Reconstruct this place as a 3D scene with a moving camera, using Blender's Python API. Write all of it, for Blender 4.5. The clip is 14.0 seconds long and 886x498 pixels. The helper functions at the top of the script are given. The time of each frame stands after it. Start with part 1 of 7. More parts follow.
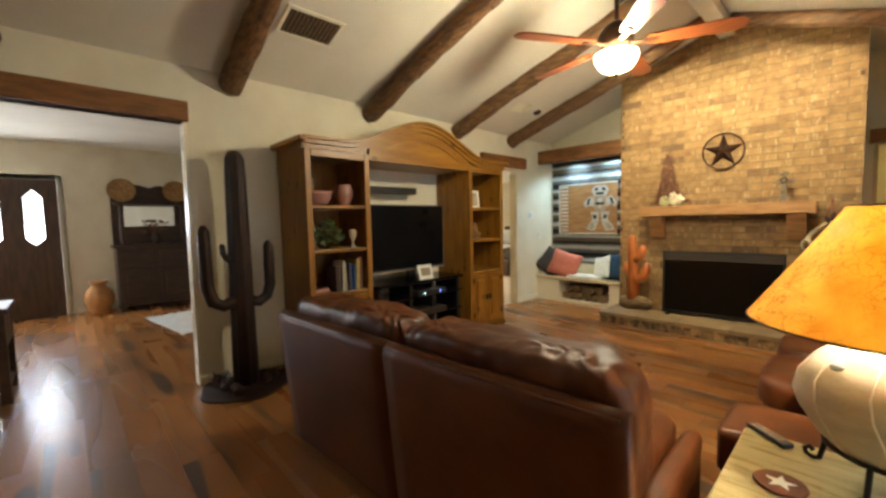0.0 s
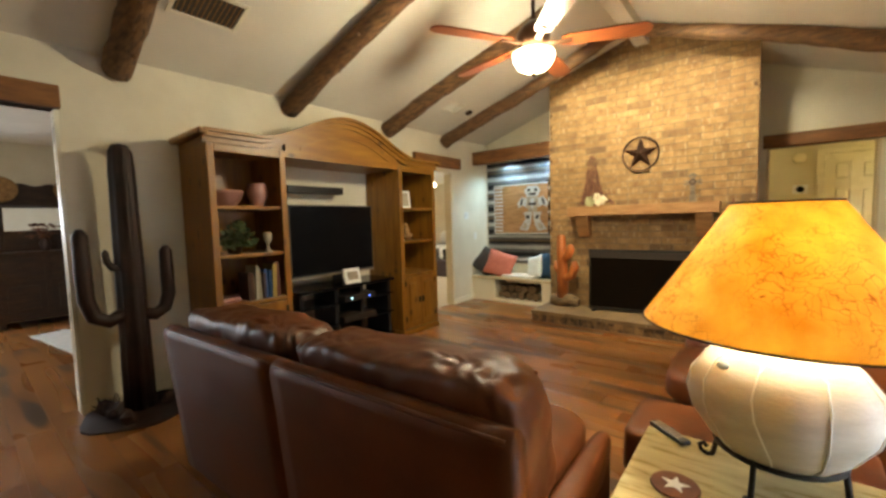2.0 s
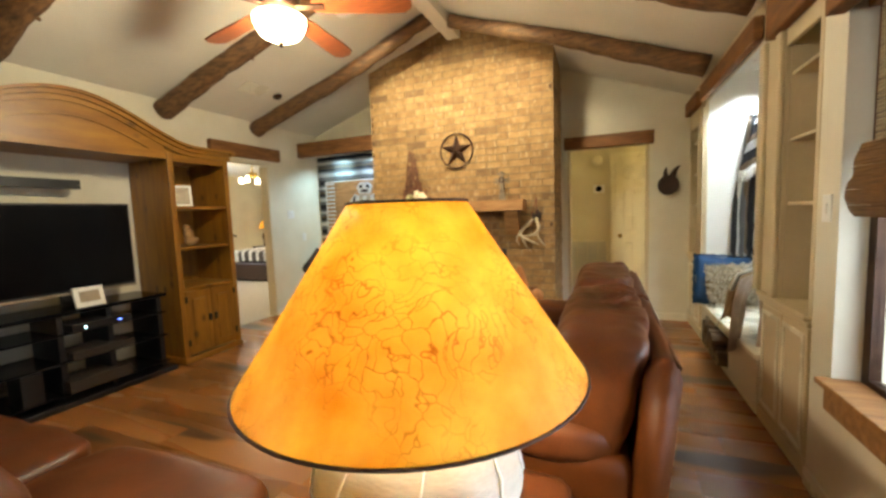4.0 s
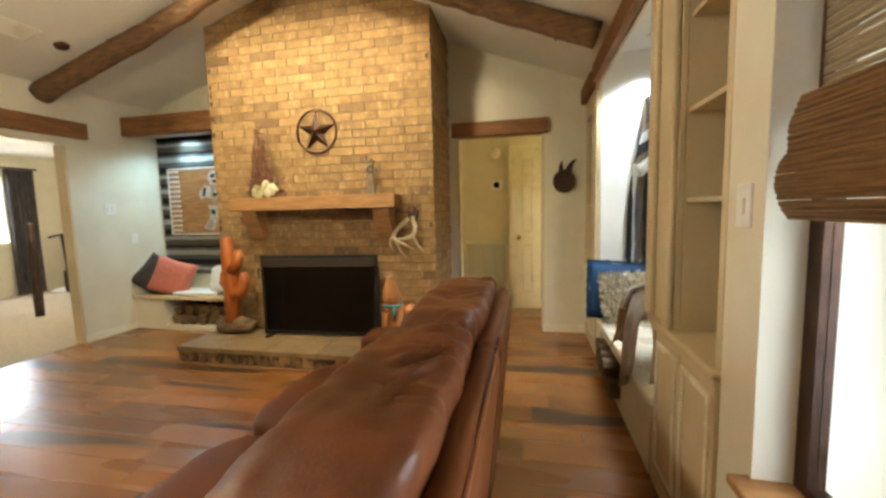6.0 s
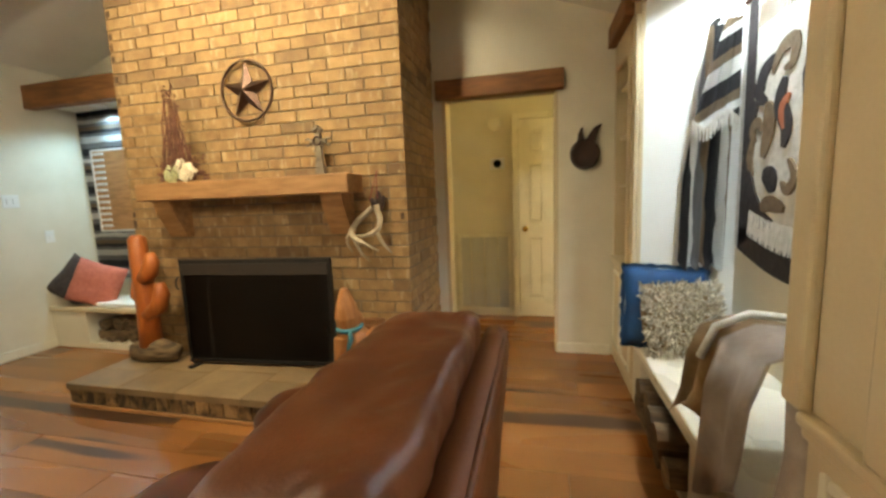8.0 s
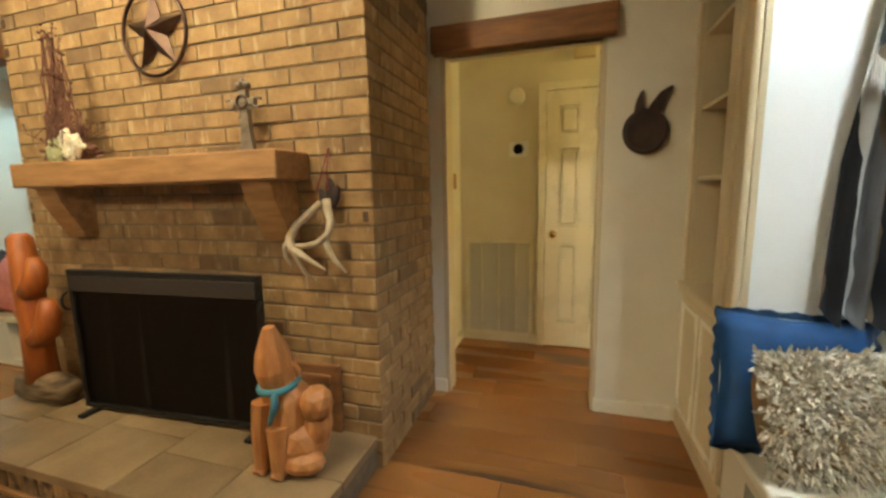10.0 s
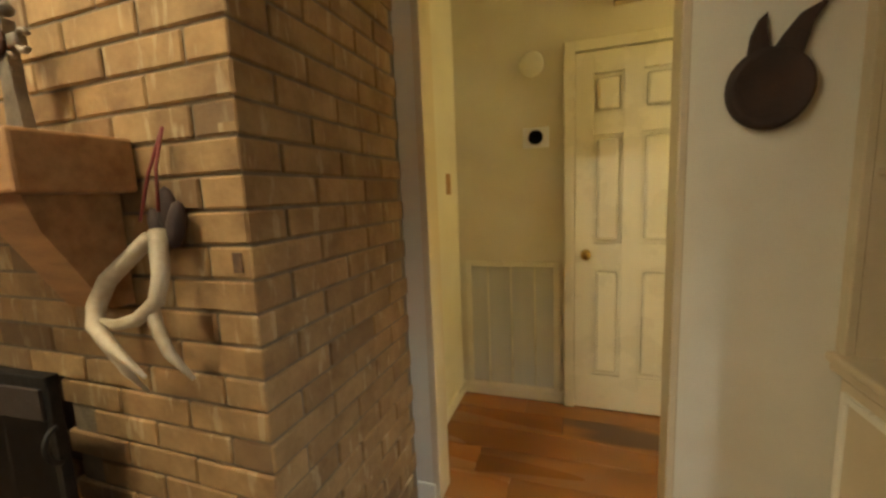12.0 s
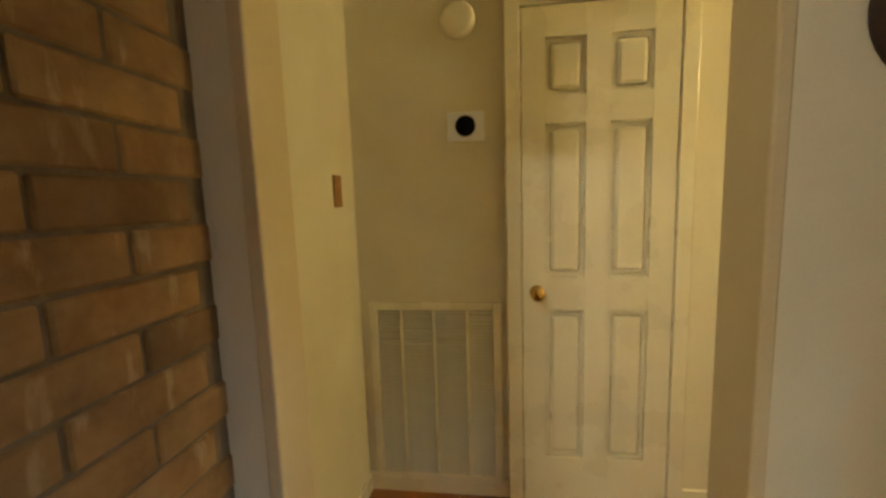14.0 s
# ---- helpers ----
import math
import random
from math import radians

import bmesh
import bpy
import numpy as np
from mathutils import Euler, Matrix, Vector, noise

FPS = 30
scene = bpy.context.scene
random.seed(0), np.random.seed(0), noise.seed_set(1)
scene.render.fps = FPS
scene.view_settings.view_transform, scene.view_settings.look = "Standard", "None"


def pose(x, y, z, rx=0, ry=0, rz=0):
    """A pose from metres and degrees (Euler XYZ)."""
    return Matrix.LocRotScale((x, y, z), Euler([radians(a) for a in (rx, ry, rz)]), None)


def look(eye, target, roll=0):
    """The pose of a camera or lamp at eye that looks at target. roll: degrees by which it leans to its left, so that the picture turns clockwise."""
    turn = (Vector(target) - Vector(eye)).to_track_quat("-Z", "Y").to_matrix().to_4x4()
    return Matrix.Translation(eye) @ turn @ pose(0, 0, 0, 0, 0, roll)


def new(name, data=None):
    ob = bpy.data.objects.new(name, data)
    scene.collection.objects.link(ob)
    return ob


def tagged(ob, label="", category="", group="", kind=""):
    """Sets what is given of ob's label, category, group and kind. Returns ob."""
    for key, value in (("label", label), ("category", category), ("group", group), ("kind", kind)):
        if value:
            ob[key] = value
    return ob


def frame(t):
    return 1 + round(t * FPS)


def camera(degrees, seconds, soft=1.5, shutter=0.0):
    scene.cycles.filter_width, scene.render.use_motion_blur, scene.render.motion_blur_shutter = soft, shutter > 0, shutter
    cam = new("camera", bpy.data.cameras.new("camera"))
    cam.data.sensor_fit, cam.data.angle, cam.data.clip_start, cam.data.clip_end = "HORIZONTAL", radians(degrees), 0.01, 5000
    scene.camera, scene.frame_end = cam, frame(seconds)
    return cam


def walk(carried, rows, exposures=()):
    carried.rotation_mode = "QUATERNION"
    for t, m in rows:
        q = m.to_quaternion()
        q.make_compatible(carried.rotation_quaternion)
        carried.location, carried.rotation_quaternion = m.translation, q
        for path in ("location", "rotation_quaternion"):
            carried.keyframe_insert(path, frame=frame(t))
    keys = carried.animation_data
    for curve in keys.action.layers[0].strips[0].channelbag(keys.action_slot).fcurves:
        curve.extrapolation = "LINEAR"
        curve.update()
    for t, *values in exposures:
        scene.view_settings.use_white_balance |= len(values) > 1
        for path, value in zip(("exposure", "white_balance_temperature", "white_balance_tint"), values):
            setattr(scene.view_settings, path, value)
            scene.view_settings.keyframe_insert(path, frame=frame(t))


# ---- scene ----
cam = camera(96.3, 14.0, soft=2.8)
PATH = [
    (0, (1.204, -0.339, 1.341), (-0.244, 1.033, 1.201), -1.2),
    (0.5, (1.228, -0.314, 1.329), (-0.256, 1.021, 1.204), -1.2),
    (1, (1.23, -0.278, 1.318), (-0.238, 1.076, 1.205), -1.3),
    (1.5, (1.264, -0.237, 1.32), (-0.124, 1.198, 1.203), -1.3),
    (2, (1.254, -0.11, 1.334), (-0.001, 1.442, 1.193), -1.6),
    (2.5, (1.244, 0.057, 1.354), (0.147, 1.72, 1.182), -2.1),
    (3, (1.33, 0.208, 1.348), (0.368, 1.953, 1.177), -2.4),
    (3.5, (1.54, 0.453, 1.369), (0.639, 2.227, 1.173), -3.0),
    (4, (1.702, 0.678, 1.335), (0.944, 2.521, 1.16), -2.1),
    (4.2, (1.783, 0.811, 1.316), (1.067, 2.672, 1.152), -1.6),
    (6.3, (2.014, 1.8, 1.309), (1.616, 3.749, 1.1), -1.8),
    (6.5, (2.008, 1.901, 1.326), (1.616, 3.849, 1.094), -2.0),
    (7, (1.995, 2.138, 1.304), (1.598, 4.084, 1.072), -2.0),
    (7.5, (2.032, 2.411, 1.304), (1.58, 4.343, 1.051), -2.4),
    (8, (2.013, 2.657, 1.29), (1.549, 4.585, 1.034), -2.3),
    (8.2, (2.005, 2.752, 1.279), (1.537, 4.68, 1.024), -2.4),
    (10.5, (1.963, 3.805, 1.278), (1.35, 5.688, 0.995), -1.0),
    (11, (1.933, 4.041, 1.282), (1.295, 5.916, 1.002), -1.5),
    (11.5, (1.913, 4.255, 1.295), (1.241, 6.118, 1.017), -2.2),
    (12, (1.857, 4.458, 1.31), (1.206, 6.33, 1.04), -2.4),
    (12.5, (1.801, 4.647, 1.318), (1.195, 6.535, 1.059), -2.6),
    (13, (1.75, 4.822, 1.311), (1.248, 6.744, 1.082), -3.0),
    (13.5, (1.707, 5.008, 1.31), (1.352, 6.963, 1.08), -2.7),
    (14, (1.726, 5.218, 1.321), (1.464, 7.186, 1.08), -1.9),
]
walk(cam, [(t, look(eye, target, roll)) for t, eye, target, roll in PATH],
     exposures=[(0, -0.06), (4.2, -0.06), (8.2, -0.15), (10.5, -0.32), (12, -0.46), (14, -0.58)])

# ---- world and lights ----
world = bpy.data.worlds.new("world")
scene.world = world
world.use_nodes = True
wn = world.node_tree
sky = wn.nodes.new("ShaderNodeTexSky")
sky.sky_type, sky.sun_disc, sky.sun_elevation, sky.sun_rotation = "NISHITA", False, radians(42), radians(150)
wn.nodes["Background"].inputs[1].default_value = 0.12
wn.links.new(sky.outputs[0], wn.nodes["Background"].inputs[0])
sun = new("sun", bpy.data.lights.new("sun", "SUN"))
sun.data.energy, sun.data.angle, sun.data.color = 2.5, radians(0.6), (1.0, 0.95, 0.88)
sun.matrix_world = look((-20, -30, 32), (0, 0, 0))


def lamp(name, kind, place, watts, colour, size=0.1, target=None, spot=70, blend=0.6):
    ob = new(name, bpy.data.lights.new(name, kind))
    ob.data.energy, ob.data.color = watts, colour
    if kind == "AREA":
        ob.data.shape, ob.data.size = "DISK", size
    else:
        ob.data.shadow_soft_size = size
    if kind == "SPOT":
        ob.data.spot_size, ob.data.spot_blend = radians(spot), blend
    ob.matrix_world = look(place, target or (place[0], place[1] + 0.001, place[2] - 1))
    return ob


WARM, COOL, AMBER = (0.94, 0.84, 0.57), (0.80, 0.93, 1.0), (0.98, 0.85, 0.48)
NOOKBLUE = (0.50, 0.81, 1.0)
FAN = (-0.03, 2.55)
lamp("fan_bulb", "POINT", (FAN[0], FAN[1], 2.36), 130, WARM, 0.09)
lamp("table_lamp_bulb", "POINT", (1.31, 1.47, 1.22), 60, (1.0, 0.88, 0.60), 0.05)
lamp("niche_downlight", "SPOT", (2.93, 4.90, 2.49), 105, COOL, 0.04, spot=120)
lamp("niche_downlight", "SPOT", (2.96, 4.05, 2.49), 88, COOL, 0.04, spot=120)
lamp("nook_downlight", "SPOT", (-2.05, 5.74, 2.28), 52, NOOKBLUE, 0.04, spot=150)
lamp("nook_downlight", "SPOT", (-1.45, 5.74, 2.28), 52, NOOKBLUE, 0.04, spot=150)
lamp("ceiling_downlight", "SPOT", (0.78, 3.97, 3.14), 210, WARM, 0.05, (0.5, 5.1, 2.05), 104, 0.9)
lamp("ceiling_downlight", "SPOT", (-0.55, 3.97, 3.20), 210, WARM, 0.05, (-0.4, 5.1, 2.05), 104, 0.9)
lamp("hall_bulb", "POINT", (4.05, 6.44, 2.20), 74, (1.0, 0.80, 0.33), 0.1)
lamp("bedroom_bulb", "POINT", (-4.3, 6.2, 2.13), 150, (1.0, 0.86, 0.62), 0.1)
lamp("bedside_bulb", "POINT", (-6.34, 8.35, 1.24), 9, AMBER, 0.05)



def daylight(name, place, target, watts, w, h, colour=(0.86, 0.93, 1.0)):
    ob = new(name, bpy.data.lights.new(name, "AREA"))
    ob.data.shape, ob.data.size, ob.data.size_y, ob.data.energy, ob.data.color = "RECTANGLE", w, h, watts, colour
    ob.matrix_world = look(place, target)
    return ob


daylight("east_window_sky", (2.86, 1.84, 1.0), (0, 1.84, 0.7), 18, 1.7, 0.75, (0.66, 0.83, 1.0))
daylight("entry_window_sky", (-7.30, -2.75, 1.5), (0, -2.2, 1.2), 150, 1.4, 1.3)
daylight("door_light_sky", (-7.28, -0.67, 1.52), (0, -0.67, 0.4), 14, 0.2, 0.7)
daylight("door_light_sky", (-7.28, -1.11, 1.52), (0, -1.11, 0.4), 14, 0.2, 0.7)
daylight("bedroom_window_sky", (-6.76, 6.37, 1.5), (-3, 6.37, 1.0), 35, 0.9, 1.1)

# ---- materials ----


def nodes_of(name):
    m = bpy.data.materials.new(name)
    m.use_nodes = True
    return m, m.node_tree, m.node_tree.nodes["Principled BSDF"]


def link(tree, a, b):
    tree.links.new(a, b)


def textured(name, dark, light, rough=0.6, scale=8.0, stretch=(1, 1, 1), detail=6.0, bump=0.15, fine=120.0, metal=0.0, contrast=(0.3, 0.7), rough_var=0.12, vary=0.0, coat=0.0, island=False, spec=0.5):
    """Two-scale noise between two colours, with relief; vary: a lightness per object."""
    m, t, p = nodes_of(name)
    n = t.nodes
    co = n.new("ShaderNodeTexCoord")
    mp = n.new("ShaderNodeMapping")
    mp.inputs["Scale"].default_value = stretch
    link(t, co.outputs["Object"], mp.inputs["Vector"])
    big, small = n.new("ShaderNodeTexNoise"), n.new("ShaderNodeTexNoise")
    big.inputs["Scale"].default_value, big.inputs["Detail"].default_value = scale, detail
    small.inputs["Scale"].default_value, small.inputs["Detail"].default_value = fine, 3
    ramp = n.new("ShaderNodeValToRGB")
    ramp.color_ramp.elements[0].position, ramp.color_ramp.elements[1].position = contrast
    ramp.color_ramp.elements[0].color, ramp.color_ramp.elements[1].color = (*dark, 1), (*light, 1)
    link(t, mp.outputs[0], big.inputs["Vector"])
    link(t, mp.outputs[0], small.inputs["Vector"])
    mix = n.new("ShaderNodeMath")
    mix.operation = "MULTIPLY_ADD"
    mix.inputs[1].default_value = 0.25
    link(t, small.outputs[0], mix.inputs[0])
    sub = n.new("ShaderNodeMath")
    sub.operation = "SUBTRACT"
    sub.inputs[1].default_value = 0.125
    link(t, big.outputs[0], sub.inputs[0])
    link(t, sub.outputs[0], mix.inputs[2])
    link(t, mix.outputs[0], ramp.inputs[0])
    colour = ramp.outputs[0]
    info = n.new("ShaderNodeNewGeometry" if island else "ShaderNodeObjectInfo")
    each = info.outputs["Random Per Island" if island else "Random"]
    if vary:
        shift = n.new("ShaderNodeVectorMath")
        shift.operation = "SCALE"
        shift.inputs[0].default_value = (37.0, 19.0, 53.0)
        link(t, each, shift.inputs["Scale"])
        link(t, shift.outputs[0], mp.inputs["Location"])
        hs = n.new("ShaderNodeHueSaturation")
        rr = n.new("ShaderNodeMapRange")
        rr.inputs["To Min"].default_value, rr.inputs["To Max"].default_value = 1 - vary, 1 + vary
        link(t, each, rr.inputs["Value"])
        link(t, rr.outputs[0], hs.inputs["Value"])
        link(t, colour, hs.inputs["Color"])
        colour = hs.outputs[0]
    link(t, colour, p.inputs["Base Color"])
    rg = n.new("ShaderNodeMapRange")
    rg.inputs["To Min"].default_value, rg.inputs["To Max"].default_value = max(0.02, rough - rough_var), min(1, rough + rough_var)
    link(t, big.outputs[0], rg.inputs["Value"])
    link(t, rg.outputs[0], p.inputs["Roughness"])
    p.inputs["Metallic"].default_value = metal
    p.inputs["Coat Weight"].default_value = coat
    p.inputs["Specular IOR Level"].default_value = spec
    if bump:
        bp = n.new("ShaderNodeBump")
        bp.inputs["Strength"].default_value, bp.inputs["Distance"].default_value = bump, 0.01
        link(t, mix.outputs[0], bp.inputs["Height"])
        link(t, bp.outputs[0], p.inputs["Normal"])
    return m


def glowing(name, colour, strength):
    m, t, p = nodes_of(name)
    p.inputs["Base Color"].default_value = (*colour, 1)
    p.inputs["Emission Color"].default_value, p.inputs["Emission Strength"].default_value = (*colour, 1), strength
    return m


def glassy(name, colour=(1, 1, 1), rough=0.0, alpha=1.0):
    m, t, p = nodes_of(name)
    p.inputs["Base Color"].default_value = (*colour, 1)
    p.inputs["Transmission Weight"].default_value, p.inputs["Roughness"].default_value, p.inputs["IOR"].default_value = 1.0, rough, 1.15
    return m


WALL = textured("wall_paint", (0.66, 0.60, 0.46), (0.74, 0.69, 0.55), 0.75, 3.0, bump=0.08, fine=160, rough_var=0.06)
CEIL = textured("ceiling_paint", (0.70, 0.66, 0.56), (0.78, 0.74, 0.64), 0.9, 2.0, bump=0.12, fine=220, rough_var=0.05)
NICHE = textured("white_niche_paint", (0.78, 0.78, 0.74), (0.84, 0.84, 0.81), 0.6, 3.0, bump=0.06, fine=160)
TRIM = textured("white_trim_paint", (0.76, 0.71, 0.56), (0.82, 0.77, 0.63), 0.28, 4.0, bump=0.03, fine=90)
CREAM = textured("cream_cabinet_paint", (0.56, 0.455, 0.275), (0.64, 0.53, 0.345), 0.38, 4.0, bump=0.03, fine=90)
BEAMWOOD = textured("rough_sawn_beam", (0.13, 0.052, 0.014), (0.27, 0.115, 0.035), 0.7, 5.0, (1, 1, 6), bump=0.4, fine=60)
LOGBARK = textured("peeled_log", (0.045, 0.022, 0.010), (0.26, 0.135, 0.055), 0.75, 7.0, (1, 5, 5), bump=0.8, fine=40, contrast=(0.25, 0.75))


def knotted(m, stretch):
    """Dark round knots with a soft halo, scattered over a wood."""
    t = m.node_tree
    p = t.nodes["Principled BSDF"]
    under = p.inputs["Base Color"].links[0].from_socket
    co, mp, vo, g, mx = [t.nodes.new("ShaderNode" + k) for k in ("TexCoord", "Mapping", "TexVoronoi", "MapRange", "Mix")]
    mp.inputs["Scale"].default_value, vo.inputs["Scale"].default_value = stretch, 5.0
    link(t, co.outputs["Object"], mp.inputs["Vector"])
    link(t, mp.outputs[0], vo.inputs["Vector"])
    g.inputs["From Min"].default_value, g.inputs["From Max"].default_value = 0.20, 0.07
    g.inputs["To Max"].default_value = 0.8
    link(t, vo.outputs["Distance"], g.inputs["Value"])
    mx.data_type = "RGBA"
    mx.inputs["B"].default_value = (0.045, 0.014, 0.004, 1)
    link(t, g.outputs[0], mx.inputs["Factor"])
    link(t, under, mx.inputs["A"])
    link(t, mx.outputs["Result"], p.inputs["Base Color"])
    return m


PINE = knotted(textured("honey_pine", (0.165, 0.063, 0.0055), (0.33, 0.150, 0.0165), 0.40, 3.0, (6, 6, 0.8), bump=0.1, fine=50, contrast=(0.28, 0.76)), (1.3, 1.3, 0.8))
PINE_X = knotted(textured("honey_pine_rail", (0.165, 0.063, 0.0055), (0.33, 0.150, 0.0165), 0.40, 3.0, (6, 0.8, 6), bump=0.1, fine=50, contrast=(0.28, 0.76)), (1.3, 0.8, 1.3))
DARKOAK = textured("dark_oak", (0.020, 0.009, 0.005), (0.065, 0.028, 0.014), 0.45, 5.0, (6, 1, 6), bump=0.15, fine=70)
DOORWOOD = textured("dark_door_wood", (0.032, 0.017, 0.010), (0.085, 0.043, 0.024), 0.4, 4.0, (6, 6, 1), bump=0.15, fine=70)
MANTEL = textured("mantel_timber", (0.235, 0.108, 0.033), (0.40, 0.205, 0.074), 0.65, 5.0, (1, 6, 6), bump=0.35, fine=60)


def plank_wood(name, island):
    """Hickory: soft long grain, a tone per plank, and charred dark streaks here and there."""
    m, t, p = nodes_of(name)
    n = t.nodes
    co, mp, mp2 = n.new("ShaderNodeTexCoord"), n.new("ShaderNodeMapping"), n.new("ShaderNodeMapping")
    info = n.new("ShaderNodeNewGeometry" if island else "ShaderNodeObjectInfo")
    each = info.outputs["Random Per Island" if island else "Random"]
    shift = n.new("ShaderNodeVectorMath")
    shift.operation = "SCALE"
    shift.inputs[0].default_value = (41.0, 17.0, 9.0)
    link(t, each, shift.inputs["Scale"])
    for q, sc in ((mp, (0.8, 2.4, 1.0)), (mp2, (0.7, 5.0, 1.0))):
        q.inputs["Scale"].default_value = sc
        link(t, co.outputs["Object"], q.inputs["Vector"])
        link(t, shift.outputs[0], q.inputs["Location"])
    grain, fine, streak = n.new("ShaderNodeTexNoise"), n.new("ShaderNodeTexNoise"), n.new("ShaderNodeTexNoise")
    grain.inputs["Scale"].default_value, grain.inputs["Detail"].default_value, grain.inputs["Distortion"].default_value = 1.0, 2, 0.15
    fine.inputs["Scale"].default_value, fine.inputs["Detail"].default_value = 9.0, 3
    streak.inputs["Scale"].default_value, streak.inputs["Detail"].default_value = 0.75, 1.2
    link(t, mp.outputs[0], grain.inputs["Vector"])
    link(t, mp.outputs[0], fine.inputs["Vector"])
    link(t, mp2.outputs[0], streak.inputs["Vector"])
    ramp = n.new("ShaderNodeValToRGB")
    e = ramp.color_ramp.elements
    e[0].position, e[0].color = 0.15, (0.195, 0.072, 0.0175, 1)
    e[1].position, e[1].color = 0.85, (0.355, 0.150, 0.042, 1)
    add = n.new("ShaderNodeMath")
    add.operation = "MULTIPLY_ADD"
    add.inputs[1].default_value = 0.012
    sb = n.new("ShaderNodeMath")
    sb.operation = "SUBTRACT"
    sb.inputs[1].default_value = 0.006
    link(t, grain.outputs[0], sb.inputs[0])
    link(t, fine.outputs[0], add.inputs[0])
    link(t, sb.outputs[0], add.inputs[2])
    link(t, add.outputs[0], ramp.inputs[0])
    hs = n.new("ShaderNodeHueSaturation")
    rr = n.new("ShaderNodeMapRange")
    rr.inputs["To Min"].default_value, rr.inputs["To Max"].default_value = 0.66, 1.22
    link(t, each, rr.inputs["Value"])
    link(t, rr.outputs[0], hs.inputs["Value"])
    link(t, ramp.outputs[0], hs.inputs["Color"])
    gate = n.new("ShaderNodeMapRange")
    gate.inputs["From Min"].default_value, gate.inputs["From Max"].default_value, gate.inputs["To Max"].default_value = 0.625, 0.67, 0.85
    link(t, streak.outputs[0], gate.inputs["Value"])
    mx = n.new("ShaderNodeMix")
    mx.data_type = "RGBA"
    mx.inputs["B"].default_value = (0.035, 0.022, 0.017, 1)
    link(t, gate.outputs[0], mx.inputs["Factor"])
    link(t, hs.outputs[0], mx.inputs["A"])
    link(t, mx.outputs["Result"], p.inputs["Base Color"])
    rg = n.new("ShaderNodeMapRange")
    rg.inputs["To Min"].default_value, rg.inputs["To Max"].default_value = 0.24, 0.31
    link(t, streak.outputs[0], rg.inputs["Value"])
    link(t, rg.outputs[0], p.inputs["Roughness"])
    return m


PLANK, PLANK_J = plank_wood("hickory_plank", False), plank_wood("hickory_plank_joined", True)


def flecked(m, colour, scale, turn, stretch, lo, hi, amount):
    """Slanting pale scrapes and patches over a material's own colour."""
    t = m.node_tree
    p = t.nodes["Principled BSDF"]
    under = p.inputs["Base Color"].links[0].from_socket
    co, mp, no = t.nodes.new("ShaderNodeTexCoord"), t.nodes.new("ShaderNodeMapping"), t.nodes.new("ShaderNodeTexNoise")
    mp.inputs["Rotation"].default_value, mp.inputs["Scale"].default_value = turn, stretch
    no.inputs["Scale"].default_value, no.inputs["Detail"].default_value = scale, 4
    link(t, co.outputs["Object"], mp.inputs["Vector"])
    link(t, mp.outputs[0], no.inputs["Vector"])
    for q in t.nodes:
        if q.type == "VECT_MATH" and q.operation == "SCALE":
            link(t, q.outputs[0], mp.inputs["Location"])
    g = t.nodes.new("ShaderNodeMapRange")
    g.inputs["From Min"].default_value, g.inputs["From Max"].default_value, g.inputs["To Max"].default_value = lo, hi, amount
    link(t, no.outputs[0], g.inputs["Value"])
    mx = t.nodes.new("ShaderNodeMix")
    mx.data_type = "RGBA"
    mx.inputs["B"].default_value = (*colour, 1)
    link(t, g.outputs[0], mx.inputs["Factor"])
    link(t, under, mx.inputs["A"])
    link(t, mx.outputs["Result"], p.inputs["Base Color"])
    return m


def brick_clay(name, island):
    """Orange-tan clay with slanting pale scrapes; one brick in twelve is burnt dark."""
    m = textured(name, (0.205, 0.109, 0.039), (0.37, 0.224, 0.090), 0.85, 9.0, bump=0.6, fine=55, contrast=(0.28, 0.72), vary=0.11, island=island)
    flecked(m, (0.56, 0.43, 0.24), 8.0, (0.5, 0.7, 0.0), (3.6, 3.0, 0.9), 0.585, 0.67, 0.38)
    flecked(m, (0.095, 0.055, 0.024), 5.0, (0.3, 0.3, 0.0), (1.4, 1.4, 1.8), 0.56, 0.74, 0.32)
    t = m.node_tree
    p = t.nodes["Principled BSDF"]
    info = t.nodes.new("ShaderNodeNewGeometry" if island else "ShaderNodeObjectInfo")
    spread, frac, gate, mx = t.nodes.new("ShaderNodeMath"), t.nodes.new("ShaderNodeMath"), t.nodes.new("ShaderNodeMapRange"), t.nodes.new("ShaderNodeMix")
    spread.operation, frac.operation, mx.data_type = "MULTIPLY", "FRACT", "RGBA"
    spread.inputs[1].default_value = 61.7
    link(t, info.outputs["Random Per Island" if island else "Random"], spread.inputs[0])
    link(t, spread.outputs[0], frac.inputs[0])
    gate.inputs["From Min"].default_value, gate.inputs["From Max"].default_value, gate.inputs["To Max"].default_value = 0.90, 0.96, 0.55
    link(t, frac.outputs[0], gate.inputs["Value"])
    mx.inputs["B"].default_value = (0.085, 0.045, 0.022, 1)
    under = p.inputs["Base Color"].links[0].from_socket
    link(t, gate.outputs[0], mx.inputs["Factor"])
    link(t, under, mx.inputs["A"])
    link(t, mx.outputs["Result"], p.inputs["Base Color"])
    return m


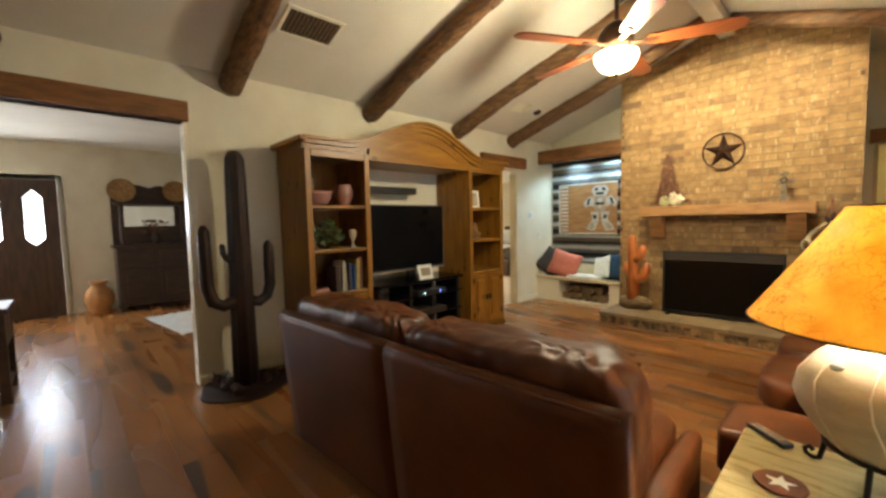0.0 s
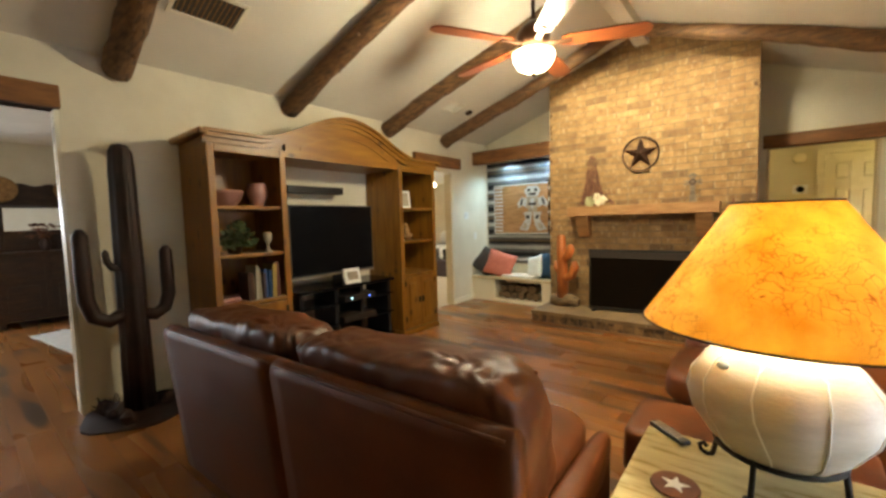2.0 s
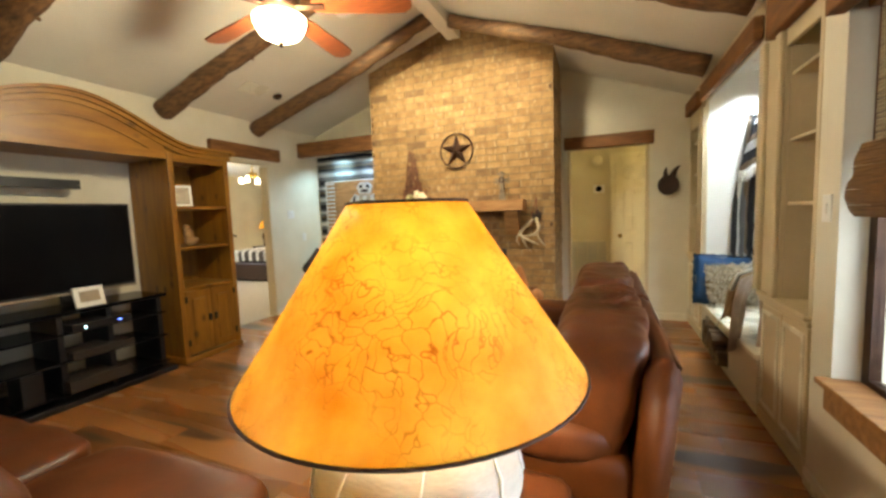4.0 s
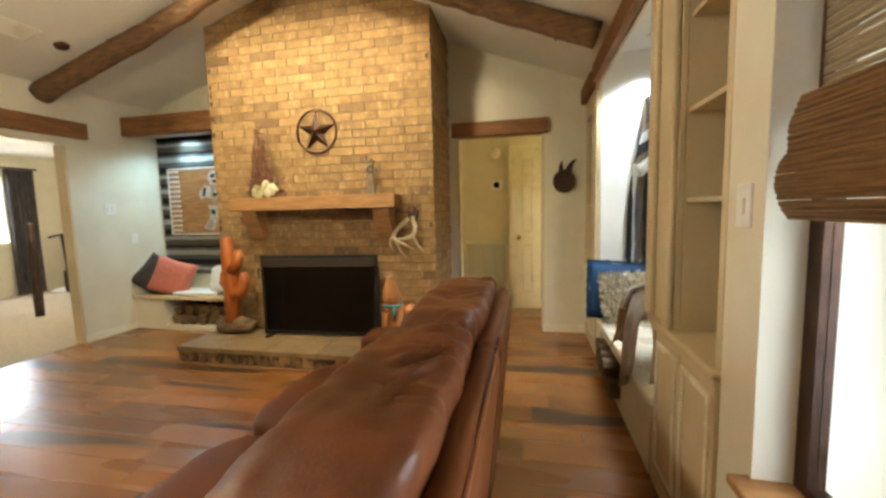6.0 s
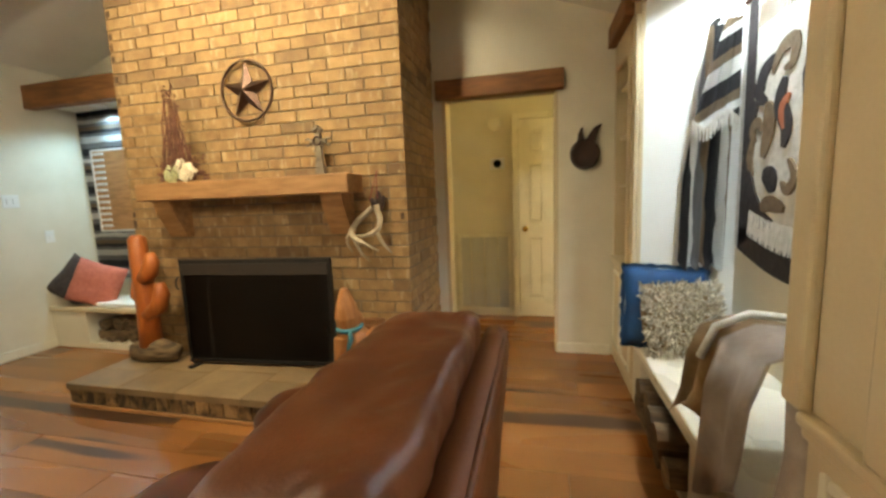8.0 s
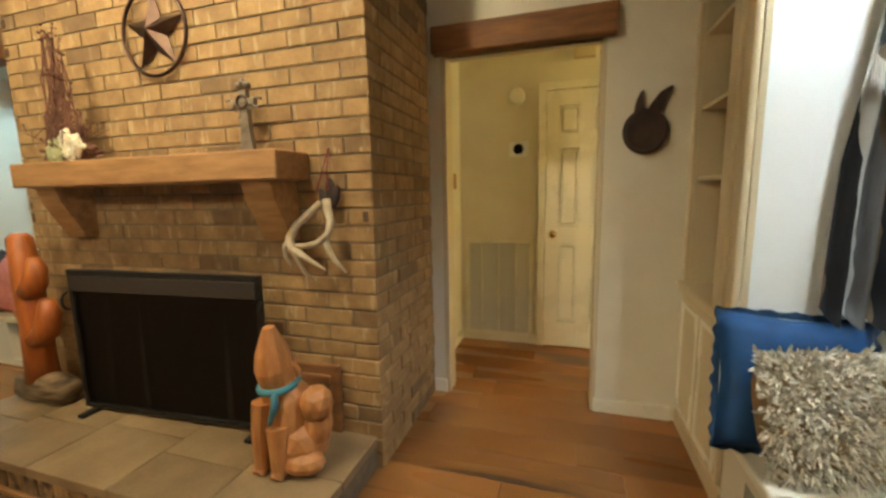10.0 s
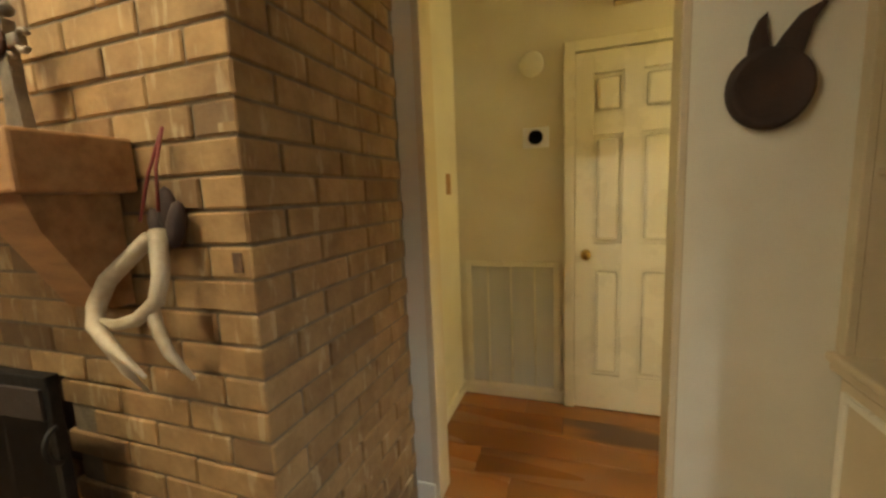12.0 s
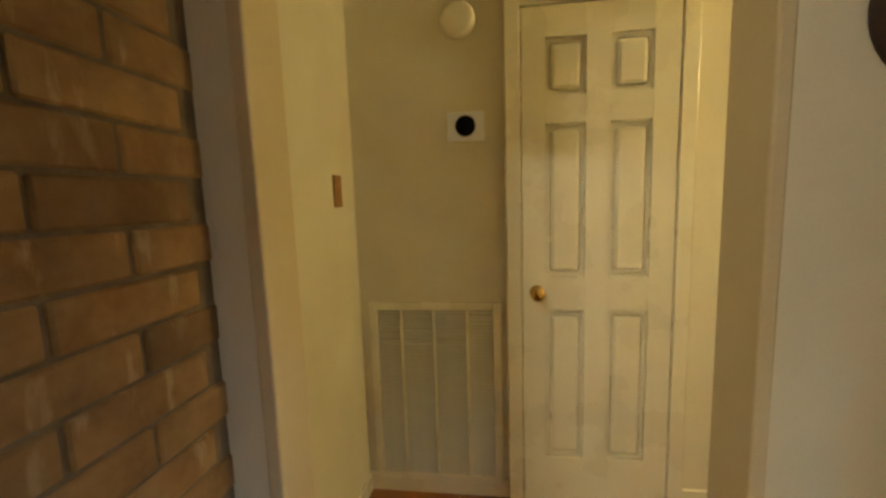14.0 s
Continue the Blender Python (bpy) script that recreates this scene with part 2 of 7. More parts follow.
BRICK = brick_clay("tan_brick", False)
MORTAR = textured("grey_mortar", (0.125, 0.09, 0.053), (0.205, 0.147, 0.087), 0.95, 20.0, bump=0.8, fine=200)
STONE = textured("hearth_flagstone", (0.16, 0.100, 0.045), (0.29, 0.195, 0.098), 0.55, 4.0, bump=0.3, fine=80, vary=0.15)
LEATHER = textured("brown_leather", (0.058, 0.0155, 0.0042), (0.125, 0.036, 0.0095), 0.40, 5.0, bump=0.25, fine=140, rough_var=0.10, spec=0.32)
LEATHER2 = textured("brown_leather_backing", (0.062, 0.0165, 0.0036), (0.112, 0.032, 0.0072), 0.46, 3.0, bump=0.2, fine=160, spec=0.16)
BLACK = textured("black_plastic", (0.006, 0.006, 0.007), (0.012, 0.012, 0.014), 0.35, 10.0, bump=0.02)
SCREENGLASS = textured("black_screen", (0.003, 0.003, 0.004), (0.005, 0.005, 0.006), 0.12, 3.0, bump=0.0, rough_var=0.03, spec=0.10)
IRON = textured("black_iron", (0.010, 0.009, 0.008), (0.030, 0.026, 0.022), 0.55, 14.0, bump=0.3, metal=0.6)
RUST = textured("rusted_steel", (0.010, 0.0042, 0.0030), (0.030, 0.0105, 0.006), 0.55, 8.0, bump=0.35, fine=80, metal=0.35)
BRASS = textured("brass", (0.55, 0.36, 0.10), (0.75, 0.52, 0.18), 0.25, 10.0, bump=0.02, metal=1.0)
OUTGROUND = textured("dry_lawn", (0.10, 0.11, 0.05), (0.22, 0.20, 0.11), 0.95, 1.5, bump=0.3)
CARPET = textured("beige_carpet", (0.40, 0.34, 0.25), (0.52, 0.45, 0.34), 0.98, 30.0, bump=0.6, fine=300)
GLASS = glassy("window_glass")
OUTSIDE = glowing("bright_overcast_distance", (0.86, 0.93, 1.0), 5.0)

# ---- mesh helpers ----


def part(name, bm, material, parent=None, label="", smooth=False):
    me = bpy.data.meshes.new(name)
    bm.normal_update()
    bm.to_mesh(me)
    bm.free()
    me.materials.append(material)
    if smooth:
        me.shade_smooth()
    ob = new(name, me)
    if parent is not None:
        ob.parent = parent
    if label:
        tagged(ob, label)
    return ob


def thing(name, label, category, m=None, group="", kind=""):
    ob = new(name)
    ob.empty_display_size = 0.1
    if m is not None:
        ob.matrix_world = m
    return tagged(ob, label, category, group, kind)


def box(bm, x0, x1, y0, y1, z0, z1, bevel=0.0, segs=2):
    r = bmesh.ops.create_cube(bm, size=1.0)
    vs = r["verts"]
    for v in vs:
        v.co = Vector((x0 + (v.co.x + 0.5) * (x1 - x0), y0 + (v.co.y + 0.5) * (y1 - y0), z0 + (v.co.z + 0.5) * (z1 - z0)))
    if bevel > 0:
        es = list({e for v in vs for e in v.link_edges})
        bmesh.ops.bevel(bm, geom=es, offset=bevel, segments=segs, affect="EDGES", profile=0.5)
    return bm


def boxes(*specs, bevel=0.0):
    bm = bmesh.new()
    for s in specs:
        box(bm, *s, bevel=bevel)
    return bm


def rod(bm, a, b, r0, r1=None, segs=12, caps=True):
    r1 = r0 if r1 is None else r1
    a, b = Vector(a), Vector(b)
    q = (b - a).to_track_quat("Z", "Y").to_matrix()
    rings = []
    for p, r in ((a, r0), (b, r1)):
        rings.append([bm.verts.new(p + q @ Vector((r * math.cos(2 * math.pi * i / segs), r * math.sin(2 * math.pi * i / segs), 0))) for i in range(segs)])
    for i in range(segs):
        j = (i + 1) % segs
        bm.faces.new((rings[0][i], rings[0][j], rings[1][j], rings[1][i]))
    if caps:
        bm.faces.new(rings[0][::-1])
        bm.faces.new(rings[1])
    return bm


def tube(bm, points, radii, segs=10, caps=True, rough=0.0, seed=0):
    """A tube through points; radii: one number or one each."""
    pts = [Vector(p) for p in points]
    if not hasattr(radii, "__len__"):
        radii = [radii] * len(pts)
    rings, rng = [], random.Random(seed)
    side = None
    for i, p in enumerate(pts):
        d = (pts[min(i + 1, len(pts) - 1)] - pts[max(i - 1, 0)]).normalized()
        if side is None:
            side = d.orthogonal().normalized()
        side = (side - d * side.dot(d)).normalized()
        up = d.cross(side)
        ring = []
        for k in range(segs):
            a = 2 * math.pi * k / segs
            r = radii[i] * (1 + rough * (rng.random() - 0.5))
            ring.append(bm.verts.new(p + (side * math.cos(a) + up * math.sin(a)) * r))
        rings.append(ring)
    for r0, r1 in zip(rings, rings[1:]):
        for k in range(segs):
            j = (k + 1) % segs
            bm.faces.new((r0[k], r0[j], r1[j], r1[k]))
    if caps:
        bm.faces.new(rings[0][::-1])
        bm.faces.new(rings[-1])
    return bm


def lathe(bm, profile, cx=0.0, cy=0.0, segs=24, wobble=0.0, lobes=0):
    rings = []
    for r, z in profile:
        ring = []
        for k in range(segs):
            a = 2 * math.pi * k / segs
            rr = r * (1 + wobble * math.cos(lobes * a))
            ring.append(bm.verts.new((cx + rr * math.cos(a), cy + rr * math.sin(a), z)))
        rings.append(ring)
    for r0, r1 in zip(rings, rings[1:]):
        for k in range(segs):
            j = (k + 1) % segs
            bm.faces.new((r0[k], r0[j], r1[j], r1[k]))
    if profile[0][0] > 1e-4:
        bm.faces.new(rings[0][::-1])
    if profile[-1][0] > 1e-4:
        bm.faces.new(rings[-1])
    bmesh.ops.remove_doubles(bm, verts=bm.verts, dist=1e-5)
    return bm


def extruded(bm, outline, axis, a, b):
    """A closed outline of (u, v) pushed from a to b along an axis ('x': u=y, v=z; 'y': u=x, v=z; 'z': u=x, v=y)."""
    def at(u, v, w):
        return {"x": (w, u, v), "y": (u, w, v), "z": (u, v, w)}[axis]
    lo = [bm.verts.new(at(u, v, a)) for u, v in outline]
    hi = [bm.verts.new(at(u, v, b)) for u, v in outline]
    n = len(outline)
    for i in range(n):
        j = (i + 1) % n
        bm.faces.new((lo[i], lo[j], hi[j], hi[i]))
    bm.faces.new(lo[::-1])
    bm.faces.new(hi)
    bmesh.ops.recalc_face_normals(bm, faces=bm.faces)
    return bm


def cushion(bm, x0, x1, y0, y1, z0, z1, power=5.0, n=9, rumple=0.0, seed=0.0):
    """A soft block: a cube's skin drawn towards a superellipsoid, with rumples."""
    verts = {}
    c = Vector(((x0 + x1) / 2, (y0 + y1) / 2, (z0 + z1) / 2))
    h = Vector(((x1 - x0) / 2, (y1 - y0) / 2, (z1 - z0) / 2))

    def vert(u):
        key = tuple(round(k, 4) for k in u)
        if key not in verts:
            l = sum(abs(k) ** power for k in u) ** (1 / power)
            p = Vector([k / l for k in u])
            q = Vector((c.x + p.x * h.x, c.y + p.y * h.y, c.z + p.z * h.z))
            if rumple:
                d = noise.noise(q * 7.0 + Vector((seed, seed * 2, 0))) * 0.7 + noise.noise(q * 17.0 + Vector((0, seed, 3))) * 0.3
                q += Vector((p.x, p.y, p.z)) * d * rumple
            verts[key] = bm.verts.new(q)
        return verts[key]
    g = [-1 + 2 * i / n for i in range(n + 1)]
    for ax in range(3):
        for s in (-1, 1):
            for i in range(n):
                for j in range(n):
                    quad = []
                    for a, b in ((i, j), (i + 1, j), (i + 1, j + 1), (i, j + 1)):
                        u = [0, 0, 0]
                        u[ax], u[(ax + 1) % 3], u[(ax + 2) % 3] = s, g[a], g[b]
                        quad.append(vert(u))
                    if s < 0:
                        quad.reverse()
                    bm.faces.new(quad)
    return bm


def structure(name, bm, material, label, category, smooth=False):
    return tagged(part(name, bm, material, None, "", smooth), label, category, kind="structure")


# ---- the shell ----
LX, RX, YB, YS = -2.57, 2.58, 5.90, -2.8
RIDGE_X, RIDGE_Z, EAVE_L, EAVE_R = 0.05, 3.47, 2.62, 2.54
ENTRY_X, HALL_Y = -7.35, 6.87


def ceiling_z(x):
    if x < RIDGE_X:
        return RIDGE_Z + (EAVE_L - RIDGE_Z) * (RIDGE_X - x) / (RIDGE_X - LX)
    return RIDGE_Z + (EAVE_R - RIDGE_Z) * (x - RIDGE_X) / (RX - RIDGE_X)


structure("wall_west", boxes((LX - 0.12, LX, YS, -1.75, 0, 2.75), (LX - 0.12, LX, -1.75, 0.40, 2.18, 2.75), (LX - 0.12, LX, 0.40, 4.02, 0, 2.75),
                             (LX - 0.12, LX, 4.02, 4.86, 2.08, 2.75), (LX - 0.12, LX, 4.86, YB + 0.12, 0, 2.75)), WALL, "cream painted wall with two openings", "wall")
bm = bmesh.new()
for a, b, lo in ((LX, 1.28, 0.0), (1.28, 2.16, 2.06), (2.16, 4.72, 0.0)):
    xs = [a] + [k for k in (RIDGE_X, RX) if a < k < b] + [b]
    for p, q in zip(xs, xs[1:]):
        extruded(bm, [(p, lo), (q, lo), (q, ceiling_z(min(q, RX)) + 0.05), (p, ceiling_z(min(p, RX)) + 0.05)], "y", YB, YB + 0.12)
structure("wall_north", bm, WALL, "cream gable wall with a hall opening", "wall")
bm = bmesh.new()
extruded(bm, [(LX, 0), (RX, 0), (RX, EAVE_R + 0.05), (RIDGE_X, RIDGE_Z + 0.05), (LX, EAVE_L + 0.05)], "y", YS - 0.12, YS)
structure("wall_south", bm, WALL, "plain cream gable wall", "wall")
structure("wall_east", boxes((RX, RX + 0.20, YS, 0.90, 0, 2.62), (RX, RX + 0.20, 0.90, 2.78, 0, 0.56), (RX, RX + 0.20, 0.90, 2.78, 2.12, 2.62), (RX, RX + 0.20, 2.78, 2.965, 0, 2.62),
                             (RX + 0.52, RX + 0.64, 2.965, YB + 0.12, 0, 2.62), (RX + 0.20, RX + 0.52, 2.78, 2.965, 0, 2.62)), WALL, "cream painted wall with a window", "wall")
bm = bmesh.new()
extruded(bm, [(LX - 0.12, EAVE_L - 0.035), (RIDGE_X, RIDGE_Z), (RX + 0.02, ceiling_z(RX + 0.02)), (RX + 0.02, ceiling_z(RX + 0.02) + 0.12), (RIDGE_X, RIDGE_Z + 0.14), (LX - 0.12, EAVE_L + 0.1)], "y", YS - 0.12, YB + 0.12)
structure("ceiling", bm, CEIL, "cream textured vaulted ceiling", "ceiling")
structure("ceiling_niche", boxes((RX + 0.022, RX + 0.64, YS, YB + 0.12, 2.622, 2.70)), CEIL, "flat white ceiling above the built-ins", "ceiling")
structure("ridge_beam", boxes((RIDGE_X - 0.02, RIDGE_X + 0.13, YS, 5.11, 3.31, 3.46), bevel=0.006), CEIL, "white boxed ridge beam under the vault", "beam")
# ground slab under the planks
structure("subfloor", boxes((ENTRY_X, LX - 0.06, -4.0, 3.2, -0.10, -0.012), (LX - 0.06, RX + 0.18, YS - 0.1, 2.9, -0.10, -0.012), (LX - 0.06, 3.22, 2.9, YB, -0.10, -0.012), (1.01, 4.72, YB, HALL_Y, -0.10, -0.012)), DARKOAK, "dark subfloor between the planks", "floor")
structure("ground", boxes((-400, 400, -400, 400, -0.5, -0.3)), OUTGROUND, "dry lawn outside", "ground")
# entry room
structure("wall_entry", boxes((ENTRY_X - 0.12, ENTRY_X, -4.0, -1.45, 0, 2.75), (ENTRY_X - 0.12, ENTRY_X, -1.45, -0.35, 2.10, 2.75), (ENTRY_X - 0.12, ENTRY_X, -0.35, 3.2, 0, 2.75)), WALL, "cream entry wall around the front door", "wall")
structure("wall_entry_south", boxes((ENTRY_X, LX - 0.12, -4.0, -3.88, 0, 2.75)), WALL, "cream entry side wall", "wall")
structure("wall_entry_north", boxes((ENTRY_X, LX - 0.12, 3.08, 3.2, 0, 2.75)), WALL, "cream wall between entry and bedroom", "wall")
structure("wall_entry_east", boxes((LX - 0.12, LX, -4.0, YS - 0.12, 0, 2.75)), WALL, "cream entry wall", "wall")
structure("ceiling_entry", boxes((ENTRY_X, LX - 0.12, -4.0, 3.2, 2.66, 2.78)), CEIL, "flat white entry ceiling", "ceiling")
# bedroom
structure("wall_bedroom_west", boxes((-6.9, -6.78, 3.2, 5.9, 0, 2.6), (-6.9, -6.78, 5.9, 6.85, 0, 0.9), (-6.9, -6.78, 5.9, 6.85, 2.1, 2.6), (-6.9, -6.78, 6.85, 9.4, 0, 2.6)), WALL, "cream bedroom wall with a window", "wall")
structure("wall_bedroom_north", boxes((-6.78, LX, 9.28, 9.4, 0, 2.6)), WALL, "plain cream bedroom wall", "wall")
structure("wall_bedroom_east", boxes((LX - 0.12, LX, YB + 0.12, 9.28, 0, 2.6)), WALL, "cream bedroom wall", "wall")
structure("ceiling_bedroom", boxes((-6.78, LX - 0.12, 3.2, 9.28, 2.44, 2.56)), CEIL, "flat white bedroom ceiling", "ceiling")
structure("floor_bedroom", boxes((-6.78, LX - 0.05, 3.2, 9.28, -0.008, 0.004)), CARPET, "pale beige bedroom carpet", "carpet")
# hall
structure("wall_hall_west", boxes((1.01, 1.13, YB + 0.12, HALL_Y, 0, 2.44)), WALL, "yellowish cream hall wall", "wall")
structure("wall_hall_north", boxes((1.01, 4.72, HALL_Y, HALL_Y + 0.12, 0, 2.44)), WALL, "cream hall end wall", "wall")
structure("wall_hall_east", boxes((4.60, 4.72, YB + 0.12, HALL_Y, 0, 2.44)), WALL, "cream hall wall", "wall")
structure("ceiling_hall", boxes((1.01, 4.72, YB + 0.12, HALL_Y + 0.12, 2.44, 2.54)), CEIL, "flat white hall ceiling", "ceiling")

# ---- beams and logs ----
def beam(label, x0, x1, y0, y1, z0, z1):
    return tagged(part("wood_beam", boxes((x0, x1, y0, y1, z0, z1), bevel=0.008), BEAMWOOD), label, "beam")


beam("brown timber header over the entry opening", LX - 0.13, LX + 0.045, -1.9, 0.43, 2.18, 2.335)
beam("brown timber header over the bedroom opening", LX - 0.02, LX + 0.06, 4.0, 5.06, 2.14, 2.305)
beam("brown timber beam across the reading nook", LX, -1.05, 5.46, 5.56, 2.25, 2.46)
beam("brown timber header over the hall opening", 1.23, 2.215, YB - 0.07, YB + 0.06, 2.06, 2.205)


def log(y, x0, x1, r0, r1, seed, label):
    rng = random.Random(seed)
    pts, rad = [], []
    for i in range(25):
        f = i / 24
        x = x0 + (x1 - x0) * f
        r = (r0 + (r1 - r0) * f) * (1 + 0.10 * (rng.random() - 0.5))
        pts.append((x, y + 0.025 * math.sin(f * 5 + seed) + 0.01 * (rng.random() - 0.5), ceiling_z(x) - r * 0.92 + 0.012 * math.sin(f * 8 + seed)))
        rad.append(r)
    bm = tube(bmesh.new(), pts, rad, 14, rough=0.10, seed=seed)
    for k in range(5):
        i = rng.randrange(3, 21)
        a = rng.uniform(0, 6.28)
        d = Vector((rng.uniform(-0.3, 0.3), math.cos(a), math.sin(a) - 0.5)).normalized()
        p = Vector(pts[i])
        rod(bm, p + d * rad[i] * 0.6, p + d * (rad[i] + rng.uniform(0.01, 0.03)), 0.022, 0.012, 7)
    return tagged(part("log_rafter", bm, LOGBARK, smooth=True), label, "rafter", "log rafters under the vault")


for i, y in enumerate((-2.1, -0.68, 0.76, 2.19, 3.55, 4.72)):
    log(y, LX + 0.01, RIDGE_X - 0.05, 0.098, 0.07, i + 1, "peeled brown log rafter under the cream vault")
    log(y, RX - 0.09, RIDGE_X + 0.15, 0.09, 0.065, i + 11, "peeled brown log rafter under the cream vault")


# ---- more materials ----
BRICK_J = brick_clay("tan_brick_joined", True)
HEARTHBRICK = textured("sooty_hearth_brick", (0.050, 0.028, 0.013), (0.30, 0.185, 0.080), 0.85, 14.0, bump=0.6, fine=55, contrast=(0.38, 0.62), vary=0.35)
BURNTCLAY = textured("burnt_clay", (0.055, 0.028, 0.013), (0.13, 0.070, 0.030), 0.9, 22.0, bump=0.5, fine=90)
MESHBLACK = textured("black_mesh_screen", (0.015, 0.0085, 0.0045), (0.028, 0.016, 0.009), 0.7, 30.0, bump=0.4, fine=300)
FANWOOD = textured("fan_blade_wood", (0.15, 0.035, 0.010), (0.26, 0.070, 0.020), 0.35, 5.0, (1, 6, 6), bump=0.05)
BRONZE = textured("oiled_bronze", (0.035, 0.016, 0.009), (0.075, 0.036, 0.020), 0.4, 12.0, bump=0.1, metal=0.7)
GOURD = textured("white_gourd_skin", (0.44, 0.40, 0.34), (0.62, 0.58, 0.51), 0.6, 5.0, (1, 1, 4), bump=0.35, fine=60)
TABLEWOOD = textured("pale_table_wood", (0.30, 0.24, 0.10), (0.46, 0.38, 0.19), 0.3, 5.0, (1, 7, 7), bump=0.12)
PINK = textured("salmon_cloth", (0.42, 0.12, 0.085), (0.52, 0.17, 0.12), 0.9, 30.0, bump=0.4, fine=300)
GREYCLOTH = textured("dark_grey_cloth", (0.028, 0.022, 0.022), (0.06, 0.048, 0.045), 0.9, 30.0, bump=0.4, fine=300)
BLUEGREY = textured("blue_grey_glaze", (0.13, 0.17, 0.23), (0.22, 0.27, 0.34), 0.6, 20.0, bump=0.2)
NAVY = textured("navy_cloth", (0.008, 0.03, 0.07), (0.016, 0.06, 0.12), 0.85, 30.0, bump=0.3, fine=300)
BLUE = textured("blue_velvet", (0.003, 0.034, 0.11), (0.006, 0.068, 0.20), 0.7, 12.0, bump=0.3, fine=200)
WHITECLOTH = textured("white_cloth", (0.62, 0.62, 0.58), (0.75, 0.75, 0.72), 0.9, 20.0, bump=0.4, fine=250)
BROWNCLOTH = textured("tan_throw", (0.20, 0.12, 0.05), (0.32, 0.21, 0.10), 0.95, 14.0, bump=0.5, fine=220)
TAUPE = textured("taupe_cloth", (0.34, 0.27, 0.21), (0.45, 0.37, 0.30), 0.9, 14.0, bump=0.4, fine=220)
FUR = textured("shaggy_ribbon", (0.30, 0.24, 0.14), (0.78, 0.72, 0.58), 0.7, 20.0, bump=0.3, vary=0.3, island=True)
BARKLOG = textured("firewood", (0.045, 0.028, 0.014), (0.20, 0.13, 0.065), 0.9, 9.0, (1, 1, 4), bump=0.7, vary=0.3)
CARVED = textured("carved_orange_wood", (0.27, 0.062, 0.010), (0.46, 0.135, 0.024), 0.5, 5.0, (5, 5, 1), bump=0.3, fine=40)
CARVEDDOG = textured("carved_tan_wood", (0.34, 0.125, 0.034), (0.50, 0.22, 0.07), 0.5, 5.0, (5, 5, 1), bump=0.25, fine=40)
TEAL = textured("teal_paint", (0.03, 0.12, 0.15), (0.05, 0.20, 0.23), 0.6, 8.0, bump=0.1)
BONE = textured("antler_bone", (0.32, 0.24, 0.135), (0.58, 0.48, 0.335), 0.5, 9.0, bump=0.25, fine=60)
HIDE = textured("dark_hide", (0.025, 0.014, 0.010), (0.06, 0.03, 0.02), 0.8, 12.0, bump=0.5)
RED = textured("red_thread", (0.13, 0.02, 0.014), (0.21, 0.032, 0.02), 0.8, 20.0, bump=0.2)
PETAL = textured("cream_petals", (0.66, 0.56, 0.36), (0.80, 0.73, 0.54), 0.7, 12.0, bump=0.2)
LEAF = textured("green_leaf", (0.035, 0.055, 0.016), (0.09, 0.12, 0.04), 0.5, 12.0, bump=0.2)
PALEGREEN = textured("pale_green_petals", (0.36, 0.36, 0.17), (0.52, 0.50, 0.28), 0.7, 12.0, bump=0.2)
TWIG = textured("dry_twig", (0.085, 0.032, 0.018), (0.19, 0.075, 0.04), 0.9, 12.0, bump=0.4)
PEWTER = textured("dull_pewter", (0.10, 0.075, 0.05), (0.24, 0.185, 0.125), 0.5, 14.0, bump=0.4, metal=0.3)
GREYMETAL = textured("weathered_grey_metal", (0.22, 0.18, 0.13), (0.40, 0.33, 0.24), 0.5, 9.0, bump=0.3, metal=0.3)
LILAC = textured("dusty_pink_glaze", (0.26, 0.12, 0.10), (0.36, 0.18, 0.15), 0.4, 8.0, bump=0.1)
TERRA = textured("terracotta", (0.32, 0.14, 0.04), (0.48, 0.24, 0.08), 0.75, 8.0, bump=0.3)
WICKER = textured("woven_straw", (0.18, 0.09, 0.03), (0.36, 0.21, 0.08), 0.8, 26.0, bump=0.6)
PUREWHITE = textured("bright_white_plastic", (0.86, 0.87, 0.90), (0.90, 0.91, 0.93), 0.4, 8.0, bump=0.02)
WHITEPL = textured("white_plastic", (0.72, 0.71, 0.66), (0.80, 0.79, 0.75), 0.4, 8.0, bump=0.02)
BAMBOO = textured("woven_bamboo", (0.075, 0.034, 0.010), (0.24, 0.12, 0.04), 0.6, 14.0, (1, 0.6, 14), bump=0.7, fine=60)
# Bamboo weave again, paler: window light through the reeds is in the colour.
REED_BACKLIT = textured("reed_painted_backlit", (0.20, 0.14, 0.07), (0.42, 0.34, 0.22), 0.7, 16.0, (1, 0.6, 14), bump=0.6, fine=60)
GRILLE = textured("grille_grey_white", (0.62, 0.60, 0.54), (0.72, 0.70, 0.63), 0.5, 8.0, bump=0.02)
OFFDARK = textured("vent_dark", (0.05, 0.04, 0.03), (0.08, 0.065, 0.05), 0.8, 8.0, bump=0.02)
MIRROR = textured("mirror_silver", (0.8, 0.8, 0.8), (0.85, 0.85, 0.85), 0.03, 2.0, bump=0.0, metal=1.0, rough_var=0.01)
RUGPALE = textured("pale_rug", (0.52, 0.52, 0.50), (0.66, 0.66, 0.64), 0.95, 12.0, bump=0.5, fine=200)
BEDDARK = textured("dark_bedding", (0.05, 0.04, 0.035), (0.10, 0.085, 0.07), 0.9, 12.0, bump=0.3)
CURTAIN = textured("grey_curtain", (0.09, 0.08, 0.08), (0.17, 0.155, 0.15), 0.9, 6.0, (6, 6, 1), bump=0.3)
BULBGLOW = glowing("lit_frosted_glass", (1.0, 0.84, 0.56), 16.0)
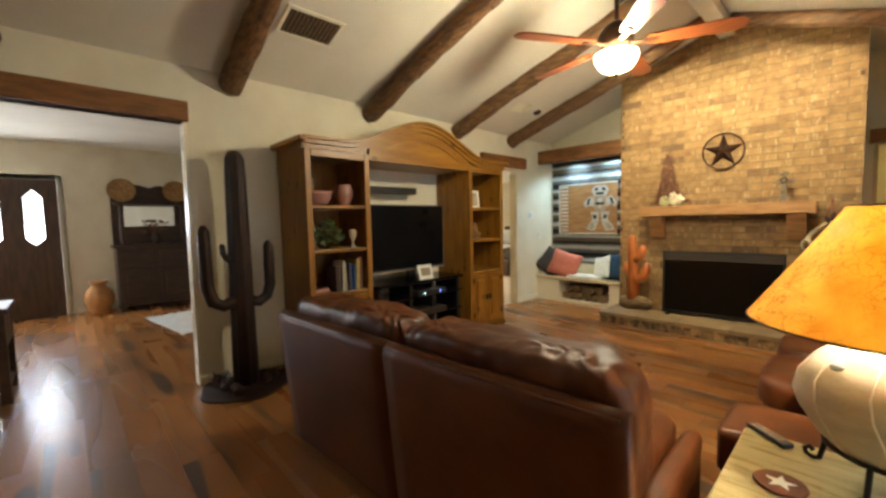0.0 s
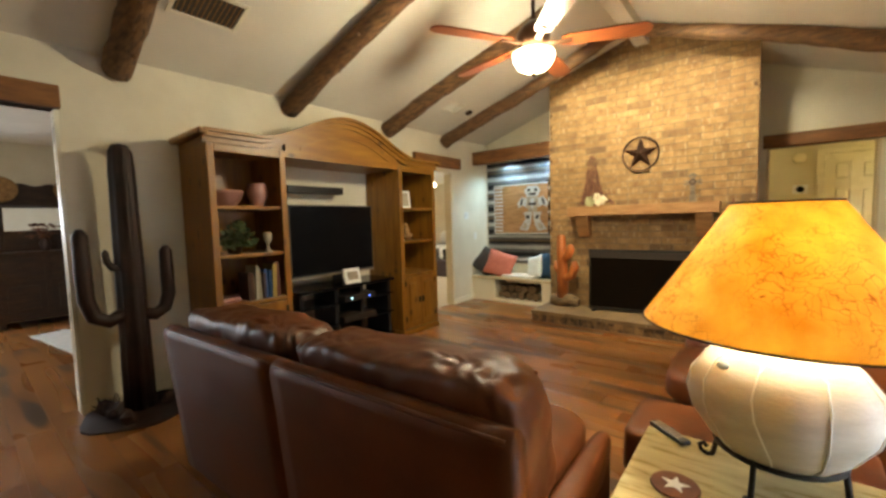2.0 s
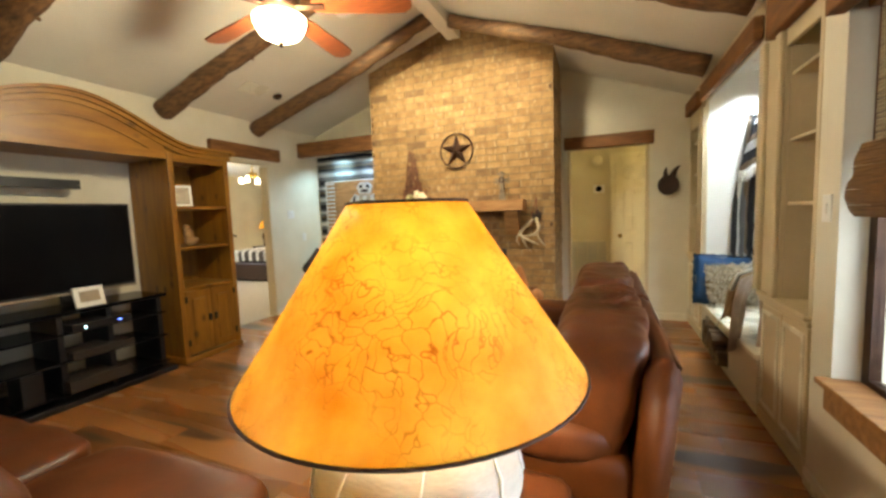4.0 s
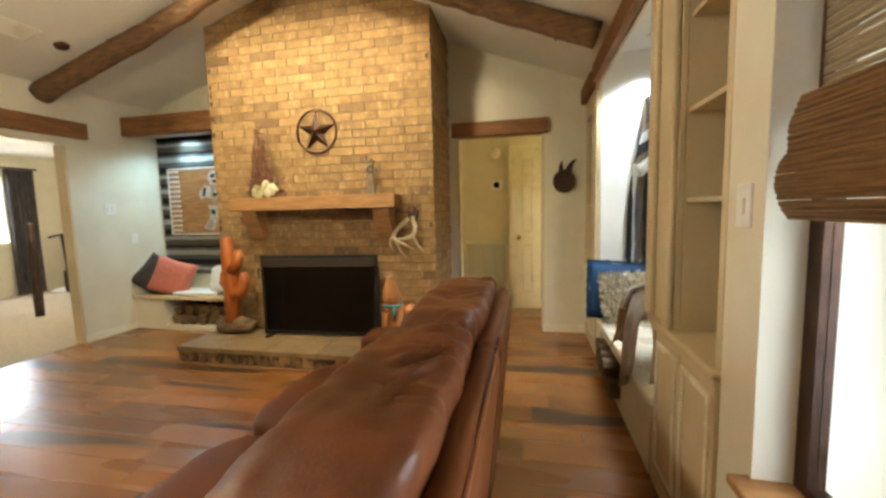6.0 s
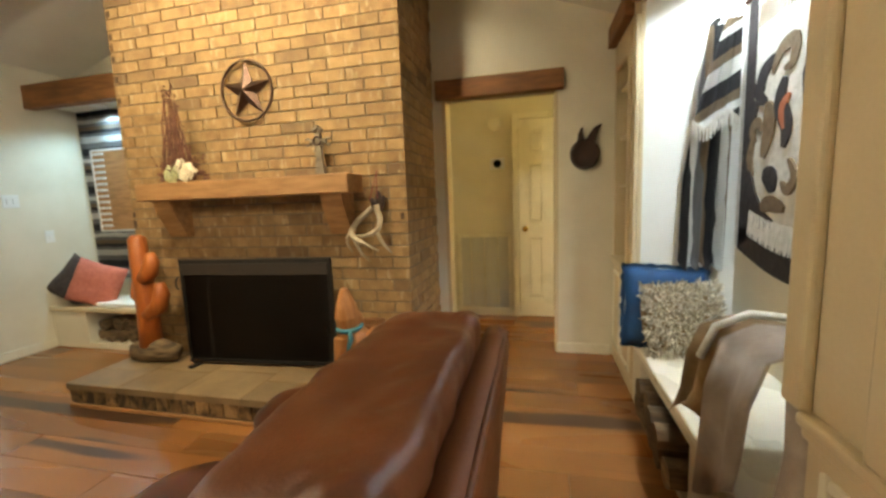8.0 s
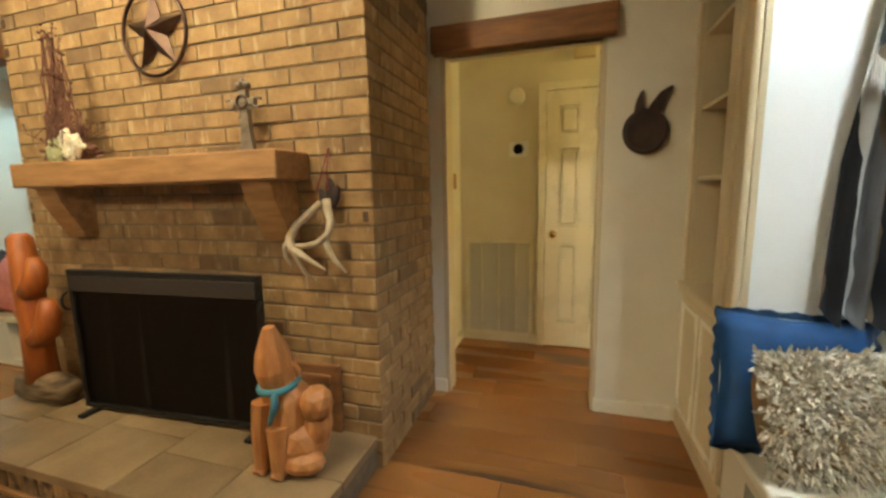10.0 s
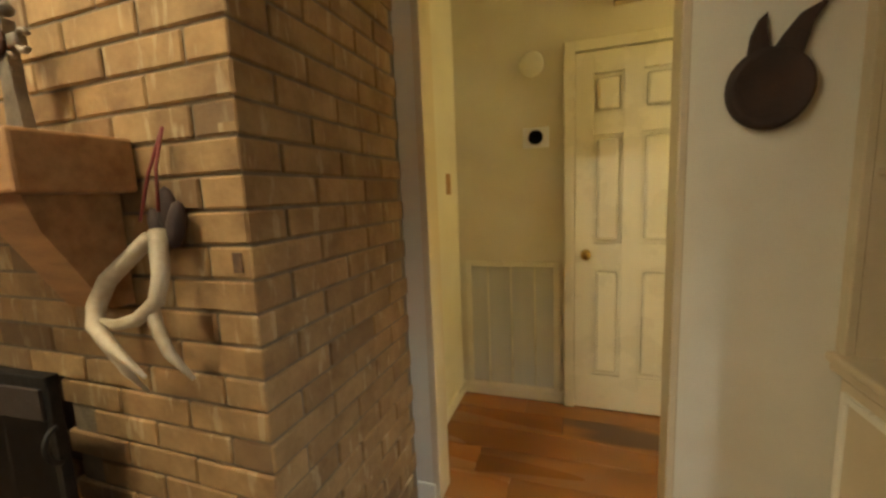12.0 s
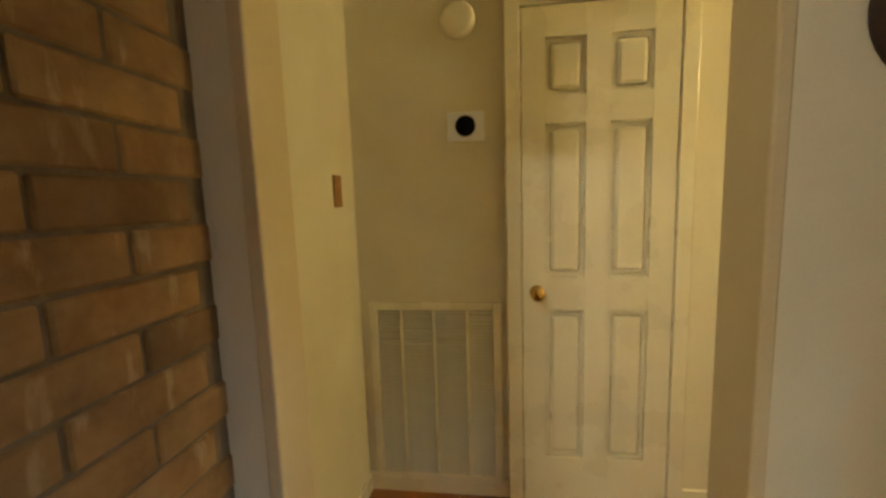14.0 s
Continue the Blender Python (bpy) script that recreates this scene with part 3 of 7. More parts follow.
COOLGLOW = glowing("lit_cool_lens", (0.85, 0.94, 1.0), 14.0)
WARMGLOW = glowing("lit_warm_lens", (1.0, 0.85, 0.62), 8.0)
LED_B = glowing("blue_led", (0.1, 0.2, 1.0), 6.0)
LED_W = glowing("cyan_led", (0.5, 0.9, 1.0), 6.0)
# rawhide lampshade: a skin that lets light through
RAWHIDE, _t, _p = nodes_of("rawhide_shade")
_n = _t.nodes
_co, _v, _no, _no2 = _n.new("ShaderNodeTexCoord"), _n.new("ShaderNodeTexVoronoi"), _n.new("ShaderNodeTexNoise"), _n.new("ShaderNodeTexNoise")
_no.inputs["Scale"].default_value, _no.inputs["Detail"].default_value = 9.0, 7
_no2.inputs["Scale"].default_value, _no2.inputs["Detail"].default_value = 5.0, 4
_v.feature, _v.inputs["Scale"].default_value = "DISTANCE_TO_EDGE", 26.0
_warp = _n.new("ShaderNodeVectorMath")
_warp.operation = "MULTIPLY_ADD"
_warp.inputs[1].default_value = (0.42, 0.42, 0.30)
link(_t, _co.outputs["Object"], _no.inputs["Vector"])
link(_t, _co.outputs["Object"], _no2.inputs["Vector"])
link(_t, _no2.outputs["Color"], _warp.inputs[0])
link(_t, _co.outputs["Object"], _warp.inputs[2])
link(_t, _warp.outputs[0], _v.inputs["Vector"])
_crack = _n.new("ShaderNodeValToRGB")
_crack.color_ramp.elements[0].position, _crack.color_ramp.elements[1].position = 0.0, 0.045
_crack.color_ramp.elements[0].color, _crack.color_ramp.elements[1].color = (0.45, 0.27, 0.12, 1), (1, 1, 1, 1)
link(_t, _v.outputs[0], _crack.inputs[0])
_gate = _n.new("ShaderNodeMapRange")
_gate.inputs["From Min"].default_value, _gate.inputs["From Max"].default_value = 0.40, 0.58
link(_t, _no2.outputs[0], _gate.inputs["Value"])
_cm = _n.new("ShaderNodeMix")
_cm.data_type = "RGBA"
_cm.inputs["A"].default_value = (1, 1, 1, 1)
link(_t, _gate.outputs[0], _cm.inputs["Factor"])
link(_t, _crack.outputs[0], _cm.inputs["B"])
_ra = _n.new("ShaderNodeValToRGB")
_ra.color_ramp.elements[0].position, _ra.color_ramp.elements[1].position = 0.3, 0.7
_ra.color_ramp.elements[0].color, _ra.color_ramp.elements[1].color = (0.68, 0.38, 0.05, 1), (0.97, 0.73, 0.19, 1)
link(_t, _no.outputs[0], _ra.inputs[0])
_mu = _n.new("ShaderNodeMix")
_mu.data_type, _mu.blend_type = "RGBA", "MULTIPLY"
_mu.inputs["Factor"].default_value = 1.0
link(_t, _ra.outputs[0], _mu.inputs["A"])
link(_t, _cm.outputs["Result"], _mu.inputs["B"])
_tr, _ad = _n.new("ShaderNodeBsdfTranslucent"), _n.new("ShaderNodeMixShader")
_ad.inputs[0].default_value = 0.6
link(_t, _mu.outputs["Result"], _p.inputs["Base Color"])
link(_t, _mu.outputs["Result"], _tr.inputs[0])
_p.inputs["Roughness"].default_value = 0.45
_bp = _n.new("ShaderNodeBump")
_bp.inputs["Strength"].default_value, _bp.inputs["Distance"].default_value = 0.5, 0.01
link(_t, _cm.outputs["Result"], _bp.inputs["Height"])
link(_t, _bp.outputs[0], _p.inputs["Normal"])
link(_t, _p.outputs[0], _ad.inputs[1])
link(_t, _tr.outputs[0], _ad.inputs[2])
link(_t, _ad.outputs[0], _n["Material Output"].inputs[0])


def banded(name, bands, axis, scale=1.0, rough=0.9, turn=0.0):
    """Cloth woven in stripes along an object axis: bands of (end 0..1, colour)."""
    m, t, p = nodes_of(name)
    n = t.nodes
    co, sep, fr, ramp = n.new("ShaderNodeTexCoord"), n.new("ShaderNodeSeparateXYZ"), n.new("ShaderNodeMath"), n.new("ShaderNodeValToRGB")
    wob = n.new("ShaderNodeTexNoise")
    wob.inputs["Scale"].default_value = 6.0
    ad = n.new("ShaderNodeMath")
    ad.operation = "MULTIPLY_ADD"
    ad.inputs[1].default_value = 0.03
    slant = n.new("ShaderNodeMapping")
    slant.inputs["Rotation"].default_value = (0.0, turn, 0.0)
    link(t, co.outputs["Object"], slant.inputs["Vector"])
    link(t, slant.outputs[0], sep.inputs[0])
    link(t, co.outputs["Object"], wob.inputs["Vector"])
    link(t, wob.outputs[0], ad.inputs[0])
    mul = n.new("ShaderNodeMath")
    mul.operation = "MULTIPLY"
    mul.inputs[1].default_value = scale
    link(t, sep.outputs[axis], ad.inputs[2])
    link(t, ad.outputs[0], mul.inputs[0])
    fr.operation = "FRACT"
    link(t, mul.outputs[0], fr.inputs[0])
    ramp.color_ramp.interpolation = "CONSTANT"
    es = ramp.color_ramp.elements
    while len(es) < len(bands):
        es.new(0.5)
    for e, (pos, col) in zip(es, bands):
        e.position, e.color = pos, (*col, 1)
    link(t, fr.outputs[0], ramp.inputs[0])
    link(t, ramp.outputs[0], p.inputs["Base Color"])
    p.inputs["Roughness"].default_value = rough
    fine = n.new("ShaderNodeTexNoise")
    fine.inputs["Scale"].default_value = 180
    link(t, co.outputs["Object"], fine.inputs["Vector"])
    bp = n.new("ShaderNodeBump")
    bp.inputs["Strength"].default_value, bp.inputs["Distance"].default_value = 0.5, 0.01
    link(t, fine.outputs[0], bp.inputs["Height"])
    link(t, bp.outputs[0], p.inputs["Normal"])
    return m


NK, NG, NW, NT = (0.018, 0.017, 0.018), (0.16, 0.155, 0.15), (0.62, 0.62, 0.58), (0.17, 0.12, 0.07)
SERAPE = banded("grey_black_serape", [(0, NK), (0.10, NG), (0.24, NW), (0.40, NG), (0.48, NK), (0.56, NT), (0.66, NG), (0.74, NW), (0.84, NG), (0.92, NK)], 2, 2.6)
PONCHO = banded("brown_white_poncho", [(0, NK), (0.22, NW), (0.34, NT), (0.48, NK), (0.62, NW), (0.74, NG), (0.86, NT)], 0, 4.2)
PONCHO_Z = banded("brown_white_poncho_yoke", [(0, NK), (0.22, NW), (0.42, NT), (0.55, NK), (0.75, NW), (0.86, NT)], 2, 3.0, turn=0.55)
WOOLW = textured("ivory_wool", (0.52, 0.50, 0.44), (0.66, 0.64, 0.58), 0.95, 30.0, bump=0.6, fine=250)
PALEWOOL = textured("grey_white_wool", (0.30, 0.29, 0.27), (0.50, 0.49, 0.46), 0.95, 30.0, bump=0.6, fine=250)
WOOLK = textured("black_brown_wool", (0.014, 0.010, 0.010), (0.035, 0.026, 0.024), 0.95, 30.0, bump=0.6, fine=250)
WOOLT = textured("brown_wool", (0.13, 0.085, 0.045), (0.20, 0.14, 0.08), 0.95, 30.0, bump=0.6, fine=250)
WOOLO = textured("rust_wool", (0.35, 0.10, 0.04), (0.45, 0.15, 0.07), 0.95, 30.0, bump=0.6, fine=250)

# ---- trim ----


def board(label, *b, material=None, name="baseboard"):
    bm = bmesh.new()
    box(bm, *b, bevel=0.005)
    return structure(name, bm, material or TRIM, label, "baseboard")


for a, b in ((0.40, 4.02), (4.86, 5.42)):
    board("white painted baseboard", LX, LX + 0.014, a, b, 0, 0.085)
board("white painted baseboard", 1.195, 1.28, YB - 0.014, YB, 0, 0.085)
board("white painted baseboard", 2.16, RX - 0.02, YB - 0.014, YB, 0, 0.085)
board("white painted baseboard", 1.13, 1.144, YB + 0.12, HALL_Y - 0.014, 0, 0.085)
board("white painted baseboard", 1.13, 1.775, HALL_Y - 0.014, HALL_Y, 0, 0.085)
board("white painted baseboard", 2.47, 4.60, HALL_Y - 0.014, HALL_Y, 0, 0.085)
board("white painted baseboard", LX + 0.01, RX - 0.01, YS, YS + 0.014, 0, 0.085)
board("white painted baseboard", RX - 0.014, RX, YS, 2.96, 0, 0.085)
board("white painted baseboard", ENTRY_X, ENTRY_X + 0.014, -0.28, 3.0, 0, 0.085)
board("white painted baseboard", LX - 0.134, LX - 0.12, 0.41, 3.0, 0, 0.085)
# opening casings: rounded plaster corners
board("white painted opening edge", LX - 0.125, LX + 0.006, 0.393, 0.42, 0, 2.178, name="trim")
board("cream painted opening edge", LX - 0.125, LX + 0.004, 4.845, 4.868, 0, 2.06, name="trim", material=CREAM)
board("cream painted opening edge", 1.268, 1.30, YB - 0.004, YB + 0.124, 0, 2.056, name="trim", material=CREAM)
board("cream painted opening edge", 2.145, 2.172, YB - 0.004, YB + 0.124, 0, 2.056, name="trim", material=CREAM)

# ---- fireplace ----
chim = thing("chimney_breast", "tan brick chimney breast rising to the vault", "fireplace")
CX0, CX1, CY = -1.05, 1.20, 5.11
for p, q, lo in ((CX0 + 0.01, -0.43, 0.0), (0.48, CX1 - 0.01, 0.0), (-0.43, RIDGE_X, 0.84), (RIDGE_X, 0.48, 0.84)):
    part("mortar_core", extruded(bmesh.new(), [(p, lo), (q, lo), (q, ceiling_z(q) + 0.03), (p, ceiling_z(p) + 0.03)], "y", CY + 0.01, YB - 0.002), MORTAR, chim, "grey mortar")
part("mortar_core", boxes((-0.43, 0.48, 5.55, YB - 0.01, 0, 0.84)), MORTAR, chim, "grey mortar")
part("firebox", boxes((-0.42, 0.47, 5.50, 5.545, 0.16, 0.835)), HIDE, chim, "sooty black firebox back")
hearth = thing("hearth", "raised flagstone hearth with a brick edge", "hearth")
part("hearth_core", boxes((CX0 + 0.01, 1.16, 4.535, CY + 0.005, 0, 0.125)), MORTAR, hearth)
part("edge_trim", boxes((CX0 + 0.0, 1.17, 4.51, 4.53, 0.0, 0.022), bevel=0.004), MANTEL, hearth, "orange-brown wooden floor strip")
xs = [CX0 - 0.01, -0.62, -0.18, 0.30, 0.74, 1.175]
for i, (a, b) in enumerate(zip(xs, xs[1:])):
    c = 4.80 + 0.05 * ((i * 7) % 3 - 1)
    for lo, hi in ((4.51, c), (c, CY - 0.002)):
        part("flagstone", boxes((a + 0.0025, b - 0.0025, lo + 0.0025, hi - 0.0025, 0.12, 0.165), bevel=0.004), STONE, hearth)


def mantel():
    m = thing("mantel_shelf", "orange-brown timber mantel shelf on two corbels", "mantel", pose(0, 0, 0))
    part("shelf", boxes((-0.72, 0.90, 4.89, CY - 0.004, 1.345, 1.465), bevel=0.008), MANTEL, m)
    for x in (-0.63, 0.68):
        bm = bmesh.new()
        extruded(bm, [(4.93, 1.344), (CY - 0.004, 1.344), (CY - 0.004, 1.08), (5.05, 1.08), (4.95, 1.27)], "x", x, x + 0.15)
        part("corbel", bm, MANTEL, m)
    return m


mantel()


def fire_screen():
    s = thing("fire_screen", "black folding mesh fire screen on the hearth", "fire screen", pose(0.12, 4.955, 0.165, 0, 0, 3.5))
    part("frame", boxes((-0.57, -0.545, -0.012, 0.012, 0.02, 0.76), (0.545, 0.57, -0.012, 0.012, 0.02, 0.76), (-0.57, 0.57, -0.014, 0.014, 0.735, 0.765), (-0.57, 0.57, -0.012, 0.012, 0.02, 0.045), bevel=0.003), IRON, s)
    bm = bmesh.new()
    n = 24
    lo = [bm.verts.new((-0.545 + 1.09 * i / n, 0.0003 * math.sin(i * 1.3), 0.045)) for i in range(n + 1)]
    hi = [bm.verts.new((-0.545 + 1.09 * i / n, 0.0003 * math.sin(i * 1.3 + 0.4), 0.72)) for i in range(n + 1)]
    for i in range(n):
        bm.faces.new((lo[i], lo[i + 1], hi[i + 1], hi[i]))
    bmesh.ops.solidify(bm, geom=bm.faces[:], thickness=0.003)
    part("mesh_curtain", bm, MESHBLACK, s, smooth=True)
    part("valance", boxes((-0.55, 0.55, -0.02, -0.008, 0.655, 0.735), bevel=0.003), MESHBLACK, s)
    for x in (-0.50, 0.50):
        part("foot", boxes((x - 0.02, x + 0.02, -0.09, 0.06, 0.0, 0.02), bevel=0.005), IRON, s)
    for x in (-0.58, 0.58):
        bm = bmesh.new()
        tube(bm, [(x, -0.012 - 0.03 * math.sin(a), 0.60 + 0.045 * math.cos(a)) for a in [math.pi * k / 8 for k in range(9)]], 0.006, 8)
        part("handle", bm, IRON, s, smooth=True)


fire_screen()


def barn_star():
    st = thing("barn_star", "brown metal barn star inside a ring", "wall decoration", pose(0.098, CY - 0.004, 2.062))
    for k in range(5):
        a = math.pi / 2 + k * 2 * math.pi / 5
        bm = bmesh.new()
        tip = bm.verts.new((0.192 * math.cos(a), -0.005, 0.192 * math.sin(a)))
        c = bm.verts.new((0, -0.055, 0))
        l, r = [bm.verts.new((0.077 * math.cos(a + d), -0.005, 0.077 * math.sin(a + d))) for d in (-math.pi / 5, math.pi / 5)]
        o = bm.verts.new((0, -0.002, 0))
        for f in ((c, l, tip), (c, tip, r), (o, tip, l), (o, r, tip), (c, o, l), (c, r, o)):
            bm.faces.new(f)
        bmesh.ops.recalc_face_normals(bm, faces=bm.faces)
        part("point", bm, BRONZE, st)
    bm = bmesh.new()
    tube(bm, [(0.197 * math.cos(2 * math.pi * i / 40), -0.012, 0.197 * math.sin(2 * math.pi * i / 40)) for i in range(41)], 0.009, 8, caps=False)
    part("ring", bm, BRONZE, st, smooth=True)


barn_star()


def twigs(bm, base, n, height, spread, seed, r=0.004):
    rng = random.Random(seed)
    for k in range(n):
        a = rng.uniform(0, 6.28)
        h = height * rng.uniform(0.45, 1)
        sx, sy = spread * math.cos(a) * rng.random(), spread * 0.35 * math.sin(a) * rng.random()
        pts = [(base[0] + sx * f * f + rng.uniform(-0.008, 0.008) * f, base[1] + sy * f, base[2] + h * f) for f in (0, 0.25, 0.5, 0.75, 1)]
        tube(bm, pts, [r, r * 0.9, r * 0.75, r * 0.6, r * 0.35], 5)
        for j in range(5):
            f = rng.uniform(0.4, 1)
            p = Vector((base[0] + sx * f * f, base[1] + sy * f, base[2] + h * f))
            q = p + Vector((rng.uniform(-0.04, 0.04), rng.uniform(-0.015, 0.015), rng.uniform(0.01, 0.05)))
            rod(bm, p, q, r * 0.5, r * 0.3, 5)
            bmesh.ops.create_icosphere(bm, subdivisions=1, radius=0.006, matrix=Matrix.Translation(q))


def dried_flowers():
    f = thing("dried_flower_arrangement", "dried twigs with cream flowers on the mantel", "flowers", pose(-0.40, 4.98, 1.465))
    bm = bmesh.new()
    rng = random.Random(15)
    for k in range(46):
        x0, h = rng.uniform(-0.15, 0.13), rng.uniform(0.2, 0.62)
        pts = [(x0 * (1 - 0.85 * f * h / 0.6) - 0.02 + rng.uniform(-0.012, 0.012), rng.uniform(-0.03, 0.02), 0.02 + h * f) for f in (0, 0.33, 0.66, 1)]
        tube(bm, pts, [0.004, 0.0035, 0.003, 0.002], 5)
        for q in pts[1:]:
            for j in range(2):
                c = Vector(q) + Vector((rng.uniform(-0.02, 0.02), rng.uniform(-0.01, 0.01), rng.uniform(-0.02, 0.02)))
                bmesh.ops.create_icosphere(bm, subdivisions=1, radius=rng.uniform(0.004, 0.008), matrix=Matrix.Translation(c))
    twigs(bm, (0, 0, 0.02), 14, 0.16, 0.42, 8)
    part("twig_spray", bm, TWIG, f)
    rng = random.Random(3)
    for i, (x, z, r) in enumerate(((-0.045, 0.055, 0.062), (0.045, 0.105, 0.052), (0.11, 0.08, 0.048), (0.06, 0.05, 0.045))):
        bm = bmesh.new()
        for k in range(16):
            a, tl = k * 2.4, 0.3 + 0.7 * k / 16
            c = Vector((x + r * tl * math.cos(a), -0.03 - 0.03 * (1 - tl), z + r * tl * math.sin(a)))
            m = Matrix.Translation(c) @ Matrix.Rotation(a, 4, "Y") @ Matrix.Diagonal((0.5, 0.22, 0.34, 1))
            bmesh.ops.create_icosphere(bm, subdivisions=1, radius=r * 0.9, matrix=m)
        part("blossom", bm, PALEGREEN if i == 0 else PETAL, f, smooth=True)
    bm = bmesh.new()
    for k in range(16):
        a = rng.uniform(0, 6.28)
        c = Vector((rng.uniform(-0.16, 0.22), rng.uniform(-0.04, 0.0), rng.uniform(0.012, 0.07)))
        bmesh.ops.create_icosphere(bm, subdivisions=1, radius=0.035, matrix=Matrix.Translation(c) @ Matrix.Rotation(a, 4, "X") @ Matrix.Diagonal((1, 0.15, 0.45, 1)))
    part("foliage", bm, TWIG, f, smooth=True)


dried_flowers()


def cross():
    c = thing("metal_cross", "weathered grey metal cross standing on the mantel", "cross", pose(0.64, 5.04, 1.465))
    bm = bmesh.new()
    extruded(bm, [(-0.036, 0), (0.036, 0), (0.022, 0.12), (0.018, 0.27), (-0.018, 0.27), (-0.022, 0.12)], "y", -0.012, 0.012)
    part("upright", bm, PEWTER, c)
    bm = boxes((-0.06, 0.06, -0.014, 0.010, 0.205, 0.235), bevel=0.006)
    for sx in (-1, 1):
        tube(bm, [(sx * (0.072 + 0.022 * math.cos(q)), -0.006, 0.215 + 0.022 * math.sin(q)) for q in [0.6 + 0.6 * k for k in range(9)]], 0.0065, 7)
        tube(bm, [(sx * (0.03 + 0.014 * math.cos(q)), -0.012, 0.175 + 0.018 * math.sin(q)) for q in [0.4 + 0.6 * k for k in range(8)]], 0.005, 7)
    part("crossbar", bm, PEWTER, c, smooth=True)
    bm = bmesh.new()
    for k in range(3):
        q = math.pi / 2 + (k - 1) * 1.1
        bmesh.ops.create_icosphere(bm, subdivisions=2, radius=0.017, matrix=Matrix.Translation((0.024 * math.cos(q), -0.004, 0.278 + 0.024 * math.sin(q))))
    part("finial", bm, PEWTER, c, smooth=True)
    bm = bmesh.new()
    tube(bm, [(0.026 * math.cos(q), -0.018, 0.22 + 0.026 * math.sin(q)) for q in [2 * math.pi * k / 12 for k in range(13)]], 0.006, 6, caps=False)
    part("rosette", bm, BRONZE, c, smooth=True)


cross()


def carved_cactus():
    bm = bmesh.new()
    tube(bm, [(0, 0, 0.12), (0.005, 0, 0.4), (-0.01, 0, 0.7), (-0.015, 0, 0.92), (-0.015, 0, 0.945)], [0.075, 0.07, 0.065, 0.055, 0.03], 12, rough=0.12, seed=4)
    tube(bm, [(0.03, -0.02, 0.36), (0.13, -0.02, 0.42), (0.17, -0.02, 0.52), (0.165, -0.02, 0.60)], [0.05, 0.06, 0.055, 0.03], 10, rough=0.14, seed=5)
    tube(bm, [(0.02, -0.02, 0.62), (0.09, -0.02, 0.68), (0.12, -0.02, 0.76), (0.115, -0.02, 0.82)], [0.05, 0.055, 0.05, 0.025], 10, rough=0.14, seed=6)
    tube(bm, [(-0.03, 0, 0.44), (-0.085, 0, 0.50), (-0.09, 0, 0.60)], [0.04, 0.04, 0.02], 10, rough=0.14, seed=7)
    c = thing("carved_cactus", "orange carved wooden cactus on a dark stump", "carving", pose(-0.80, 4.93, 0.165))
    part("cactus_body", bm, CARVED, c, smooth=True)
    bm = bmesh.new()
    tube(bm, [(-0.15, 0, 0.075), (-0.04, 0, 0.08), (0.10, 0, 0.085), (0.21, 0, 0.07)], [0.07, 0.085, 0.085, 0.06], 12, rough=0.2, seed=9)
    part("stump", bm, BARKLOG, c, "dark bark stump", True)


carved_cactus()


def carved_dog():
    bm = bmesh.new()
    ico = bmesh.ops.create_icosphere
    def blob(x, y, z, a, b, c, rx=0):
        ico(bm, subdivisions=2, radius=1, matrix=Matrix.Translation((x, y, z)) @ Matrix.Rotation(radians(rx), 4, "Y") @ Matrix.Diagonal((a, b, c, 1)))
    blob(0.05, 0.03, 0.22, 0.12, 0.12, 0.19, -10)
    blob(0.10, 0.03, 0.12, 0.14, 0.14, 0.12)
    tube(bm, [(0.01, 0.03, 0.24), (-0.005, 0.02, 0.33), (-0.012, 0.01, 0.40), (-0.018, 0.0, 0.46), (-0.02, -0.005, 0.53), (-0.022, -0.01, 0.60), (-0.022, -0.015, 0.645)], [0.12, 0.098, 0.088, 0.092, 0.078, 0.048, 0.028], 9, rough=0.10, seed=3)
    tube(bm, [(0.045, 0.03, 0.47), (0.065, 0.05, 0.42), (0.07, 0.06, 0.36)], [0.03, 0.028, 0.01], 7)
    blob(0.20, 0.0, 0.30, 0.085, 0.075, 0.085)
    blob(0.19, 0.02, 0.19, 0.07, 0.08, 0.10)
    tube(bm, [(-0.06, -0.05, 0.32), (-0.07, -0.07, 0.18), (-0.07, -0.08, 0.03), (-0.075, -0.11, 0.012)], [0.055, 0.045, 0.038, 0.03], 10)
    tube(bm, [(0.03, -0.07, 0.22), (0.04, -0.09, 0.12), (0.04, -0.10, 0.03), (0.035, -0.13, 0.012)], [0.06, 0.05, 0.04, 0.03], 10)
    blob(0.14, -0.06, 0.06, 0.12, 0.07, 0.055)
    return tagged(part("carved_dog_statue", bm, CARVEDDOG, None, "", False), "tan carved wooden sitting animal statue on the hearth", "statue")


dog = carved_dog()
dog.matrix_world = pose(0.875, 4.84, 0.162, 0, 0, 8) @ Matrix.Diagonal((0.80, 0.88, 0.93, 1))
bm = bmesh.new()
tube(bm, [(0.085 * math.cos(a), 0.088 * math.sin(a), 0.012 * math.sin(a + 1)) for a in [2 * math.pi * k / 20 for k in range(21)]], 0.016, 8, caps=False)
tube(bm, [(0.03, -0.085, 0), (0.045, -0.10, -0.05), (0.03, -0.115, -0.13)], [0.014, 0.02, 0.012], 6)
ob = tagged(part("bandana", bm, TEAL, None, "", True), "teal bandana tied round the statue's neck", "cloth")
ob.matrix_world = pose(0.868, 4.85, 0.515, 0, 6, 8) @ Matrix.Diagonal((0.84, 0.92, 0.92, 1))


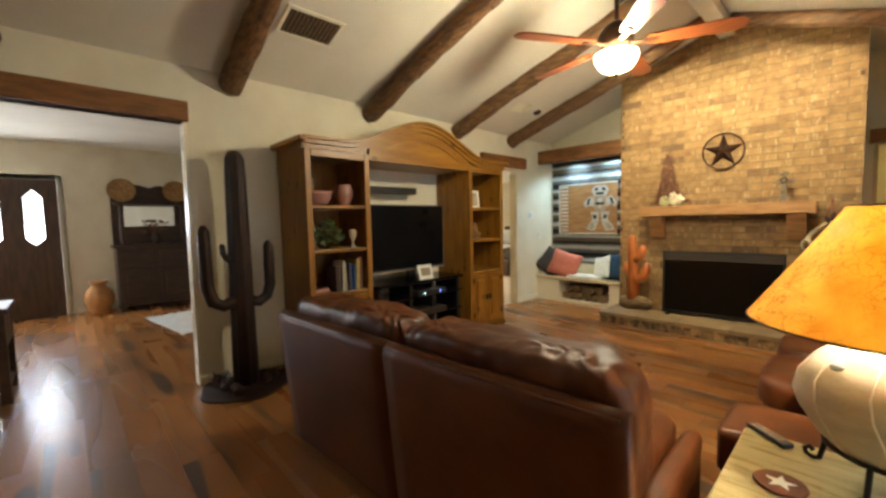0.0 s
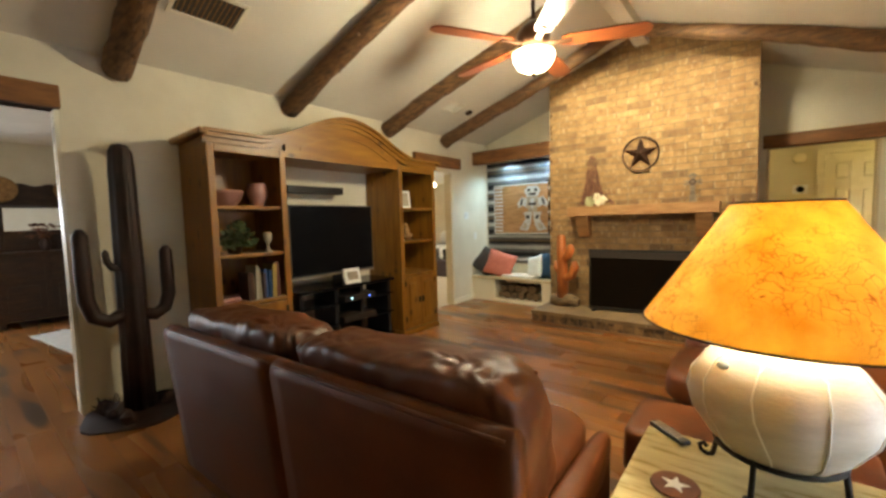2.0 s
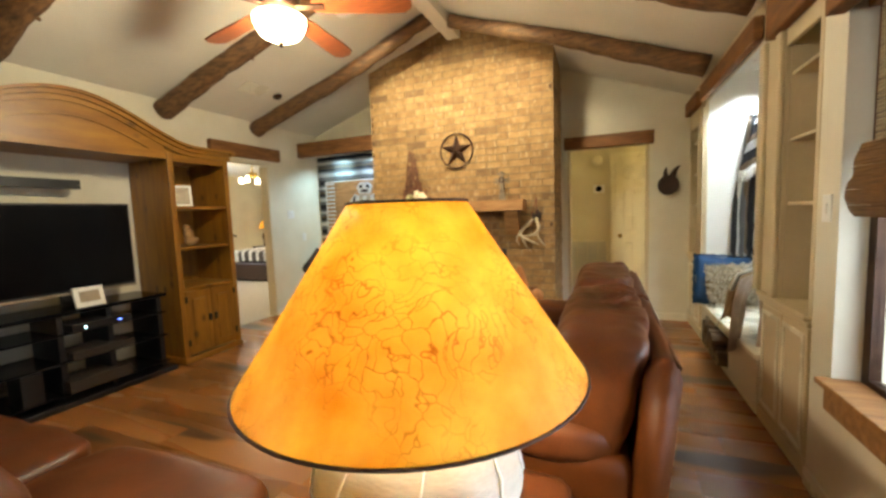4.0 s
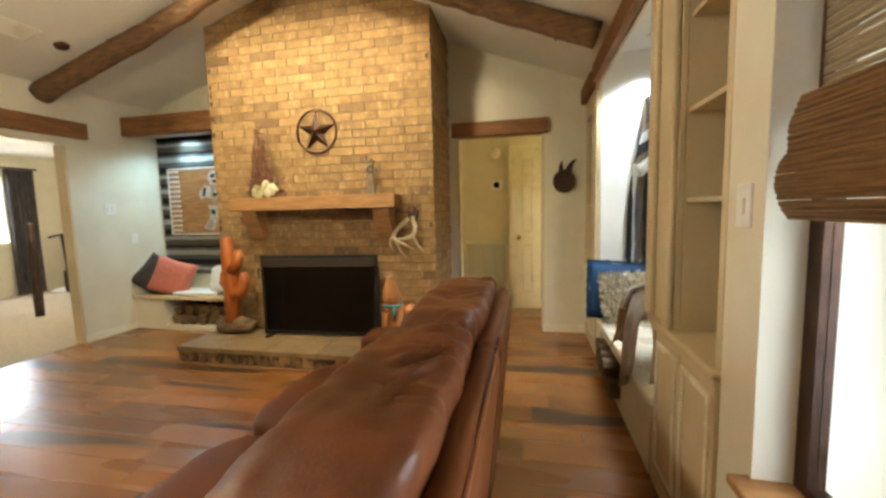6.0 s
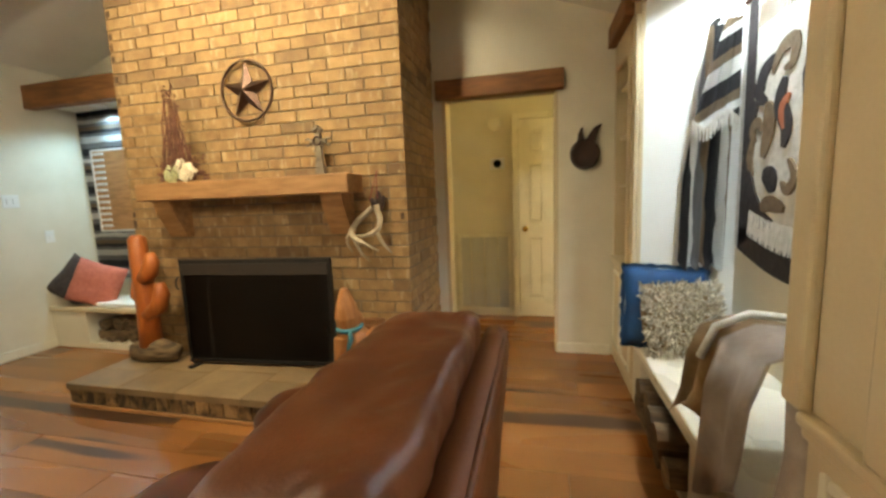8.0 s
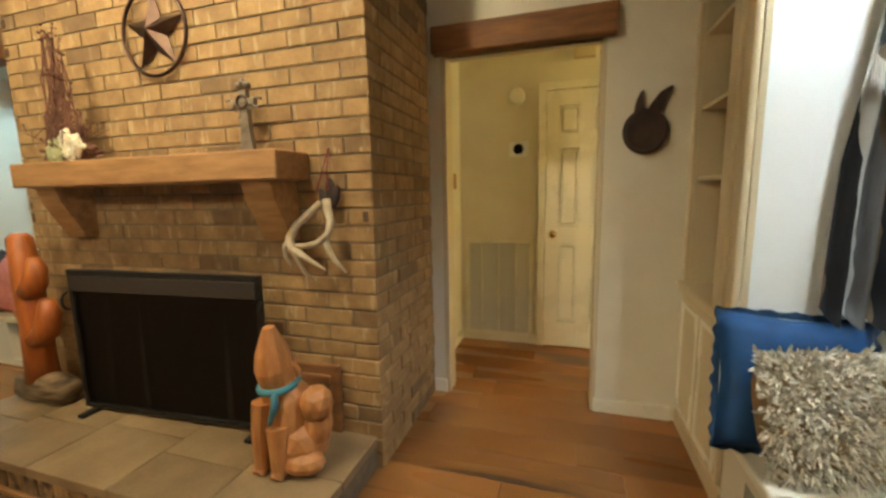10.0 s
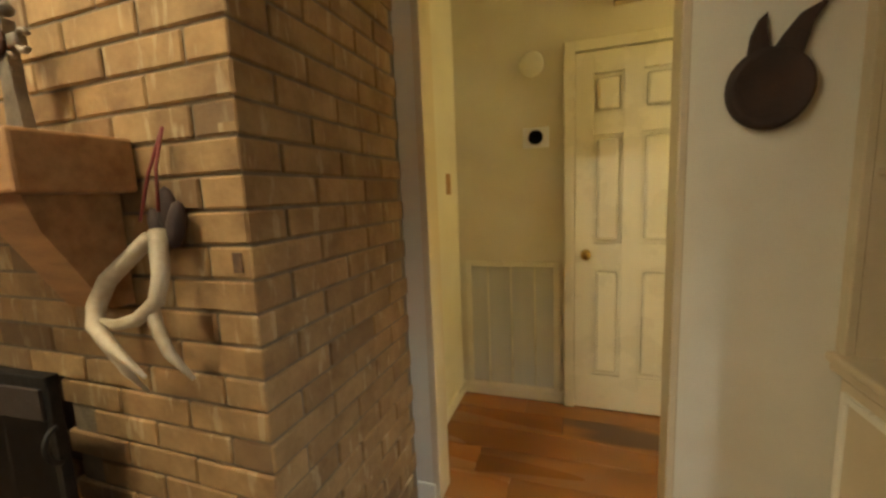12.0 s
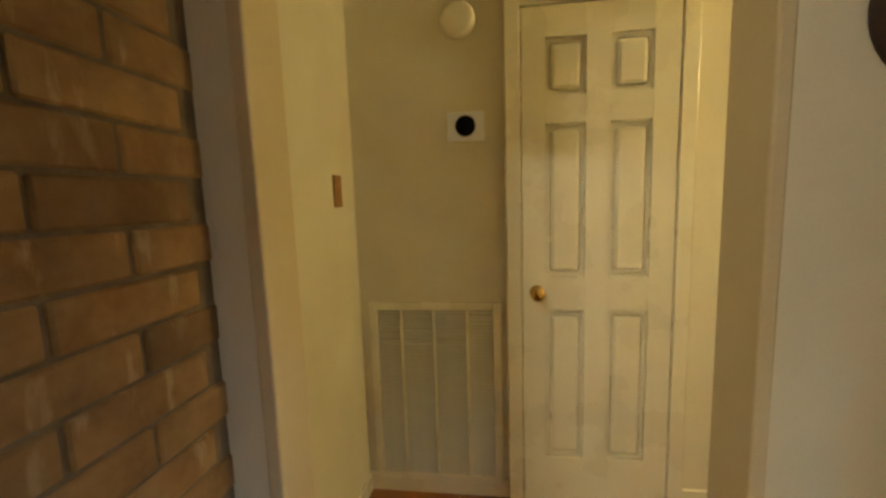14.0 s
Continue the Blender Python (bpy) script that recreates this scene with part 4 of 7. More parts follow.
def ash_door():
    d = thing("ash_door", "brown panelled wooden door of the log chute", "hatch", pose(0.86, CY - 0.012, 0.165))
    part("door_frame", boxes((-0.14, 0.14, -0.016, 0.01, 0.0, 0.33), bevel=0.006), BEAMWOOD, d)
    part("panel", boxes((-0.10, 0.10, -0.026, -0.012, 0.045, 0.285), bevel=0.01), BEAMWOOD, d)


ash_door()


def antler():
    a = thing("antler_hanging", "pale antlers hung on a leather cord", "antler", pose(0.985, CY - 0.03, 1.14))
    bm = bmesh.new()
    tube(bm, [(0.02, -0.02, 0.12), (0.03, -0.03, 0.08), (0.054, -0.05, 0.031), (0.045, -0.06, -0.024), (0.0, -0.075, -0.062), (-0.061, -0.08, -0.075), (-0.112, -0.075, -0.069)], [0.018, 0.018, 0.017, 0.016, 0.015, 0.012, 0.005], 10, rough=0.08)
    tube(bm, [(0.03, -0.06, -0.045), (0.045, -0.065, -0.085), (0.075, -0.07, -0.13), (0.122, -0.06, -0.185)], [0.013, 0.013, 0.011, 0.004], 8)
    part("antler_beam", bm, BONE, a, smooth=True)
    bm = bmesh.new()
    tube(bm, [(-0.01, -0.02, 0.105), (-0.05, -0.03, 0.07), (-0.116, -0.05, 0.013), (-0.148, -0.06, -0.042), (-0.128, -0.08, -0.084), (-0.048, -0.10, -0.118), (0.055, -0.11, -0.165)], [0.016, 0.017, 0.018, 0.019, 0.017, 0.013, 0.004], 10, rough=0.08)
    tube(bm, [(-0.148, -0.06, -0.042), (-0.185, -0.05, -0.085), (-0.188, -0.045, -0.13), (-0.156, -0.04, -0.185)], [0.012, 0.011, 0.009, 0.003], 8)
    tube(bm, [(-0.128, -0.08, -0.084), (-0.105, -0.07, -0.14), (-0.085, -0.06, -0.19), (-0.034, -0.05, -0.24)], [0.012, 0.011, 0.009, 0.003], 8)
    part("antler_beam", bm, BONE, a, smooth=True)
    bm = bmesh.new()
    for x, z in ((0.03, 0.16), (0.05, 0.13), (0.0, 0.12)):
        bmesh.ops.create_icosphere(bm, subdivisions=2, radius=0.036, matrix=Matrix.Translation((x, 0.0, z)) @ Matrix.Rotation(0.4 * (x - 0.03) / 0.03, 4, "Y") @ Matrix.Diagonal((0.62, 0.5, 1.5, 1)))
    part("hide_wrap", bm, HIDE, a, "dark hide wrapping", True)
    bm = bmesh.new()
    tube(bm, [(-0.03, -0.02, 0.14), (0.0, -0.01, 0.24), (0.02, 0.02, 0.34)], 0.0035, 6)
    tube(bm, [(0.03, -0.02, 0.16), (0.025, -0.01, 0.25), (0.02, 0.02, 0.34)], 0.0035, 6)
    part("cord", bm, RED, a, "dark red leather cord", True)


antler()

# ---- reading nook left of the fireplace ----
structure("nook_soffit", boxes((LX + 0.002, CX0 - 0.002, 5.562, YB - 0.002, 2.30, 2.36)), CEIL, "white soffit over the reading nook", "soffit")
nook = thing("nook_bench", "cream plastered nook bench with a firewood opening", "bench")
part("bench_front", boxes((LX + 0.002, -2.15, 5.42, YB - 0.002, 0, 0.36), (-1.33, CX0 - 0.002, 5.42, YB - 0.002, 0, 0.36), (-2.15, -1.33, 5.42, YB - 0.002, 0, 0.05), (-2.15, -1.33, 5.80, YB - 0.002, 0.05, 0.36)), WALL, nook)
part("bench_top", boxes((LX + 0.002, CX0 - 0.002, 5.39, YB - 0.002, 0.36, 0.405), bevel=0.01), CREAM, nook)


def firewood(x0, x1, y0, y1, z0, rows, seed, axis, r=0.062):
    rng = random.Random(seed)
    for row in range(rows):
        n = int((x1 - x0) / (2 * r)) - row % 2
        for i in range(n):
            rr = r * rng.uniform(0.78, 0.98)
            u = x0 + r + (row % 2) * r + i * 2 * r
            z = z0 + r + row * 1.75 * r
            bm = bmesh.new()
            a, b = (u, y0 + rng.uniform(0, 0.05), z), (u + rng.uniform(-0.01, 0.01), y1 - rng.uniform(0, 0.06), z)
            if axis == "x":
                a, b = (a[1], a[0], a[2]), (b[1], b[0], b[2])
            tube(bm, [a, [(p + q) / 2 for p, q in zip(a, b)], b], [rr, rr * 1.03, rr * 0.96], 9, rough=0.2, seed=seed * 50 + row * 9 + i)
            tagged(part("firewood_log", bm, BARKLOG), "split brown firewood log stacked under the bench", "firewood", "stacked firewood")


firewood(-2.13, -1.35, 5.45, 5.78, 0.052, 2, 3, "y")


def pillow(name, label, m, w, h, d, material, seed=1.0, group=""):
    bm = bmesh.new()
    n = 14
    g = {}
    for s in (-1, 1):
        for i in range(n + 1):
            for j in range(n + 1):
                u, v = -1 + 2 * i / n, -1 + 2 * j / n
                e = (1 - u ** 4) * (1 - v ** 4)
                pinch = 1 - 0.07 * (1 - abs(v)) * abs(u) ** 3 - 0.07 * (1 - abs(u)) * abs(v) ** 3
                edge = abs(u) > 0.999 or abs(v) > 0.999
                t = 0 if edge else s * d / 2 * math.sqrt(max(e, 0)) * (1 + 0.12 * noise.noise(Vector((u * 2 + seed, v * 2, seed))))
                key = (i, j, 0 if edge else s)
                if key not in g:
                    g[key] = bm.verts.new((u * w / 2 * pinch, t, v * h / 2 * pinch))
    for s in (-1, 1):
        for i in range(n):
            for j in range(n):
                q = [g.get((a, b, s), g.get((a, b, 0))) for a, b in ((i, j), (i + 1, j), (i + 1, j + 1), (i, j + 1))]
                bm.faces.new(q if s < 0 else q[::-1])
    ob = part(name, bm, material, None, "", True)
    ob.matrix_world = m
    return tagged(ob, label, "pillow", group)


pillow("throw_pillow", "dark grey throw pillow leaning in the nook", pose(-2.36, 5.56, 0.60, -14, 38, 20), 0.44, 0.42, 0.13, GREYCLOTH, 1, "nook pillows")
pillow("throw_pillow", "salmon pink throw pillow on the nook bench", pose(-2.10, 5.52, 0.60, -16, 17, 12), 0.48, 0.42, 0.15, PINK, 2, "nook pillows")
pillow("throw_pillow", "navy blue throw pillow beside the chimney", pose(-1.32, 5.60, 0.60, -12, -8, -25), 0.36, 0.40, 0.14, NAVY, 3, "nook pillows")
pillow("throw_pillow", "white and black striped throw pillow", pose(-1.50, 5.56, 0.58, -18, -14, -20), 0.30, 0.36, 0.10, WHITECLOTH, 4, "nook pillows")
bm = bmesh.new()
cushion(bm, -2.05, -1.45, 5.41, 5.72, 0.405, 0.45, 6, 10, 0.012)
tagged(part("seat_pad", bm, WHITECLOTH, None, "", True), "white folded blanket on the nook bench", "blanket")


def hanging_cloth(bm, width, height, nx, nz, waves, depth):
    v = [[bm.verts.new((-width / 2 + width * i / nx, depth * math.sin(waves * i / nx * 6.28 + 0.5 * math.sin(3.0 * j / nz)), -height * j / nz)) for i in range(nx + 1)] for j in range(nz + 1)]
    for j in range(nz):
        for i in range(nx):
            bm.faces.new((v[j][i], v[j][i + 1], v[j + 1][i + 1], v[j + 1][i]))
    bmesh.ops.solidify(bm, geom=bm.faces[:], thickness=0.006)
    return bm


def nook_hanging():
    t = thing("striped_wall_blanket", "grey, white and black striped blanket hung in the nook", "wall hanging", pose(-1.81, YB - 0.025, 2.29))
    part("blanket", hanging_cloth(bmesh.new(), 1.46, 1.70, 40, 20, 3, 0.008), SERAPE, t, smooth=True)
    p = thing("figure_panel", "brown woven panel with a pale geometric figure", "tapestry", pose(-1.95, YB - 0.05, 1.49))
    part("backing", boxes((-0.42, 0.55, -0.006, 0.006, -0.39, 0.40), bevel=0.003), MANTEL, p)
    part("border", boxes((-0.44, -0.42, -0.010, 0.008, -0.40, 0.41), (-0.42, 0.55, -0.010, 0.008, 0.40, 0.42), (-0.42, 0.55, -0.010, 0.008, -0.41, -0.39)), WOOLW, p)
    for k in range(13):
        part("rung", boxes((-0.41, -0.27, -0.012, -0.005, -0.36 + k * 0.06, -0.335 + k * 0.06), bevel=0.003), WOOLW, p)
    def shape(pts, mat, z):
        bm = bmesh.new()
        extruded(bm, pts, "y", -0.007 - z, -0.004)
        part("figure", bm, mat, p)
    shape([(0.14, 0.30), (0.20, 0.37), (0.36, 0.37), (0.42, 0.30), (0.38, 0.20), (0.18, 0.20)], PALEWOOL, 0.004)
    shape([(0.18, 0.2), (0.38, 0.2), (0.36, -0.05), (0.20, -0.05)], GREYMETAL, 0.004)
    for side in (-1, 1):
        def flip(pts):
            return [(0.28 + side * (x - 0.28), z) for x, z in pts]
        shape(flip([(0.38, 0.17), (0.46, 0.20), (0.55, 0.10), (0.53, 0.02), (0.45, 0.06), (0.38, 0.02)]), PALEWOOL, 0.004)
        shape(flip([(0.44, 0.17), (0.48, 0.16), (0.50, 0.06), (0.46, 0.07)]), WOOLK, 0.007)
        shape(flip([(0.29, -0.05), (0.44, -0.05), (0.40, -0.16), (0.52, -0.33), (0.37, -0.36), (0.31, -0.22)]), PALEWOOL, 0.004)
        shape(flip([(0.34, -0.10), (0.40, -0.10), (0.38, -0.16), (0.33, -0.16)]), WOOLK, 0.007)
        shape(flip([(0.37, -0.24), (0.42, -0.22), (0.47, -0.31), (0.40, -0.33)]), GREYMETAL, 0.007)
        shape(flip([(0.31, 0.33), (0.36, 0.33), (0.37, 0.28), (0.31, 0.29)]), WOOLK, 0.007)
    shape([(0.24, 0.17), (0.32, 0.17), (0.30, 0.00), (0.26, 0.00)], PALEWOOL, 0.008)
    shape([(0.21, 0.26), (0.35, 0.26), (0.33, 0.22), (0.23, 0.22)], WOOLK, 0.007)
    shape([(0.21, 0.10), (0.35, 0.10), (0.345, 0.06), (0.215, 0.06)], WOOLK, 0.009)


nook_hanging()


def downlight(place, label, glow, r=0.05, tilt=0):
    d = thing("recessed_downlight", label, "ceiling light", pose(*place, 0, tilt, 0), "recessed downlights")
    bm = bmesh.new()
    lathe(bm, [(r, -0.001), (r * 1.35, -0.004), (r * 1.4, 0.0), (r * 1.4, 0.012), (r, 0.012)], segs=24)
    part("trim_ring", bm, WHITEPL, d, smooth=True)
    bm = bmesh.new()
    lathe(bm, [(0.0, 0.0045), (r, 0.0045), (r, 0.009), (0, 0.009)], segs=24)
    part("lens", bm, glow, d, "lit lens")


downlight((-2.05, 5.74, 2.289), "lit cool white downlight in the nook soffit", COOLGLOW)
downlight((-1.45, 5.74, 2.289), "lit cool white downlight in the nook soffit", COOLGLOW)
SLR = math.degrees(math.atan2(RIDGE_Z - EAVE_R, RX - RIDGE_X))
SLL = math.degrees(math.atan2(RIDGE_Z - EAVE_L, RIDGE_X - LX))
downlight((0.78, 3.97, ceiling_z(0.78) - 0.012), "lit downlight in the sloped ceiling", WARMGLOW, 0.07, SLR)
downlight((-0.55, 3.97, ceiling_z(-0.55) - 0.012), "lit downlight in the sloped ceiling", WARMGLOW, 0.07, -SLL)


def switch(name, label, m, w=0.075, toggles=1):
    s = thing(name, label, "switch", m)
    part("plate", boxes((-w / 2, w / 2, -0.007, 0, -0.058, 0.058), bevel=0.003), WHITEPL, s)
    for k in range(toggles):
        x = (k - (toggles - 1) / 2) * 0.046
        part("toggle", boxes((x - 0.012, x + 0.012, -0.014, -0.006, -0.022, 0.022), bevel=0.002), WHITEPL, s)


switch("light_switch", "white double light switch plate on the wall", pose(LX, 5.25, 1.41, 0, 0, 90), 0.12, 2)
switch("wall_outlet", "white outlet plate on the wall", pose(LX, 5.50, 1.07, 0, 0, 90))
switch("light_switch", "cream rocker switch plate beside the window", pose(RX, 2.87, 1.30, 0, 0, -90))
tagged(part("hall_switch_plate", boxes((1.1305, 1.138, 6.645, 6.715, 1.31, 1.43), bevel=0.003), MANTEL), "brown wooden switch plate on the hall wall", "switch")

# ---- built-ins along the east wall ----
bi = thing("built_in_shelves", "cream painted built-in shelves framing a bench niche", "shelving")
NB0, NB1 = 3.645, 5.20                       # the niche between the two shelf units
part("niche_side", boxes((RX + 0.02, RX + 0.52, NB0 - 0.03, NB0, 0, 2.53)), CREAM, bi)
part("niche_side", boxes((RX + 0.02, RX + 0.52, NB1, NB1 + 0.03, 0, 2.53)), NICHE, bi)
part("niche_soffit", boxes((RX + 0.0, RX + 0.52, NB0 - 0.03, NB1 + 0.03, 2.53, 2.60)), NICHE, bi)
# each unit: cabinet from a to b, open shelves from c to d above it
for a, b, c, d in ((2.965, NB0 - 0.03, 3.0, 3.36), (NB1 + 0.03, YB - 0.002, 5.36, 5.85)):
    part("shelf_back", boxes((RX + 0.32, RX + 0.34, c - 0.02, d + 0.02, 0.805, 2.36)), CREAM, bi)
    part("shelf_side", boxes((RX + 0.02, RX + 0.32, c - 0.02, c, 0.805, 2.36)), CREAM, bi)
    part("shelf_side", boxes((RX + 0.02, RX + 0.32, d, d + 0.02, 0.805, 2.36)), CREAM, bi)
    part("counter", boxes((RX - 0.03, RX + 0.36, a, b, 0.775, 0.805), bevel=0.01), CREAM, bi)
    part("counter_moulding", boxes((RX - 0.016, RX + 0.02, a, b, 0.745, 0.7745), bevel=0.008), CREAM, bi)
    part("cabinet_body", boxes((RX + 0.02, RX + 0.36, a, b, 0.0, 0.775)), CREAM, bi)
    for z in (1.315, 1.65, 1.99):
        part("shelf", boxes((RX + 0.025, RX + 0.318, c + 0.001, d - 0.001, z, z + 0.018), bevel=0.004), CREAM, bi)
    for e, f in ((a + 0.03, (a + b) / 2 - 0.004), ((a + b) / 2 + 0.004, b - 0.04)):
        door = part("cabinet_door", boxes((RX - 0.002, RX + 0.018, e, f, 0.10, 0.735), bevel=0.004), CREAM, bi)
        for u0, u1, w0, w1 in ((e + 0.02, e + 0.045, 0.13, 0.705), (f - 0.045, f - 0.02, 0.13, 0.705), (e + 0.045, f - 0.045, 0.13, 0.155), (e + 0.045, f - 0.045, 0.68, 0.705)):
            part("panel_moulding", boxes((RX - 0.012, RX - 0.001, u0, u1, w0, w1), bevel=0.004), TRIM, door)
    part("toe_rail", boxes((RX, RX + 0.02, a, b, 0.0, 0.085), bevel=0.004), CREAM, bi)
# face frames: upright stiles that run up past the beam, with beads at their edges
for a, b in ((2.965, 3.0), (3.36, NB0 + 0.025), (5.165, 5.36), (5.85, 5.898)):
    part("stile", boxes((RX - 0.004, RX + 0.02, a, b, 0.805, 2.55), bevel=0.004), CREAM, bi)
    if b - a > 0.1:
        for u in (a, b - 0.075):
            part("bead", boxes((RX - 0.030, RX - 0.003, u, u + 0.075, 0.805, 2.25), bevel=0.010), CREAM, bi)
for a, b in ((3.0, 3.36), (5.36, 5.85)):
    part("top_rail", boxes((RX - 0.002, RX + 0.02, a, b, 2.14, 2.55), bevel=0.004), CREAM, bi)
part("head_board", boxes((RX + 0.0, RX + 0.02, NB0 + 0.025, 5.165, 2.30, 2.60), bevel=0.004), CREAM, bi)
beam("brown timber beam above the bench niche", RX - 0.06, RX - 0.006, 3.68, 5.16, 2.30, 2.44)
beam("brown timber beam above the shelves", RX - 0.06, RX - 0.006, 5.31, 5.88, 2.30, 2.44)
beam("brown timber beam above the shelves", RX - 0.06, RX - 0.006, 2.98, 3.49, 2.22, 2.44)
beam("brown timber header above the window", RX - 0.07, RX - 0.002, 0.70, 2.80, 2.06, 2.24)

nb = thing("niche_bench", "cream plastered niche bench with a firewood opening", "bench")
part("bench_front", boxes((RX, RX + 0.50, NB0 + 0.002, 4.26, 0, 0.35), (RX, RX + 0.50, 5.02, NB1 - 0.002, 0, 0.35), (RX, RX + 0.50, 4.26, 5.02, 0, 0.035), (RX, RX + 0.50, 4.26, 5.02, 0.30, 0.35), (RX + 0.40, RX + 0.50, 4.26, 5.02, 0.035, 0.30)), WALL, nb)
part("bench_top", boxes((RX - 0.015, RX + 0.515, NB0 + 0.002, NB1 - 0.002, 0.35, 0.39), bevel=0.01), TRIM, nb)
firewood(4.28, 5.01, RX - 0.085, RX + 0.34, 0.037, 2, 11, "x", 0.07)
for y in (4.05, 4.90):
    downlight((2.93, y, 2.518), "lit cool white downlight above the niche", COOLGLOW)

blue = pillow("blue_pillow", "bright blue ruffled pillow leaning in the niche", pose(2.72, 5.10, 0.62, -14, 4, 4), 0.46, 0.46, 0.13, BLUE, 5, "niche pillows")


def ruffle(parent, w, h, out, material):
    """A gathered strip sewn round a pillow's rim."""
    bm = bmesh.new()
    n = 160
    rows = [[], []]
    for i in range(n):
        f = 4.0 * i / n
        k, g = int(f), f - int(f)
        u, v = ((-1 + 2 * g, -1), (1, -1 + 2 * g), (1 - 2 * g, 1), (-1, 1 - 2 * g))[k]
        l = math.hypot(u, v)
        for r, d in ((0, -0.012), (1, out * (0.8 + 0.25 * math.sin(i * 0.9)))):
            rows[r].append(bm.verts.new((u * w / 2 + u / l * d, 0.010 * math.sin(i * 1.35) * r, v * h / 2 + v / l * d)))
    for i in range(n):
        j = (i + 1) % n
        bm.faces.new((rows[0][i], rows[0][j], rows[1][j], rows[1][i]))
    bmesh.ops.solidify(bm, geom=bm.faces[:], thickness=0.004)
    part("ruffle", bm, material, parent, "dark blue gathered ruffle", True)


ruffle(blue, 0.46, 0.46, 0.015, NAVY)


def fur_pillow():
    ob = thing("shaggy_pillow", "silver-beige shaggy ribbon pillow on the bench", "pillow", pose(2.77, 4.99, 0.585, -16, -3, 6), "niche pillows")
    bm = bmesh.new()
    cushion(bm, -0.20, 0.20, -0.06, 0.06, -0.19, 0.19, 3.5, 8)
    part("pad", bm, BROWNCLOTH, ob, smooth=True)
    rng = random.Random(21)
    bm = bmesh.new()
    for k in range(2600):
        u, v = rng.uniform(-1, 1), rng.uniform(-1, 1)
        d = 0.062 * max(0.0, (1 - abs(u) ** 3.5 * 0.8) * (1 - abs(v) ** 3.5 * 0.8)) ** 0.5
        p = Vector((u * 0.20, -d, v * 0.19))
        n = Vector((u * 0.7, -1, v * 0.7)).normalized()
        a = rng.uniform(0, 6.28)
        s = Vector((math.cos(a), rng.uniform(-0.3, 0.1), math.sin(a)))
        w = n.cross(s).normalized() * 0.0042
        l = s * rng.uniform(0.012, 0.028)
        q = p + n * 0.010
        vs = [bm.verts.new(c) for c in (p - w, p + w, q + l * 0.6 + w, q + l + n * 0.006, q + l * 0.6 - w)]
        bm.faces.new(vs)
    part("ribbon_shag", bm, FUR, ob, "silver-beige ribbon shag")


fur_pillow()


def drape(name, label, material, path, y0, y1, wave, seed, sway=0.0):
    """A throw that follows a path of (x, z) points, with ruffles along y."""
    bm = bmesh.new()
    n = 18
    rows = []
    for k, (x, z) in enumerate(path):
        f = k / (len(path) - 1)
        rows.append([bm.verts.new((x + wave * f * math.sin(6.28 * 1.6 * i / n + seed + f), y0 + (y1 - y0) * i / n + sway * f, z + 0.4 * wave * f * math.cos(6.28 * 1.1 * i / n + seed) + 0.10 * f * f * math.sin(3 * i / n + seed))) for i in range(n + 1)])
    for a, b in zip(rows, rows[1:]):
        for i in range(n):
            bm.faces.new((a[i], a[i + 1], b[i + 1], b[i]))
    bmesh.ops.solidify(bm, geom=bm.faces[:], thickness=0.012)
    return tagged(part(name, bm, material, None, "", True), label, "throw")


pillow("taupe_pillow", "taupe pillow standing at the end of the bench", pose(2.82, 3.76, 0.60, -10, 2, 176), 0.42, 0.42, 0.14, TAUPE, 7, "niche pillows")
drape("throw_blanket", "tan and white throw draped over the bench end", BROWNCLOTH, [(2.98, 0.74), (2.86, 0.80), (2.72, 0.82), (2.62, 0.78), (2.585, 0.66), (2.575, 0.52), (2.555, 0.44), (2.545, 0.41)], 4.05, 4.27, 0.024, 0.6, 0.08)
drape("throw_blanket", "taupe throw with a white edge hanging over the bench", TAUPE, [(2.98, 0.79), (2.85, 0.84), (2.70, 0.855), (2.60, 0.81), (2.560, 0.66), (2.550, 0.50), (2.545, 0.42), (2.54, 0.35)], 3.80, 4.09, 0.016, 2.1, 0.03)
bm = bmesh.new()
tube(bm, [(2.98, 4.15, 0.80), (2.85, 4.145, 0.85), (2.70, 4.14, 0.865), (2.60, 4.135, 0.82), (2.565, 4.16, 0.70)], 0.014, 8)
tagged(part("throw_edge", bm, WOOLW, None, "", True), "thick white woven edge of a throw", "throw")


